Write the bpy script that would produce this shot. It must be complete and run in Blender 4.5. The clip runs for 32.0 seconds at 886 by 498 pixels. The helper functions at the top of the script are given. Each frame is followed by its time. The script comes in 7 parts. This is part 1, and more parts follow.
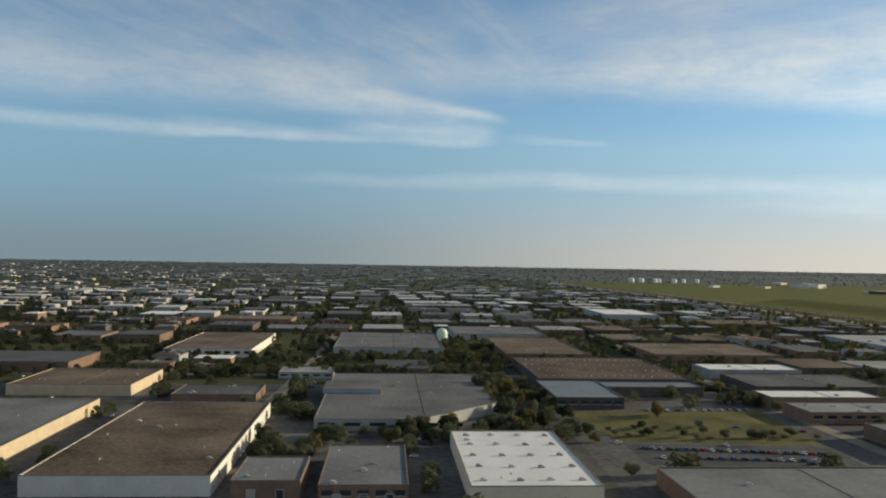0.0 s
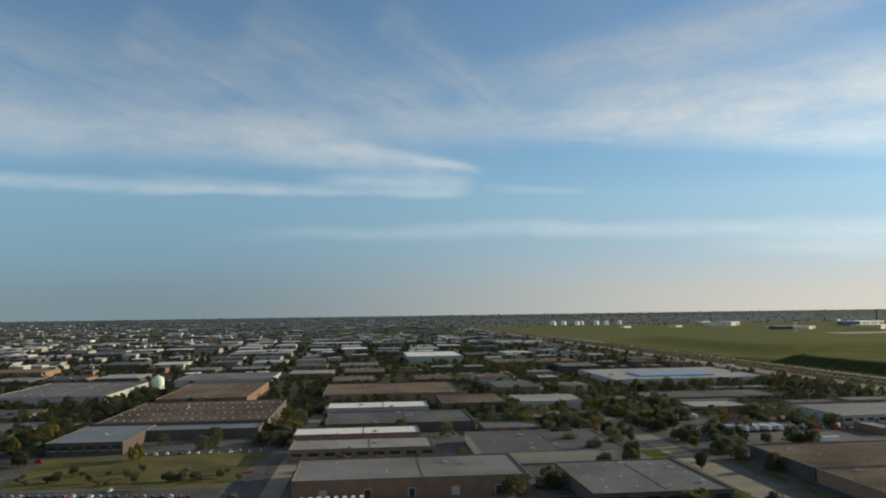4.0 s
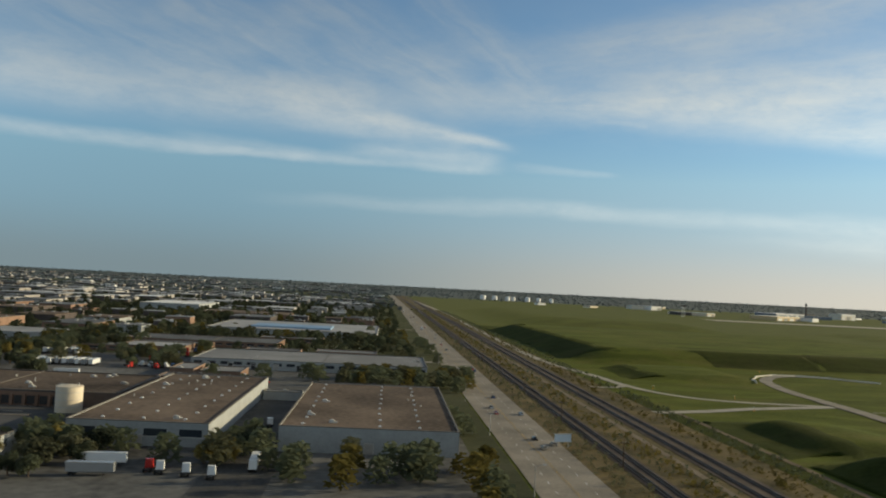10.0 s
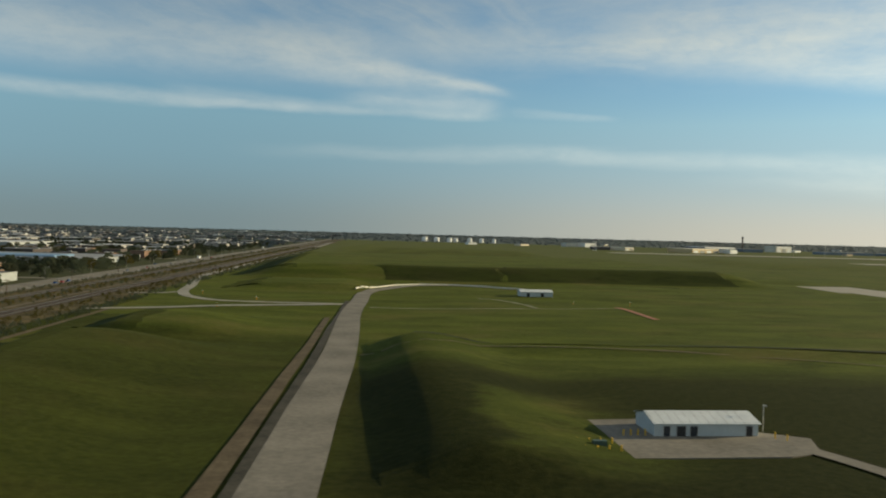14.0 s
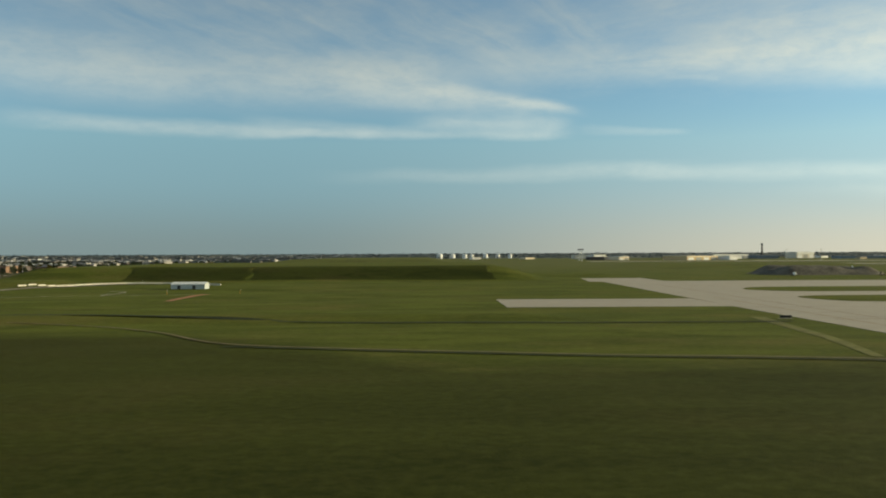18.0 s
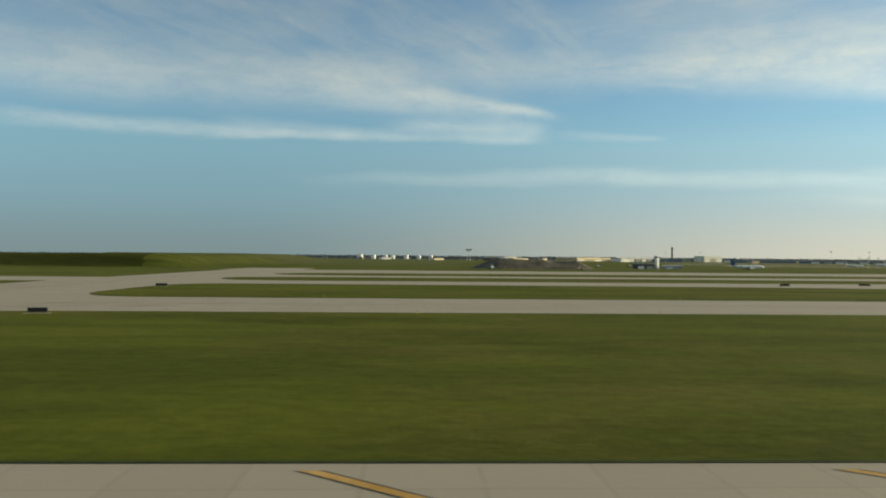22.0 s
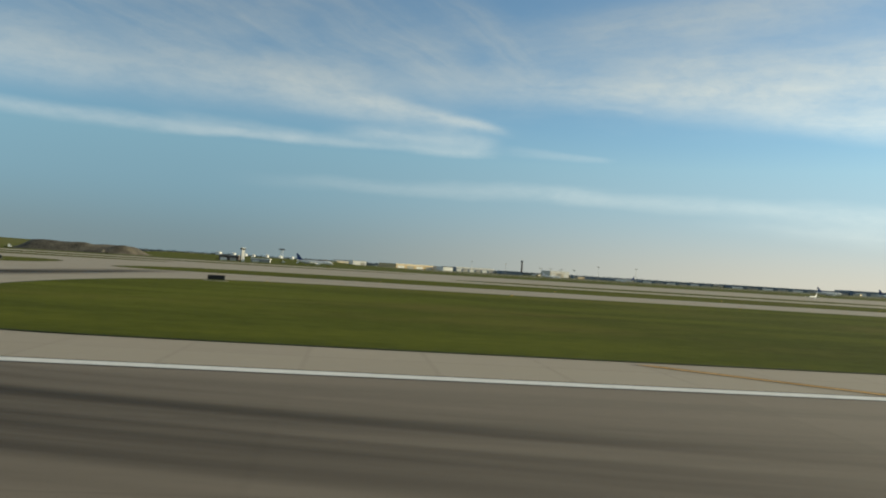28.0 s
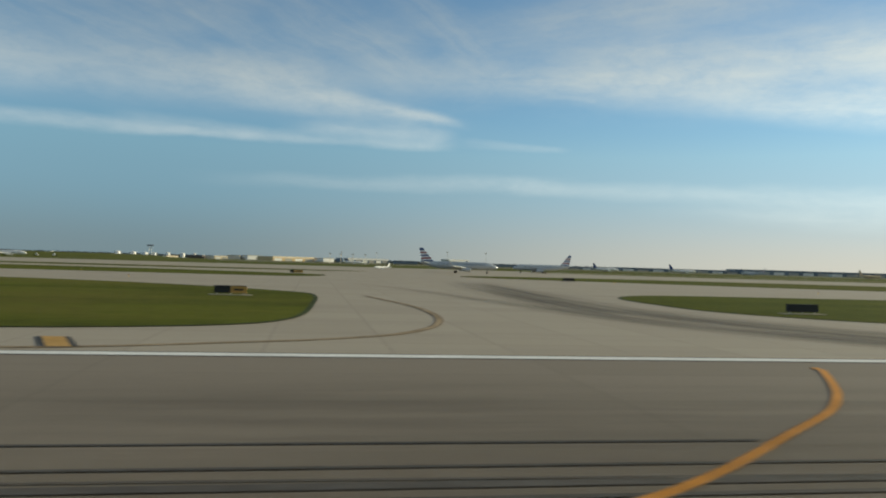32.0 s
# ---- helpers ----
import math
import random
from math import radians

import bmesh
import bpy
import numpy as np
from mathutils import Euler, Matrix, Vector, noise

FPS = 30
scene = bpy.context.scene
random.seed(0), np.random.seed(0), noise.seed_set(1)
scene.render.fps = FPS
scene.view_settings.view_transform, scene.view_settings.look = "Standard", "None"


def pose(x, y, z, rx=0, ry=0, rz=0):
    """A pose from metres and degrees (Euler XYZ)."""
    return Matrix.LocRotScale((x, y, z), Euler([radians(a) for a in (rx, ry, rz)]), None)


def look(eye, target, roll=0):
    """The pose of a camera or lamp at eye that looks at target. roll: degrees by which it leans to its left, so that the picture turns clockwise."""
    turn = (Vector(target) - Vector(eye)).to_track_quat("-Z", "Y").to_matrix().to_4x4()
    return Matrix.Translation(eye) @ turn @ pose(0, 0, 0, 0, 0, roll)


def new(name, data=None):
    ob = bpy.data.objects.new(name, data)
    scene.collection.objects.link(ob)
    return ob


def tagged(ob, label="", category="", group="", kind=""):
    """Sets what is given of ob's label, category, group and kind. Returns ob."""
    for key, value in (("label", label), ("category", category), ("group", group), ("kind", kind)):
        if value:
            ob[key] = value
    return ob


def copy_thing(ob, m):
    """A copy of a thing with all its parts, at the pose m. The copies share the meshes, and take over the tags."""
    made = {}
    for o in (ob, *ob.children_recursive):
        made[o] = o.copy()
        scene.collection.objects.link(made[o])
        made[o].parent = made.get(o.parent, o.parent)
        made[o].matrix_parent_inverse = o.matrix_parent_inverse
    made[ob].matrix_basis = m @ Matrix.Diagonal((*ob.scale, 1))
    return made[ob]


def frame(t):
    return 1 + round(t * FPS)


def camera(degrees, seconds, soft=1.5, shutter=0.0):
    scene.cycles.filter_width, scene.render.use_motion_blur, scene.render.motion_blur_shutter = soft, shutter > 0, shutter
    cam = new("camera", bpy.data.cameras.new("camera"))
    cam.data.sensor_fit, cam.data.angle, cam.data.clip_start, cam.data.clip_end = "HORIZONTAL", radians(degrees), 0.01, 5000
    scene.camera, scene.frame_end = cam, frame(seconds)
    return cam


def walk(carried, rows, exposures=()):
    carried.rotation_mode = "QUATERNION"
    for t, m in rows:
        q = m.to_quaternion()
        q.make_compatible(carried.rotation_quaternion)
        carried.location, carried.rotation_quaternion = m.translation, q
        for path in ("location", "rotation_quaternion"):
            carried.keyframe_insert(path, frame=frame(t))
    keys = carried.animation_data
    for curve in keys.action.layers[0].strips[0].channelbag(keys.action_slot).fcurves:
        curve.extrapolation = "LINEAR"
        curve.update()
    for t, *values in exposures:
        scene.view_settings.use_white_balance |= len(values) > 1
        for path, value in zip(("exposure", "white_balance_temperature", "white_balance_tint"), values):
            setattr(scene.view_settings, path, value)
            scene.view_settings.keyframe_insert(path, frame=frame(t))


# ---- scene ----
cam = camera(57.76, 32.0, 2.0, 0.12)
PATH = [
    (0, (0.017, 0.011, 49.029), (10.754, 99.423, 50.401), 0.98),
    (0.5, (19.463, 0.118, 47.986), (29.624, 99.596, 48.979), 0.62),
    (1, (38.804, 0.222, 47.028), (49.683, 99.611, 48.884), 0.16),
    (1.5, (58.138, 0.300, 46.244), (70.688, 99.505, 47.175), -0.24),
    (2, (77.524, 0.347, 45.524), (91.348, 99.304, 49.575), -0.39),
    (2.5, (96.981, 0.381, 44.783), (110.755, 98.895, 55.042), -0.31),
    (3, (116.440, 0.411, 44.072), (130.031, 99.038, 53.453), -0.48),
    (3.5, (135.880, 0.437, 43.394), (149.287, 99.169, 51.897), -0.65),
    (4, (155.292, 0.458, 42.741), (168.513, 99.287, 50.364), -0.82),
    (4.5, (174.667, 0.473, 42.102), (187.701, 99.390, 48.845), -1.00),
    (5, (193.999, 0.481, 41.465), (202.154, 99.381, 53.809), 1.16),
    (5.5, (213.280, 0.481, 40.805), (226.769, 99.057, 50.840), 0.89),
    (6, (232.520, 0.468, 40.081), (247.185, 99.382, 41.069), 0.67),
    (6.5, (251.761, 0.435, 39.227), (264.336, 99.615, 41.542), 0.55),
    (7, (271.036, 0.386, 38.238), (283.379, 99.551, 41.965), 1.97),
    (7.5, (290.360, 0.321, 37.176), (302.211, 99.490, 42.191), 1.82),
    (8, (309.641, 0.246, 36.021), (319.405, 99.673, 40.374), 2.08),
    (8.5, (328.963, 0.143, 34.770), (340.550, 99.356, 39.516), 1.84),
    (9, (348.381, 0.015, 33.479), (357.867, 99.507, 36.848), 1.34),
    (9.5, (367.752, -0.131, 32.108), (374.995, 99.539, 35.787), 2.42),
    (10, (386.750, -0.274, 30.694), (397.044, 99.093, 35.198), 2.96),
    (10.5, (405.316, -0.414, 29.304), (410.092, 99.315, 34.903), 3.87),
    (11, (423.653, -0.544, 28.004), (426.004, 99.087, 36.260), 3.52),
    (11.5, (442.077, -0.657, 26.740), (445.444, 98.821, 36.371), 3.25),
    (12, (460.621, -0.765, 25.446), (463.820, 98.882, 33.216), 3.16),
    (12.5, (479.156, -0.858, 24.150), (482.329, 98.680, 33.204), 3.35),
    (13, (497.616, -0.930, 22.950), (500.144, 98.795, 29.915), 3.52),
    (13.5, (515.944, -0.974, 21.915), (524.583, 98.651, 22.371), 1.62),
    (14, (534.231, -0.982, 21.003), (544.813, 98.438, 19.082), 1.56),
    (14.5, (552.530, -0.950, 19.977), (564.086, 98.337, 17.074), 0.19),
    (15, (570.814, -0.887, 18.786), (580.426, 98.612, 16.057), 0.30),
    (15.5, (589.043, -0.792, 17.481), (596.706, 98.881, 14.926), 0.41),
    (16, (607.174, -0.664, 16.130), (612.886, 99.144, 13.749), 0.51),
    (16.5, (625.165, -0.500, 14.802), (628.923, 99.405, 12.595), 0.62),
    (17, (642.967, -0.299, 13.562), (645.794, 99.661, 13.648), 0.27),
    (17.5, (660.518, -0.057, 12.456), (663.424, 99.900, 12.920), 0.14),
    (18, (677.785, 0.224, 11.494), (679.268, 100.211, 12.113), -0.24),
    (18.5, (694.737, 0.540, 10.628), (695.743, 100.534, 10.117), 1.13),
    (19, (711.382, 0.891, 9.849), (711.736, 100.878, 8.313), 0.39),
    (19.5, (727.938, 1.242, 9.207), (729.694, 101.217, 7.787), 0.99),
    (20, (744.700, 1.577, 8.743), (748.087, 101.516, 7.891), 0.69),
    (20.5, (761.353, 1.804, 8.196), (764.050, 101.763, 9.123), 1.22),
    (21, (778.710, 1.914, 7.145), (781.161, 101.884, 7.112), 0.22),
    (21.5, (797.920, 1.940, 6.250), (801.780, 101.863, 7.186), 0.50),
    (22, (817.093, 1.863, 5.554), (821.417, 101.767, 6.583), 0.51),
    (22.5, (834.508, 1.686, 5.066), (839.771, 101.547, 5.425), 0.61),
    (23, (851.396, 1.475, 4.613), (856.352, 101.352, 4.804), 0.53),
    (23.5, (867.972, 1.284, 4.303), (875.602, 100.992, 4.353), 0.98),
    (24, (884.454, 1.127, 3.999), (891.295, 100.892, 3.664), 0.52),
    (24.5, (901.238, 0.999, 3.655), (906.411, 100.863, 2.887), 0.94),
    (25, (918.291, 0.913, 3.354), (925.796, 100.628, 2.536), 1.79),
    (25.5, (935.378, 0.883, 3.130), (947.450, 100.150, 3.705), 2.45),
    (26, (952.313, 0.904, 2.931), (965.336, 100.046, 4.001), 1.94),
    (26.5, (968.968, 0.966, 2.757), (981.515, 100.105, 6.504), 2.40),
    (27, (985.411, 1.044, 2.601), (997.499, 100.255, 5.935), 2.77),
    (27.5, (1001.712, 1.120, 2.466), (1013.340, 100.399, 5.388), 3.14),
    (28, (1017.939, 1.179, 2.357), (1029.106, 100.522, 4.866), 3.51),
    (28.5, (1034.155, 1.204, 2.279), (1044.861, 100.607, 4.376), 3.88),
    (29, (1050.406, 1.179, 2.238), (1061.074, 100.535, 6.055), 4.76),
    (29.5, (1066.650, 1.103, 2.235), (1080.855, 100.088, 1.834), 3.14),
    (30, (1082.831, 0.965, 2.225), (1099.204, 99.589, -0.075), 3.45),
    (30.5, (1098.939, 0.768, 2.187), (1119.592, 98.608, 3.076), 2.85),
    (31, (1115.019, 0.528, 2.124), (1134.230, 98.645, 4.113), 1.90),
    (31.5, (1131.096, 0.263, 2.046), (1149.176, 98.614, 2.467), 0.57),
    (32, (1147.016, -0.002, 2.149), (1163.230, 98.657, 4.042), 1.68),
]
walk(cam, [(t, look(eye, target, roll)) for t, eye, target, roll in PATH], [(0, 0.1, 6350, 3), (5, 0.05, 6300, 3), (10, 0.05, 6530, 1), (14, 0.0, 6700, -3), (17, 0.15, 6980, -6), (20, 0.15, 6930, -6), (23, 0.1, 6620, -5), (26, 0.08, 6470, -4), (30, 0.05, 6500, -2), (32, 0.02, 6330, -3)])

# ---- sun, sky and clouds ----
SUN_EL, SUN_AZ = 14.0, 80.0          # degrees over the horizon, and from +y towards +x
sun_data = bpy.data.lights.new("sun", "SUN")
sun_data.energy, sun_data.angle, sun_data.color = 4.8, radians(0.6), (1.0, 0.82, 0.56)
sun = new("sun", sun_data)
sun_way = Vector((math.sin(radians(SUN_AZ)) * math.cos(radians(SUN_EL)), math.cos(radians(SUN_AZ)) * math.cos(radians(SUN_EL)), math.sin(radians(SUN_EL))))
sun.matrix_world = look(sun_way * 100, (0, 0, 0))

world = bpy.data.worlds.new("sky")
scene.world = world
world.use_nodes = True
wt = world.node_tree
wt.nodes.clear()


def wnode(kind):
    return wt.nodes.new(kind)


def wlink(value, socket):
    if isinstance(value, (int, float)):
        socket.default_value = value
    else:
        wt.links.new(value, socket)


def wmath(op, a, b=0.0, c=0.0, clamp=False):
    n = wnode("ShaderNodeMath")
    n.operation, n.use_clamp = op, clamp
    for value, socket in zip((a, b, c), n.inputs):
        wlink(value, socket)
    return n.outputs[0]


def wramp(value, lo, hi):
    n = wnode("ShaderNodeMapRange")
    n.interpolation_type, n.clamp = "SMOOTHSTEP", True
    for k, v in enumerate((value, lo, hi, 0.0, 1.0)):
        wlink(v, n.inputs[k])
    return n.outputs[0]


def wnoise(vector, scale, detail=5.0, rough=0.55):
    n = wnode("ShaderNodeTexNoise")
    wt.links.new(vector, n.inputs["Vector"])
    n.inputs["Scale"].default_value, n.inputs["Detail"].default_value, n.inputs["Roughness"].default_value = scale, detail, rough
    return n.outputs[0]


def wvector(x, y, z=0.0):
    n = wnode("ShaderNodeCombineXYZ")
    for value, socket in zip((x, y, z), n.inputs):
        wlink(value, socket)
    return n.outputs[0]


coords = wnode("ShaderNodeTexCoord").outputs["Generated"]
split = wnode("ShaderNodeSeparateXYZ")
wt.links.new(coords, split.inputs[0])
dx, dy, dz = split.outputs
az = wmath("MULTIPLY", wmath("ARCTAN2", dx, dy), 57.2958)
el = wmath("MULTIPLY", wmath("ARCSINE", dz), 57.2958)
# wispy warp of the cloud plane
warp_a = wmath("SUBTRACT", wnoise(wvector(wmath("MULTIPLY", az, 0.12), wmath("MULTIPLY", el, 0.3)), 1.0, 4.0), 0.5)
warp_b = wmath("SUBTRACT", wnoise(wvector(wmath("MULTIPLY", az, 0.10), wmath("MULTIPLY", el, 0.35), 7.0), 1.3, 5.0), 0.5)
caz = wmath("MULTIPLY_ADD", warp_a, 3.4, az)
cel = wmath("MULTIPLY_ADD", warp_b, 1.0, el)


def stroke(a0, e0, a1, e1, w0, w1, amount, fade=0.25, seed=0.0, grain=0.55):
    """One band of cirrus between two places in the sky, in degrees, with its half widths at both ends."""
    length = math.hypot(a1 - a0, e1 - e0)
    ca, sa = (a1 - a0) / length, (e1 - e0) / length
    da, de = wmath("SUBTRACT", caz, a0), wmath("SUBTRACT", cel, e0)
    u = wmath("DIVIDE", wmath("MULTIPLY_ADD", da, ca, wmath("MULTIPLY", de, sa)), length)
    v = wmath("MULTIPLY_ADD", de, ca, wmath("MULTIPLY", da, -sa))
    wide = wmath("MAXIMUM", wmath("MULTIPLY_ADD", u, w1 - w0, w0), 0.05)
    body = wramp(wmath("DIVIDE", wmath("ABSOLUTE", v), wide), 1.25, 0.05)
    ends = wmath("MULTIPLY", wramp(u, -0.02, fade), wramp(u, 1.02, 1.0 - fade * 0.5))
    streaks = wnoise(wvector(wmath("MULTIPLY", u, length * 0.12), wmath("MULTIPLY", v, 0.9), seed), 1.2, 6.0, 0.6)
    streaks = wmath("MULTIPLY_ADD", wramp(streaks, grain - 0.27, grain + 0.2), 0.75 if grain > 0.48 else 0.5, 0.25 if grain > 0.48 else 0.5)
    return wmath("MULTIPLY", wmath("MULTIPLY", wmath("MULTIPLY", body, ends), streaks), amount)


bands = [
    # the long wedge with its bright lower edge and tip
    stroke(-30, 11.9, 4.0, 12.3, 2.2, 2.3, 0.50, 0.35, 1.0, 0.36),
    stroke(-12, 13.0, 11.4, 9.8, 2.2, 0.45, 0.50, 0.35, 2.0, 0.34),
    stroke(-4, 12.5, 11.2, 9.7, 1.0, 0.30, 0.50, 0.40, 2.5, 0.36),
    stroke(-7, 11.0, 8.0, 9.7, 0.7, 0.5, 0.26, 0.35, 2.7, 0.40),
    # the thin band below it and its lump
    stroke(-30, 8.75, -2.5, 8.45, 0.75, 0.42, 0.46, 0.25, 3.0, 0.40),
    stroke(-14, 9.3, 0.0, 8.6, 0.60, 0.45, 0.30, 0.3, 3.5, 0.42),
    stroke(-14, 8.5, 10.6, 8.3, 0.34, 0.34, 0.34, 0.3, 4.0, 0.40),
    stroke(-3.0, 9.3, 10.6, 8.9, 0.7, 0.85, 0.46, 0.35, 5.0, 0.36),
    stroke(10.0, 8.7, 18.0, 8.1, 0.40, 0.25, 0.22, 0.3, 5.5, 0.44),
    # the broad bank towards the sun
    stroke(2, 13.6, 36.0, 12.0, 1.2, 2.0, 0.55, 0.40, 6.0, 0.36),
    stroke(10, 14.6, 46.0, 13.8, 1.5, 3.0, 0.55, 0.40, 6.5, 0.36),
    stroke(24, 11.4, 56.0, 9.6, 0.9, 2.6, 0.62, 0.40, 8.0, 0.38),
    stroke(36, 12.0, 60.0, 14.5, 2.0, 5.0, 0.60, 0.3, 7.0, 0.36),
    stroke(8, 15.8, 38.0, 19.6, 1.3, 2.8, 0.42, 0.4, 7.5, 0.42),
    stroke(15.5, 11.9, 19.5, 11.5, 0.2, 0.2, 0.16, 0.3, 7.7, 0.44),
    # the faint low lines
    stroke(-10, 5.4, 20.0, 5.9, 0.55, 0.7, 0.24, 0.4, 9.0, 0.40),
    stroke(6, 5.9, 46.0, 4.6, 0.42, 1.0, 0.24, 0.35, 9.5, 0.40),
    stroke(22, 4.2, 56.0, 3.2, 0.6, 1.7, 0.18, 0.35, 10.0, 0.42),
    # feathers that rise from the wedge
    stroke(8.5, 12.6, -7.0, 20.0, 2.2, 3.6, 0.34, 0.20, 12.0, 0.50),
    stroke(1.0, 12.4, -15.0, 19.0, 2.4, 3.2, 0.34, 0.20, 13.0, 0.50),
    stroke(-8.0, 12.4, -26.0, 18.0, 2.4, 3.0, 0.34, 0.20, 14.0, 0.50),
    stroke(13.0, 13.6, 3.0, 21.0, 1.6, 2.6, 0.28, 0.20, 15.0, 0.50),
    stroke(-44, 12.6, -16.0, 12.6, 3.0, 2.6, 0.50, 0.35, 11.0, 0.40),
]
cloud = bands[0]
for band in bands[1:]:
    cloud = wmath("SUBTRACT", wmath("ADD", cloud, band), wmath("MULTIPLY", cloud, band))
# fluff in the cirrus, and a thin even veil overhead and behind, out of which soft light falls
fluff = wramp(wnoise(wvector(wmath("MULTIPLY", caz, 0.26), wmath("MULTIPLY", cel, 0.62), 3.0), 1.5, 8.0, 0.66), 0.22, 0.66)
cloud = wmath("MULTIPLY", cloud, wmath("MULTIPLY_ADD", fluff, 0.46, 0.62))
wide_cover = wramp(wnoise(wvector(wmath("MULTIPLY", caz, 0.05), wmath("MULTIPLY", cel, 0.16), 20.0), 1.6, 7.0, 0.64), 0.34, 0.74)
wide_cover = wmath("MULTIPLY", wmath("MULTIPLY", wide_cover, wramp(el, 9.0, 13.0)), wmath("MAXIMUM", wramp(el, 21.0, 15.0), wramp(az, 10.0, 40.0)))
veil = wmath("MAXIMUM", wramp(el, 28.0, 52.0), wmath("MULTIPLY", wramp(wmath("ABSOLUTE", az), 70.0, 110.0), wramp(el, 3.0, 16.0)))
cloud = wmath("ADD", wmath("MULTIPLY_ADD", wide_cover, 0.26, wmath("MULTIPLY", cloud, 0.86)), wmath("MULTIPLY_ADD", veil, 0.60, wmath("MULTIPLY", wramp(el, 7.0, 18.0), 0.06)), clamp=True)

air = wnode("ShaderNodeTexSky")
air.sky_type, air.sun_disc = "NISHITA", False
air.sun_elevation, air.sun_rotation = radians(SUN_EL), radians(SUN_AZ)
air.altitude, air.air_density, air.dust_density, air.ozone_density = 200.0, 1.0, 0.25, 3.2
lift = wnode("ShaderNodeVectorMath")
lift.operation = "MAXIMUM"        # the lowest sky keeps one colour, under the haze
wt.links.new(coords, lift.inputs[0])
lift.inputs[1].default_value = (-2, -2, 0.135)
wt.links.new(lift.outputs[0], air.inputs[0])


def wmix(fac, a, b):
    n = wnode("ShaderNodeMix")
    n.data_type = "RGBA"
    wt.links.new(fac, n.inputs[0])
    for value, k in ((a, 6), (b, 7)):
        if isinstance(value, tuple):
            n.inputs[k].default_value = (*value, 1)
        else:
            wt.links.new(value, n.inputs[k])
    return n.outputs[2]


# evening haze along the skyline: grey-blue away from the sun, pale and warm towards it
side = wramp(wmath("COSINE", wmath("MULTIPLY", wmath("SUBTRACT", az, SUN_AZ), 0.0174533)), -0.05, 1.0)
haze = wmix(side, (1.62, 1.98, 2.22), (6.4, 5.5, 4.7))
murk = wmath("MULTIPLY_ADD", wramp(el, 11.0, 3.0), 0.34, wmath("MULTIPLY", wmath("POWER", wramp(el, 6.0, 0.0), 1.4), 0.60))
air_colour = wmix(murk, air.outputs[0], haze)
# cloud light follows the sky's own brightness
grey = wnode("ShaderNodeRGBToBW")
wt.links.new(air_colour, grey.inputs[0])
white = wnode("ShaderNodeCombineColor")
for k, (gain, warm) in enumerate(((1.80, 0.22), (1.88, 0.03), (2.00, -0.24))):
    wt.links.new(wmath("MULTIPLY", grey.outputs[0], wmath("MULTIPLY_ADD", side, warm, gain)), white.inputs[k])
back = wnode("ShaderNodeBackground")
back.inputs[1].default_value = 0.125
wt.links.new(wmix(cloud, air_colour, white.outputs[0]), back.inputs[0])
wt.links.new(back.outputs[0], wnode("ShaderNodeOutputWorld").inputs[0])

# ---- materials ----
MATS = {}


def mat(name, col, rough=0.85, var=0.2, scale=0.15, fine=2.0, metal=0.0, bump=0.0, tint=None, rnd=0.0, spec=0.3, island=0.0):
    """A surface with large stains and fine grain; rnd varies it from object to object."""
    if name in MATS:
        return MATS[name]
    m = bpy.data.materials.new(name)
    m.use_nodes = True
    t = m.node_tree
    p = t.nodes["Principled BSDF"]
    spec = min(spec, 0.12) if rough > 0.84 else spec
    p.inputs["Roughness"].default_value, p.inputs["Metallic"].default_value, p.inputs["Specular IOR Level"].default_value = rough, metal, spec
    pos = t.nodes.new("ShaderNodeNewGeometry").outputs["Position"]

    def noise_of(s, detail):
        n = t.nodes.new("ShaderNodeTexNoise")
        n.inputs["Scale"].default_value, n.inputs["Detail"].default_value = s, detail
        t.links.new(pos, n.inputs["Vector"])
        return n.outputs[0]

    big, small = noise_of(scale, 4.0), noise_of(fine, 3.0)
    both = t.nodes.new("ShaderNodeMath")
    both.operation = "MULTIPLY_ADD"
    t.links.new(big, both.inputs[0])
    both.inputs[1].default_value = 0.62
    half = t.nodes.new("ShaderNodeMath")
    half.operation = "MULTIPLY"
    t.links.new(small, half.inputs[0])
    half.inputs[1].default_value = 0.38
    t.links.new(half.outputs[0], both.inputs[2])
    level = both.outputs[0]
    if rnd or island:
        info = t.nodes.new("ShaderNodeNewGeometry" if island else "ShaderNodeObjectInfo")
        rnd = rnd or island
        shift = t.nodes.new("ShaderNodeMath")
        shift.operation = "MULTIPLY_ADD"
        t.links.new(info.outputs["Random Per Island" if island else "Random"], shift.inputs[0])
        shift.inputs[1].default_value = rnd
        add = t.nodes.new("ShaderNodeMath")
        add.operation = "ADD"
        add.inputs[1].default_value = -rnd / 2
        t.links.new(level, add.inputs[0])
        t.links.new(add.outputs[0], shift.inputs[2])
        level = shift.outputs[0]
    ramp = t.nodes.new("ShaderNodeValToRGB")
    other = tint or col
    lo = [c * (1 - var) for c in col]
    hi = [min(1.0, c * (1 + var)) for c in other]
    ramp.color_ramp.elements[0].position, ramp.color_ramp.elements[1].position = 0.32, 0.68
    ramp.color_ramp.elements[0].color, ramp.color_ramp.elements[1].color = (*lo, 1), (*hi, 1)
    t.links.new(level, ramp.inputs[0])
    t.links.new(ramp.outputs[0], p.inputs["Base Color"])
    if bump:
        b = t.nodes.new("ShaderNodeBump")
        b.inputs["Strength"].default_value, b.inputs["Distance"].default_value = 0.6, bump
        t.links.new(small, b.inputs["Height"])
        t.links.new(b.outputs[0], p.inputs["Normal"])
    MATS[name] = m
    return m


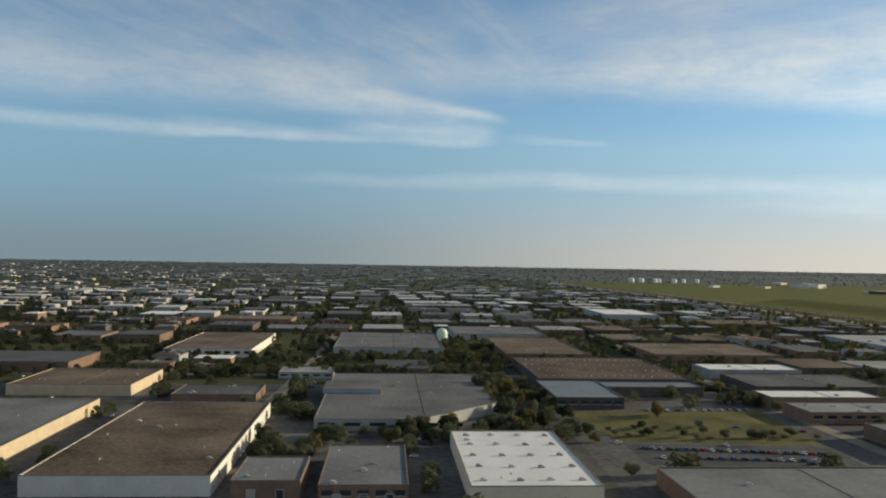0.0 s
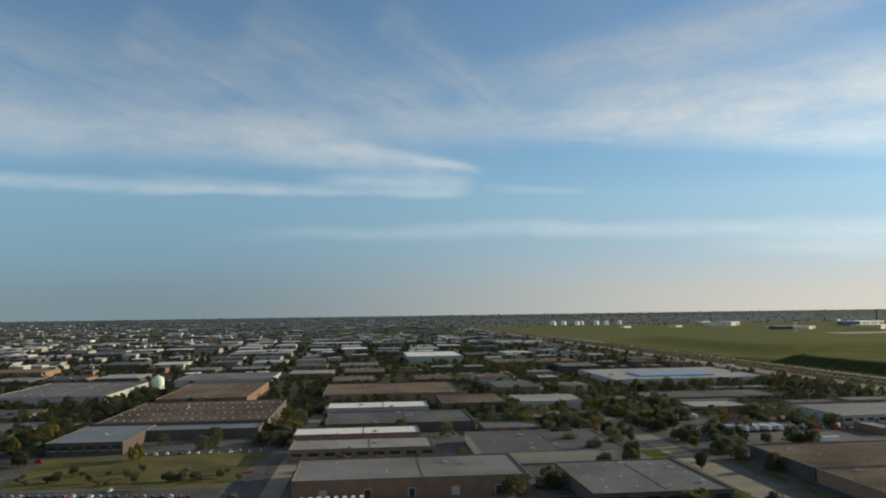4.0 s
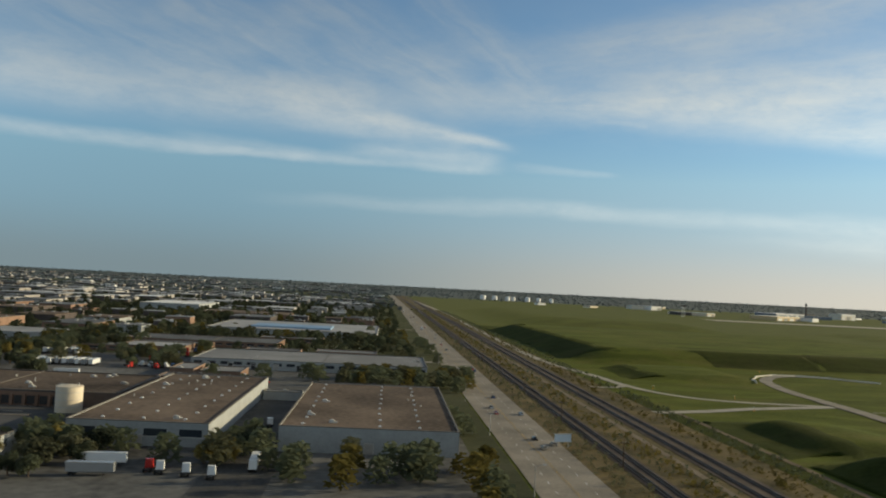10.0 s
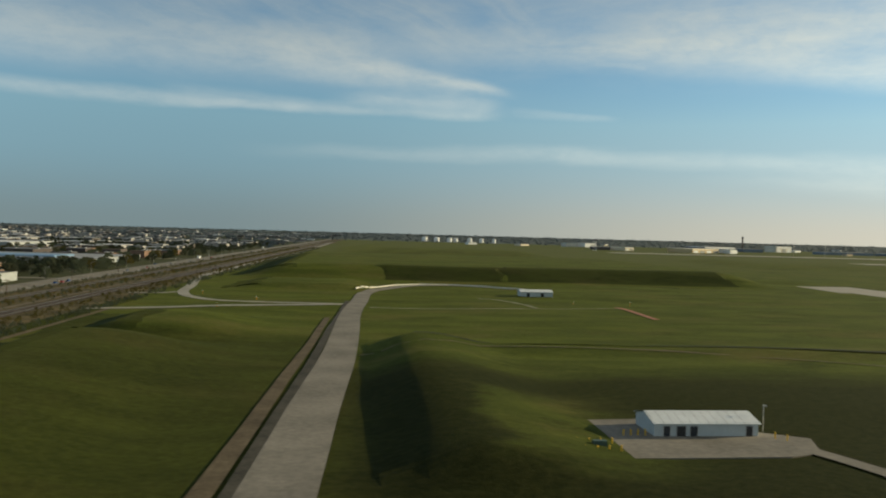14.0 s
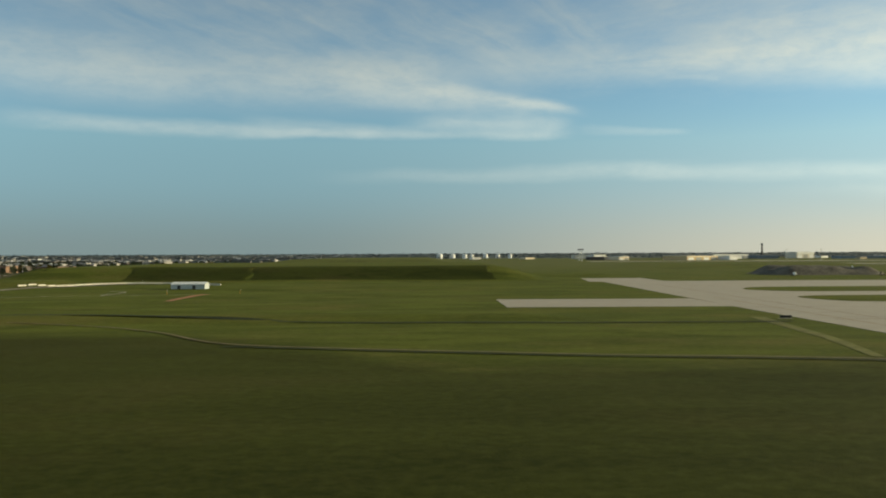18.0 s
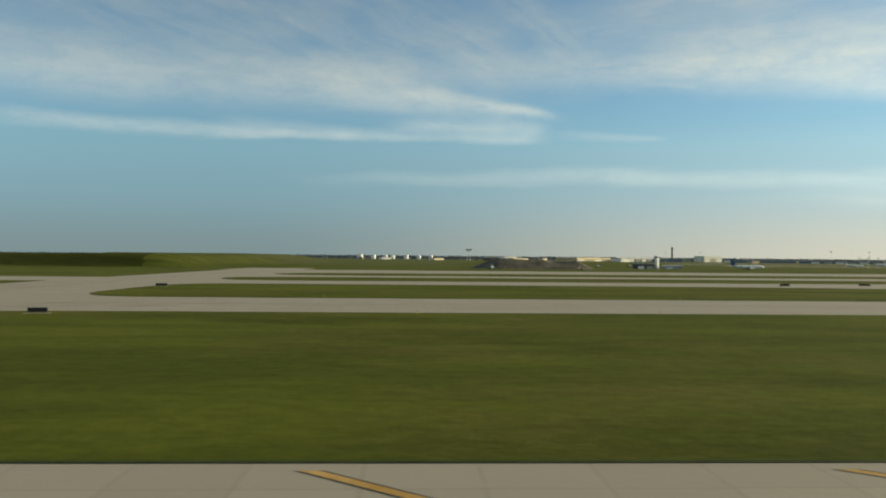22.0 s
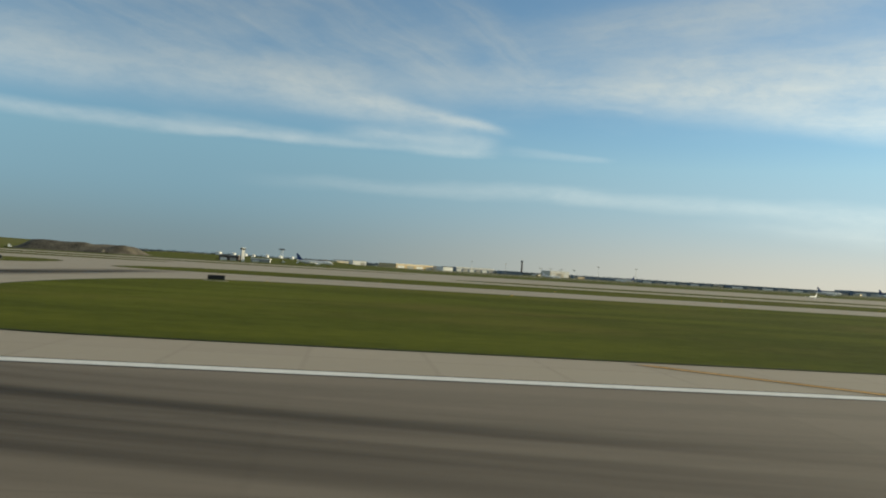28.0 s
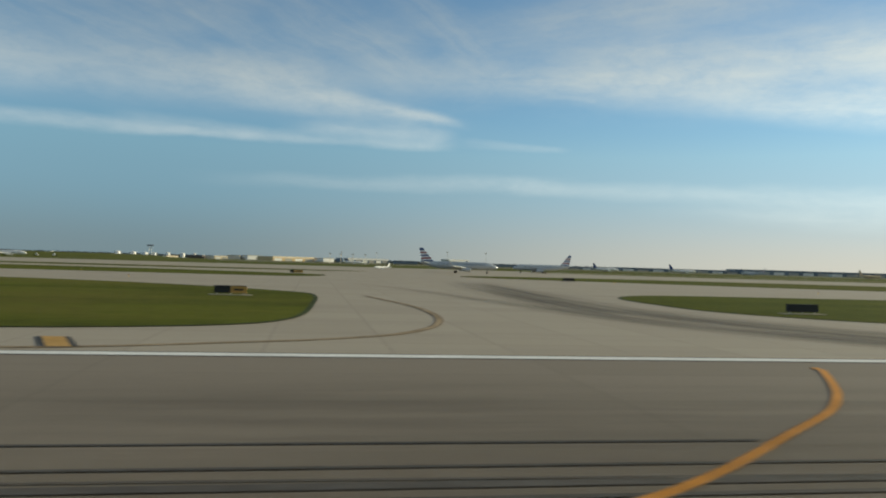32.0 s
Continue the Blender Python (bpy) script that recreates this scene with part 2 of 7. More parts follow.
def grass_material(name, dark, light, dry, toned=False):
    """Mown airfield grass: broad patches, mowing streaks along the runway, fine tufts."""
    m = bpy.data.materials.new(name)
    m.use_nodes = True
    t = m.node_tree
    p = t.nodes["Principled BSDF"]
    p.inputs["Roughness"].default_value, p.inputs["Specular IOR Level"].default_value = 0.95, 0.04
    p.inputs["Sheen Weight"].default_value, p.inputs["Sheen Roughness"].default_value, p.inputs["Sheen Tint"].default_value = 0.024, 0.3, (0.70, 0.72, 0.10, 1)
    pos = t.nodes.new("ShaderNodeNewGeometry").outputs["Position"]

    def noise_of(scales, s, detail=5.0, rough=0.6):
        mp = t.nodes.new("ShaderNodeMapping")
        mp.inputs["Scale"].default_value = scales
        t.links.new(pos, mp.inputs["Vector"])
        n = t.nodes.new("ShaderNodeTexNoise")
        n.inputs["Scale"].default_value, n.inputs["Detail"].default_value, n.inputs["Roughness"].default_value = s, detail, rough
        t.links.new(mp.outputs[0], n.inputs["Vector"])
        return n.outputs[0]

    def blend(fac, a, b, lo, hi):
        r = t.nodes.new("ShaderNodeMapRange")
        r.interpolation_type = "SMOOTHSTEP"
        t.links.new(fac, r.inputs[0])
        r.inputs[1].default_value, r.inputs[2].default_value = lo, hi
        mx = t.nodes.new("ShaderNodeMix")
        mx.data_type = "RGBA"
        t.links.new(r.outputs[0], mx.inputs[0])
        for value, k in ((a, 6), (b, 7)):
            if isinstance(value, tuple):
                mx.inputs[k].default_value = (*value, 1)
            else:
                t.links.new(value, mx.inputs[k])
        return mx.outputs[2]

    streak = noise_of((0.30, 1.0, 1.0), 0.11)
    patch = noise_of((0.6, 1, 1), 0.045, 7.0, 0.68)
    tuft = noise_of((0.8, 1, 1), 1.1, 7.0, 0.72)
    mottle = noise_of((0.5, 1.0, 1.0), 0.06, 7.0, 0.72)
    colour = blend(streak, dark, light, 0.40, 0.62)
    colour = blend(mottle, tuple(c * 0.62 for c in dark), colour, 0.34, 0.5)
    colour = blend(patch, colour, dry, 0.47, 0.72)
    shade = blend(tuft, tuple(c * 0.55 for c in dark), tuple(min(1, c * 1.25) for c in light), 0.3, 0.75)
    mx = t.nodes.new("ShaderNodeMix")
    mx.data_type = "RGBA"
    mx.inputs[0].default_value = 0.32
    t.links.new(colour, mx.inputs[6])
    t.links.new(shade, mx.inputs[7])
    t.links.new(mx.outputs[2], p.inputs["Base Color"])
    if toned:
        # dark belt along the runway, ragged-edged: slope shade put into the grass colour
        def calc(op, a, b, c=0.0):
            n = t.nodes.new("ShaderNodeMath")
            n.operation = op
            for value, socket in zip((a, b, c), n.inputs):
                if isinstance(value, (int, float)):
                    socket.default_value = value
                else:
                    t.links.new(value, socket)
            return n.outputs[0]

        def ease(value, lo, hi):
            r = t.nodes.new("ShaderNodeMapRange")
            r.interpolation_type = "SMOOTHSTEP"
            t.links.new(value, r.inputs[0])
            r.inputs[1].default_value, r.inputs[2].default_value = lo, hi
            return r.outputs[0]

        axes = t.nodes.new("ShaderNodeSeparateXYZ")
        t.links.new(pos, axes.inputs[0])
        # haze put into the colour: grass turns paler well beyond the taxiways
        far_haze = t.nodes.new("ShaderNodeMix")
        far_haze.data_type = "RGBA"
        t.links.new(calc("MULTIPLY", ease(axes.outputs[1], 300.0, 900.0), 0.55), far_haze.inputs[0])
        t.links.new(mx.outputs[2], far_haze.inputs[6])
        far_haze.inputs[7].default_value = (0.118, 0.116, 0.058, 1)
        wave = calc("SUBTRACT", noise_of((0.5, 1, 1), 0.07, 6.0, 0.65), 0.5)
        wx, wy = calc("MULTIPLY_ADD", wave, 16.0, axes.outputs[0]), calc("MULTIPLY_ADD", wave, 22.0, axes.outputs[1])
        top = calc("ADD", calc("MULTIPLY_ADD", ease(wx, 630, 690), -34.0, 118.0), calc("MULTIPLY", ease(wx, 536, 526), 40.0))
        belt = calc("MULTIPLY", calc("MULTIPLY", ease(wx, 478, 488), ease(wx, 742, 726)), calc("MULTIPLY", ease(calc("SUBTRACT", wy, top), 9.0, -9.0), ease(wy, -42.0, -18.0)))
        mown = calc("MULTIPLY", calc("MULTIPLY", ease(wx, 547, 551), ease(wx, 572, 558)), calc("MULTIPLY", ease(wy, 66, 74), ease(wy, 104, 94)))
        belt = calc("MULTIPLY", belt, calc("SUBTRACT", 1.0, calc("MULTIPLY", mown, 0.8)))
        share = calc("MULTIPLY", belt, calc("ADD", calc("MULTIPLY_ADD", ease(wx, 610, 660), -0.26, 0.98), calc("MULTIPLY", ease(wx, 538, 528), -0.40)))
        # tall holds the darkened colour of the belt
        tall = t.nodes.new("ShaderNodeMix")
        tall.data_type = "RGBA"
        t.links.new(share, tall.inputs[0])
        t.links.new(far_haze.outputs[2], tall.inputs[6])
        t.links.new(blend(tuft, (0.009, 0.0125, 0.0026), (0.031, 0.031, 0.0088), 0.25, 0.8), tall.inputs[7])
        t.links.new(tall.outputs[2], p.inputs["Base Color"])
    b = t.nodes.new("ShaderNodeBump")
    b.inputs["Strength"].default_value, b.inputs["Distance"].default_value = 0.7, 0.12
    t.links.new(tuft, b.inputs["Height"])
    t.links.new(b.outputs[0], p.inputs["Normal"])
    MATS[name] = m
    return m


def slab_material(name, col, tint, joint_x, joint_y, stain=(0.06, 0.055, 0.05)):
    """Concrete in slabs: each slab a little different, tarred joints, oil and rubber stains along the runway."""
    m = bpy.data.materials.new(name)
    m.use_nodes = True
    t = m.node_tree
    p = t.nodes["Principled BSDF"]
    p.inputs["Roughness"].default_value, p.inputs["Specular IOR Level"].default_value = 0.8, 0.25
    pos = t.nodes.new("ShaderNodeNewGeometry").outputs["Position"]
    brick = t.nodes.new("ShaderNodeTexBrick")
    brick.offset, brick.squash = 0.0, 1.0
    brick.inputs["Scale"].default_value, brick.inputs["Mortar Size"].default_value, brick.inputs["Mortar Smooth"].default_value = 1.0, 0.035, 0.3
    brick.inputs["Brick Width"].default_value, brick.inputs["Row Height"].default_value = joint_x, joint_y
    brick.inputs["Color1"].default_value, brick.inputs["Color2"].default_value = (*col, 1), (*tint, 1)
    brick.inputs["Mortar"].default_value = (*[c * (0.86 if joint_x < 5 else 0.95) for c in col], 1)
    t.links.new(pos, brick.inputs["Vector"])

    def noise_of(scales, s):
        mp = t.nodes.new("ShaderNodeMapping")
        mp.inputs["Scale"].default_value = scales
        t.links.new(pos, mp.inputs["Vector"])
        n = t.nodes.new("ShaderNodeTexNoise")
        n.inputs["Scale"].default_value, n.inputs["Detail"].default_value, n.inputs["Roughness"].default_value = s, 6.0, 0.65
        t.links.new(mp.outputs[0], n.inputs["Vector"])
        return n.outputs[0]

    def over(base, colour, fac, lo, hi, top):
        r = t.nodes.new("ShaderNodeMapRange")
        r.interpolation_type = "SMOOTHSTEP"
        t.links.new(fac, r.inputs[0])
        r.inputs[1].default_value, r.inputs[2].default_value, r.inputs[4].default_value = lo, hi, top
        mx = t.nodes.new("ShaderNodeMix")
        mx.data_type = "RGBA"
        t.links.new(r.outputs[0], mx.inputs[0])
        t.links.new(base, mx.inputs[6])
        mx.inputs[7].default_value = (*colour, 1)
        return mx.outputs[2]

    c = over(brick.outputs[0], tuple(v * 0.7 for v in col), noise_of((0.05, 0.6, 1), 0.5), 0.5, 0.75, 0.5)
    c = over(c, stain, noise_of((0.04, 1.0, 1), 0.35), 0.58, 0.8, 0.35)
    c = over(c, tuple(min(1, v * 1.25) for v in col), noise_of((1, 1, 1), 2.5), 0.5, 0.8, 0.4)
    t.links.new(c, p.inputs["Base Color"])
    MATS[name] = m
    return m


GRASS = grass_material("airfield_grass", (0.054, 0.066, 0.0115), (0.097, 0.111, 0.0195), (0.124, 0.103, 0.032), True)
TURF = grass_material("island_turf", (0.050, 0.062, 0.008), (0.100, 0.112, 0.014), (0.125, 0.100, 0.028))
# dark tone for shaded bank slopes, and for weeds by the ditch
SHADE_AND_WEEDS = grass_material("rough_grass", (0.024, 0.032, 0.006), (0.042, 0.050, 0.010), (0.052, 0.046, 0.016))
LAWN = grass_material("city_grass", (0.044, 0.047, 0.030), (0.064, 0.066, 0.040), (0.090, 0.084, 0.066))
CONCRETE = slab_material("slab_concrete", (0.352, 0.303, 0.237), (0.380, 0.330, 0.260), 3.0, 3.0)
RUNWAY = slab_material("runway_concrete", (0.214, 0.178, 0.136), (0.234, 0.196, 0.152), 9.0, 3.05, (0.05, 0.046, 0.043))
ASPHALT = mat("asphalt", (0.060, 0.058, 0.056), 0.9, 0.35, 0.08, 1.5, tint=(0.085, 0.082, 0.078))
ROAD = mat("road_concrete", (0.235, 0.205, 0.165), 0.9, 0.32, 0.12, 1.6)
GRAVEL = mat("gravel_road", (0.33, 0.30, 0.25), 0.95, 0.25, 0.2, 2.5, bump=0.03)
BALLAST = mat("rail_ballast", (0.078, 0.060, 0.050), 0.95, 0.4, 0.2, 3.0, bump=0.05, tint=(0.100, 0.074, 0.056))
SCRUB = mat("dry_scrub", (0.060, 0.058, 0.022), 0.95, 0.45, 0.12, 1.4, bump=0.12, tint=(0.130, 0.094, 0.042))
STEEL = mat("rail_steel", (0.13, 0.12, 0.11), 0.5, 0.2, 0.5, 4.0, metal=0.9)
RUST = mat("rusty_brown", (0.16, 0.09, 0.06), 0.9, 0.3)
TIE = mat("old_sleeper", (0.060, 0.046, 0.036), 0.95, 0.3)
WHITE = mat("white_paint", (0.78, 0.77, 0.74), 0.6, 0.12, 0.4, 3.0)
LINE_WHITE = mat("line_white", (0.74, 0.73, 0.70), 0.7, 0.12, 0.6, 4.0)
LINE_YELLOW = mat("line_yellow", (0.62, 0.255, 0.015), 0.7, 0.15, 0.6, 4.0)
LINE_BLACK = mat("line_black", (0.045, 0.042, 0.04), 0.8, 0.3, 0.6, 4.0)
TAR = mat("taxi_line_worn", (0.190, 0.140, 0.095), 0.9, 0.3, 0.5, 4.0, tint=(0.26, 0.20, 0.14))
RUBBER = mat("rubber_marks", (0.095, 0.084, 0.072), 0.8, 0.3, 0.4, 3.0)
ROOF_GREY = mat("roof_gravel_grey", (0.146, 0.146, 0.148), 0.95, 0.42, 0.05, 0.9, rnd=0.25)
ROOF_BROWN = mat("roof_gravel_brown", (0.096, 0.070, 0.050), 0.95, 0.55, 0.05, 0.9, rnd=0.2, tint=(0.132, 0.098, 0.072))
ROOF_WHITE = mat("roof_membrane_white", (0.72, 0.70, 0.67), 0.7, 0.14, 0.1, 1.5)
ROOF_LIGHT = mat("roof_membrane_light", (0.27, 0.265, 0.26), 0.86, 0.3, 0.06, 1.5, rnd=0.3)
ROOF_DARK = mat("roof_bitumen_dark", (0.082, 0.082, 0.086), 0.9, 0.3, 0.08, 1.5, rnd=0.3)
ROOF_BLUE = mat("roof_sheet_blue", (0.20, 0.30, 0.42), 0.5, 0.15, 0.1, 1.5)
BRICK = mat("wall_brick_brown", (0.225, 0.145, 0.105), 0.9, 0.2, 0.3, 3.0, rnd=0.3)
CREAM = mat("wall_cream", (0.78, 0.66, 0.48), 0.8, 0.1, 0.05, 0.5)
BEIGE = mat("wall_precast_beige", (0.52, 0.42, 0.29), 0.85, 0.15, 0.3, 2.0, rnd=0.25)
PALE = mat("wall_precast_pale", (0.33, 0.34, 0.335), 0.8, 0.14, 0.25, 2.0, rnd=0.2)
DARKWALL = mat("wall_dark_brown", (0.105, 0.088, 0.082), 0.85, 0.2, 0.3, 2.0, rnd=0.3)
WALLWHITE = mat("wall_white_render", (0.62, 0.59, 0.53), 0.8, 0.12, 0.2, 2.0)
# distance haze is put into this colour: paler and bluer than near ground
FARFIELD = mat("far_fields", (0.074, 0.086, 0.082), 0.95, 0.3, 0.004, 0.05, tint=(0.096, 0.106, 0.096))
COPING = mat("parapet_coping", (0.17, 0.15, 0.13), 0.86, 0.2, 0.4, 3.0)
TRIM = mat("parapet_metal", (0.50, 0.48, 0.45), 0.5, 0.12, 0.4, 3.0, metal=0.3)
UNIT = mat("roof_unit_metal", (0.40, 0.385, 0.36), 0.6, 0.3, 0.5, 3.0, metal=0.1, rnd=0.6)
DARK = mat("dark_opening", (0.035, 0.033, 0.032), 0.6, 0.2)
DOORM = mat("dock_door", (0.40, 0.37, 0.33), 0.6, 0.15)
GLASS = mat("window_glass", (0.03, 0.038, 0.048), 0.12, 0.2, spec=0.6)
SKYLIGHT = mat("skylight_dome", (0.72, 0.72, 0.70), 0.35, 0.1)
BARK = mat("bark", (0.09, 0.065, 0.045), 0.95, 0.3, 0.8, 5.0)
LEAF = [mat("leaves_deep", (0.066, 0.080, 0.050), 0.9, 0.4, 0.35, 2.5, rnd=0.5, tint=(0.096, 0.106, 0.064), spec=0.1),
        mat("leaves_olive", (0.086, 0.093, 0.055), 0.9, 0.4, 0.35, 2.5, rnd=0.5, tint=(0.122, 0.119, 0.070), spec=0.1),
        mat("leaves_yellowing", (0.135, 0.118, 0.036), 0.9, 0.4, 0.35, 2.5, rnd=0.4, tint=(0.185, 0.150, 0.048), spec=0.1)]
for leaf_mat in LEAF:
    tree_nodes = leaf_mat.node_tree
    shine = tree_nodes.nodes.new("ShaderNodeBsdfTranslucent")
    tree_nodes.links.new(tree_nodes.nodes["Principled BSDF"].inputs["Base Color"].links[0].from_socket, shine.inputs[0])
    both_sides = tree_nodes.nodes.new("ShaderNodeMixShader")
    both_sides.inputs[0].default_value = 0.42
    tree_nodes.links.new(tree_nodes.nodes["Principled BSDF"].outputs[0], both_sides.inputs[1])
    tree_nodes.links.new(shine.outputs[0], both_sides.inputs[2])
    tree_nodes.links.new(both_sides.outputs[0], tree_nodes.nodes["Material Output"].inputs[0])
# far tones with haze put in: paler, greyer woods, roofs and walls
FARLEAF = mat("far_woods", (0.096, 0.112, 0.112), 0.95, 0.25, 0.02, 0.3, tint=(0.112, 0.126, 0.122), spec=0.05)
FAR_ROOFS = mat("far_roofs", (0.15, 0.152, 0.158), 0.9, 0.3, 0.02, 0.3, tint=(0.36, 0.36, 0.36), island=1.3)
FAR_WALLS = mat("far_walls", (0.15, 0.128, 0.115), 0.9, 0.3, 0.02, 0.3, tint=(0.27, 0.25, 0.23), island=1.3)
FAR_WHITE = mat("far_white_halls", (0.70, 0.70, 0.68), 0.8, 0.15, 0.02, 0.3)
TYRE = mat("tyre", (0.025, 0.025, 0.025), 0.9, 0.2)
YELLOW = mat("safety_yellow", (0.70, 0.42, 0.03), 0.6, 0.12)
ORANGE = mat("sign_orange", (0.70, 0.27, 0.03), 0.6, 0.12)
BLACK = mat("sign_black", (0.02, 0.02, 0.02), 0.5, 0.2)
SILVER = mat("aircraft_silver", (0.50, 0.53, 0.56), 0.32, 0.06, 0.3, 2.0, metal=0.35)
AWHITE = mat("aircraft_white", (0.80, 0.80, 0.80), 0.3, 0.05, 0.3, 2.0)
ABLUE = mat("aircraft_blue", (0.035, 0.07, 0.20), 0.35, 0.1)
ARED = mat("aircraft_red", (0.26, 0.03, 0.04), 0.35, 0.1)
HUTBLUE = mat("hut_pale_blue", (0.55, 0.64, 0.72), 0.6, 0.1)
SHEDWALL = mat("shed_sheet_wall", (0.47, 0.50, 0.50), 0.6, 0.12, 0.3, 3.0)
CAR = [mat("car_white", (0.75, 0.75, 0.74), 0.25, 0.05), mat("car_silver", (0.42, 0.43, 0.44), 0.25, 0.05, metal=0.5), mat("car_black", (0.02, 0.02, 0.022), 0.2, 0.1),
       mat("car_red", (0.40, 0.03, 0.025), 0.25, 0.05), mat("car_blue", (0.04, 0.08, 0.20), 0.25, 0.05), mat("car_tan", (0.38, 0.32, 0.24), 0.3, 0.05)]

# ---- building blocks ----
rng = random.Random(7)


class Geo:
    """Collects the corners and faces of one mesh."""

    def __init__(self):
        self.v, self.f, self.m = [], [], []

    def face(self, pts, m=0):
        n = len(self.v)
        self.v += [tuple(p) for p in pts]
        self.f.append(tuple(range(n, n + len(pts))))
        self.m.append(m)
        return self

    def box(self, x0, y0, z0, x1, y1, z1, m=0, taper=0.0):
        n, t = len(self.v), taper
        self.v += [(x0, y0, z0), (x1, y0, z0), (x1, y1, z0), (x0, y1, z0),
                   (x0 + t, y0 + t, z1), (x1 - t, y0 + t, z1), (x1 - t, y1 - t, z1), (x0 + t, y1 - t, z1)]
        for q in ((0, 3, 2, 1), (4, 5, 6, 7), (0, 1, 5, 4), (1, 2, 6, 5), (2, 3, 7, 6), (3, 0, 4, 7)):
            self.f.append(tuple(n + k for k in q))
            self.m.append(m)
        return self

    def prism(self, pts, z0, z1, m=0):
        n, k = len(self.v), len(pts)
        self.v += [(x, y, z0) for x, y in pts] + [(x, y, z1) for x, y in pts]
        self.f.append(tuple(range(n + k, n + 2 * k)))
        self.m.append(m)
        for i in range(k):
            j = (i + 1) % k
            self.f.append((n + i, n + j, n + k + j, n + k + i))
            self.m.append(m)
        return self

    def tube(self, p0, p1, r0, r1=None, n=8, m=0, caps=True):
        p0, p1, r1 = Vector(p0), Vector(p1), r0 if r1 is None else r1
        side = (p1 - p0).normalized().orthogonal().normalized()
        other = (p1 - p0).normalized().cross(side)
        base = len(self.v)
        for p, r in ((p0, r0), (p1, r1)):
            for k in range(n):
                a = 2 * math.pi * k / n
                self.v.append(tuple(p + (side * math.cos(a) + other * math.sin(a)) * r))
        for k in range(n):
            j = (k + 1) % n
            self.f.append((base + k, base + j, base + n + j, base + n + k))
            self.m.append(m)
        if caps:
            self.f += [tuple(base + k for k in reversed(range(n))), tuple(base + n + k for k in range(n))]
            self.m += [m, m]
        return self

    def lathe(self, profile, n=16, m=0, squash=(1, 1), centre=(0, 0)):
        """Turns (radius, z) rows round the z axis."""
        base = len(self.v)
        for r, z in profile:
            for k in range(n):
                a = 2 * math.pi * k / n
                self.v.append((centre[0] + r * math.cos(a) * squash[0], centre[1] + r * math.sin(a) * squash[1], z))
        for i in range(len(profile) - 1):
            for k in range(n):
                j = (k + 1) % n
                self.f.append((base + i * n + k, base + i * n + j, base + (i + 1) * n + j, base + (i + 1) * n + k))
                self.m.append(m)
        self.f.append(tuple(base + (len(profile) - 1) * n + k for k in range(n)))
        self.m.append(m)
        return self

    def mesh(self, name, mats, smooth=False):
        me = bpy.data.meshes.new(name)
        me.from_pydata(self.v, [], self.f)
        mats = mats if isinstance(mats, (list, tuple)) else [mats]
        for material in mats:
            me.materials.append(material)
        if len(mats) > 1:
            me.polygons.foreach_set("material_index", self.m)
        if smooth:
            me.polygons.foreach_set("use_smooth", [True] * len(self.f))
        me.update()
        return me


def part(name, geo, mats, parent=None, label="", smooth=False):
    """Links geometry as one mesh object, under a thing or a part if one is given."""
    ob = new(name, geo.mesh(name, mats, smooth) if isinstance(geo, Geo) else geo)
    ob.parent = parent
    return tagged(ob, label)


def thing(name, label, category, at=(0, 0, 0), turn=0.0, group=""):
    """An Empty at the base of a thing that its parts hang from."""
    ob = new(name)
    ob.empty_display_size = 0.5
    ob.matrix_basis = pose(*at, 0, 0, turn)
    return tagged(ob, label, category, group)


def smooth_step(a, b, x):
    t = min(1.0, max(0.0, (x - a) / (b - a)))
    return t * t * (3 - 2 * t)


# grass banks of the airfield: west, east, south and north edge of the top, height, width of the slope
BANKS = [(506, 706, 366, 570, 6.0, 28), (487, 490, 60, 138, 3.8, 13, 28), (490, 496, 162, 184, 2.4, 12, 24), (544.5, 547, 68, 150, 2.4, 8.0, 16), (500, 530, 290, 325, 1.8, 12),
         (566, 668, 700, 980, 7.5, 66), (540, 700, 142, 146, 0.7, 5), (640, 760, 395, 420, 1.5, 25),
         (880, 1000, 620, 760, 3.0, 40)]


def height(x, y):
    z = 0.0
    for w, e, s, n, h, slope, *wide in BANKS:
        east = wide[0] if wide else slope
        if w - slope < x < e + east and s - slope < y < n + slope:
            fade = min(smooth_step(w - slope, w, x), 1 - smooth_step(e, e + east, x)) * min(smooth_step(s - slope, s, y), 1 - smooth_step(n, n + slope, y))
            z = max(z, h * fade)
    if 476 < x < 730 and 26 < y < 420:
        soft = smooth_step(476, 500, x) * (1 - smooth_step(690, 730, x)) * smooth_step(26, 40, y) * (1 - smooth_step(340, 420, y))
        pad = min(1.0, max(0.0, max(abs(x - 570) - 18, abs(y - 80) - 12) / 12))
        stub = min(1.0, max(0.0, max(690 - x, abs(y - 187) - 16) / 10))
        z += soft * pad * stub * (0.5 * noise.noise((x * 0.018, y * 0.030, 5.0)) + 0.12 * noise.noise((x * 0.05, y * 0.08, 8.0)))
    if y > 2600:
        z += 11.0 * smooth_step(2600, 4900, y)
    return z


def steps(a, b, d):
    n = max(1, int(round((b - a) / d)))
    return [a + (b - a) * k / n for k in range(n + 1)]


# the ground: one sheet, finer where the banks are
gx = steps(-5000, -600, 400) + steps(-600, 456, 88)[1:] + steps(456, 730, 4)[1:] + steps(730, 1020, 14)[1:] + steps(1020, 1800, 60)[1:] + steps(1800, 6000, 400)[1:]
gy = steps(-4800, -400, 400) + steps(-400, 40, 55)[1:] + steps(40, 240, 4)[1:] + steps(240, 440, 8)[1:] + steps(440, 1080, 20)[1:] + steps(1080, 2600, 190)[1:] + steps(2600, 4990, 240)[1:]
sheet = bpy.data.meshes.new("ground")
cols = len(gx)
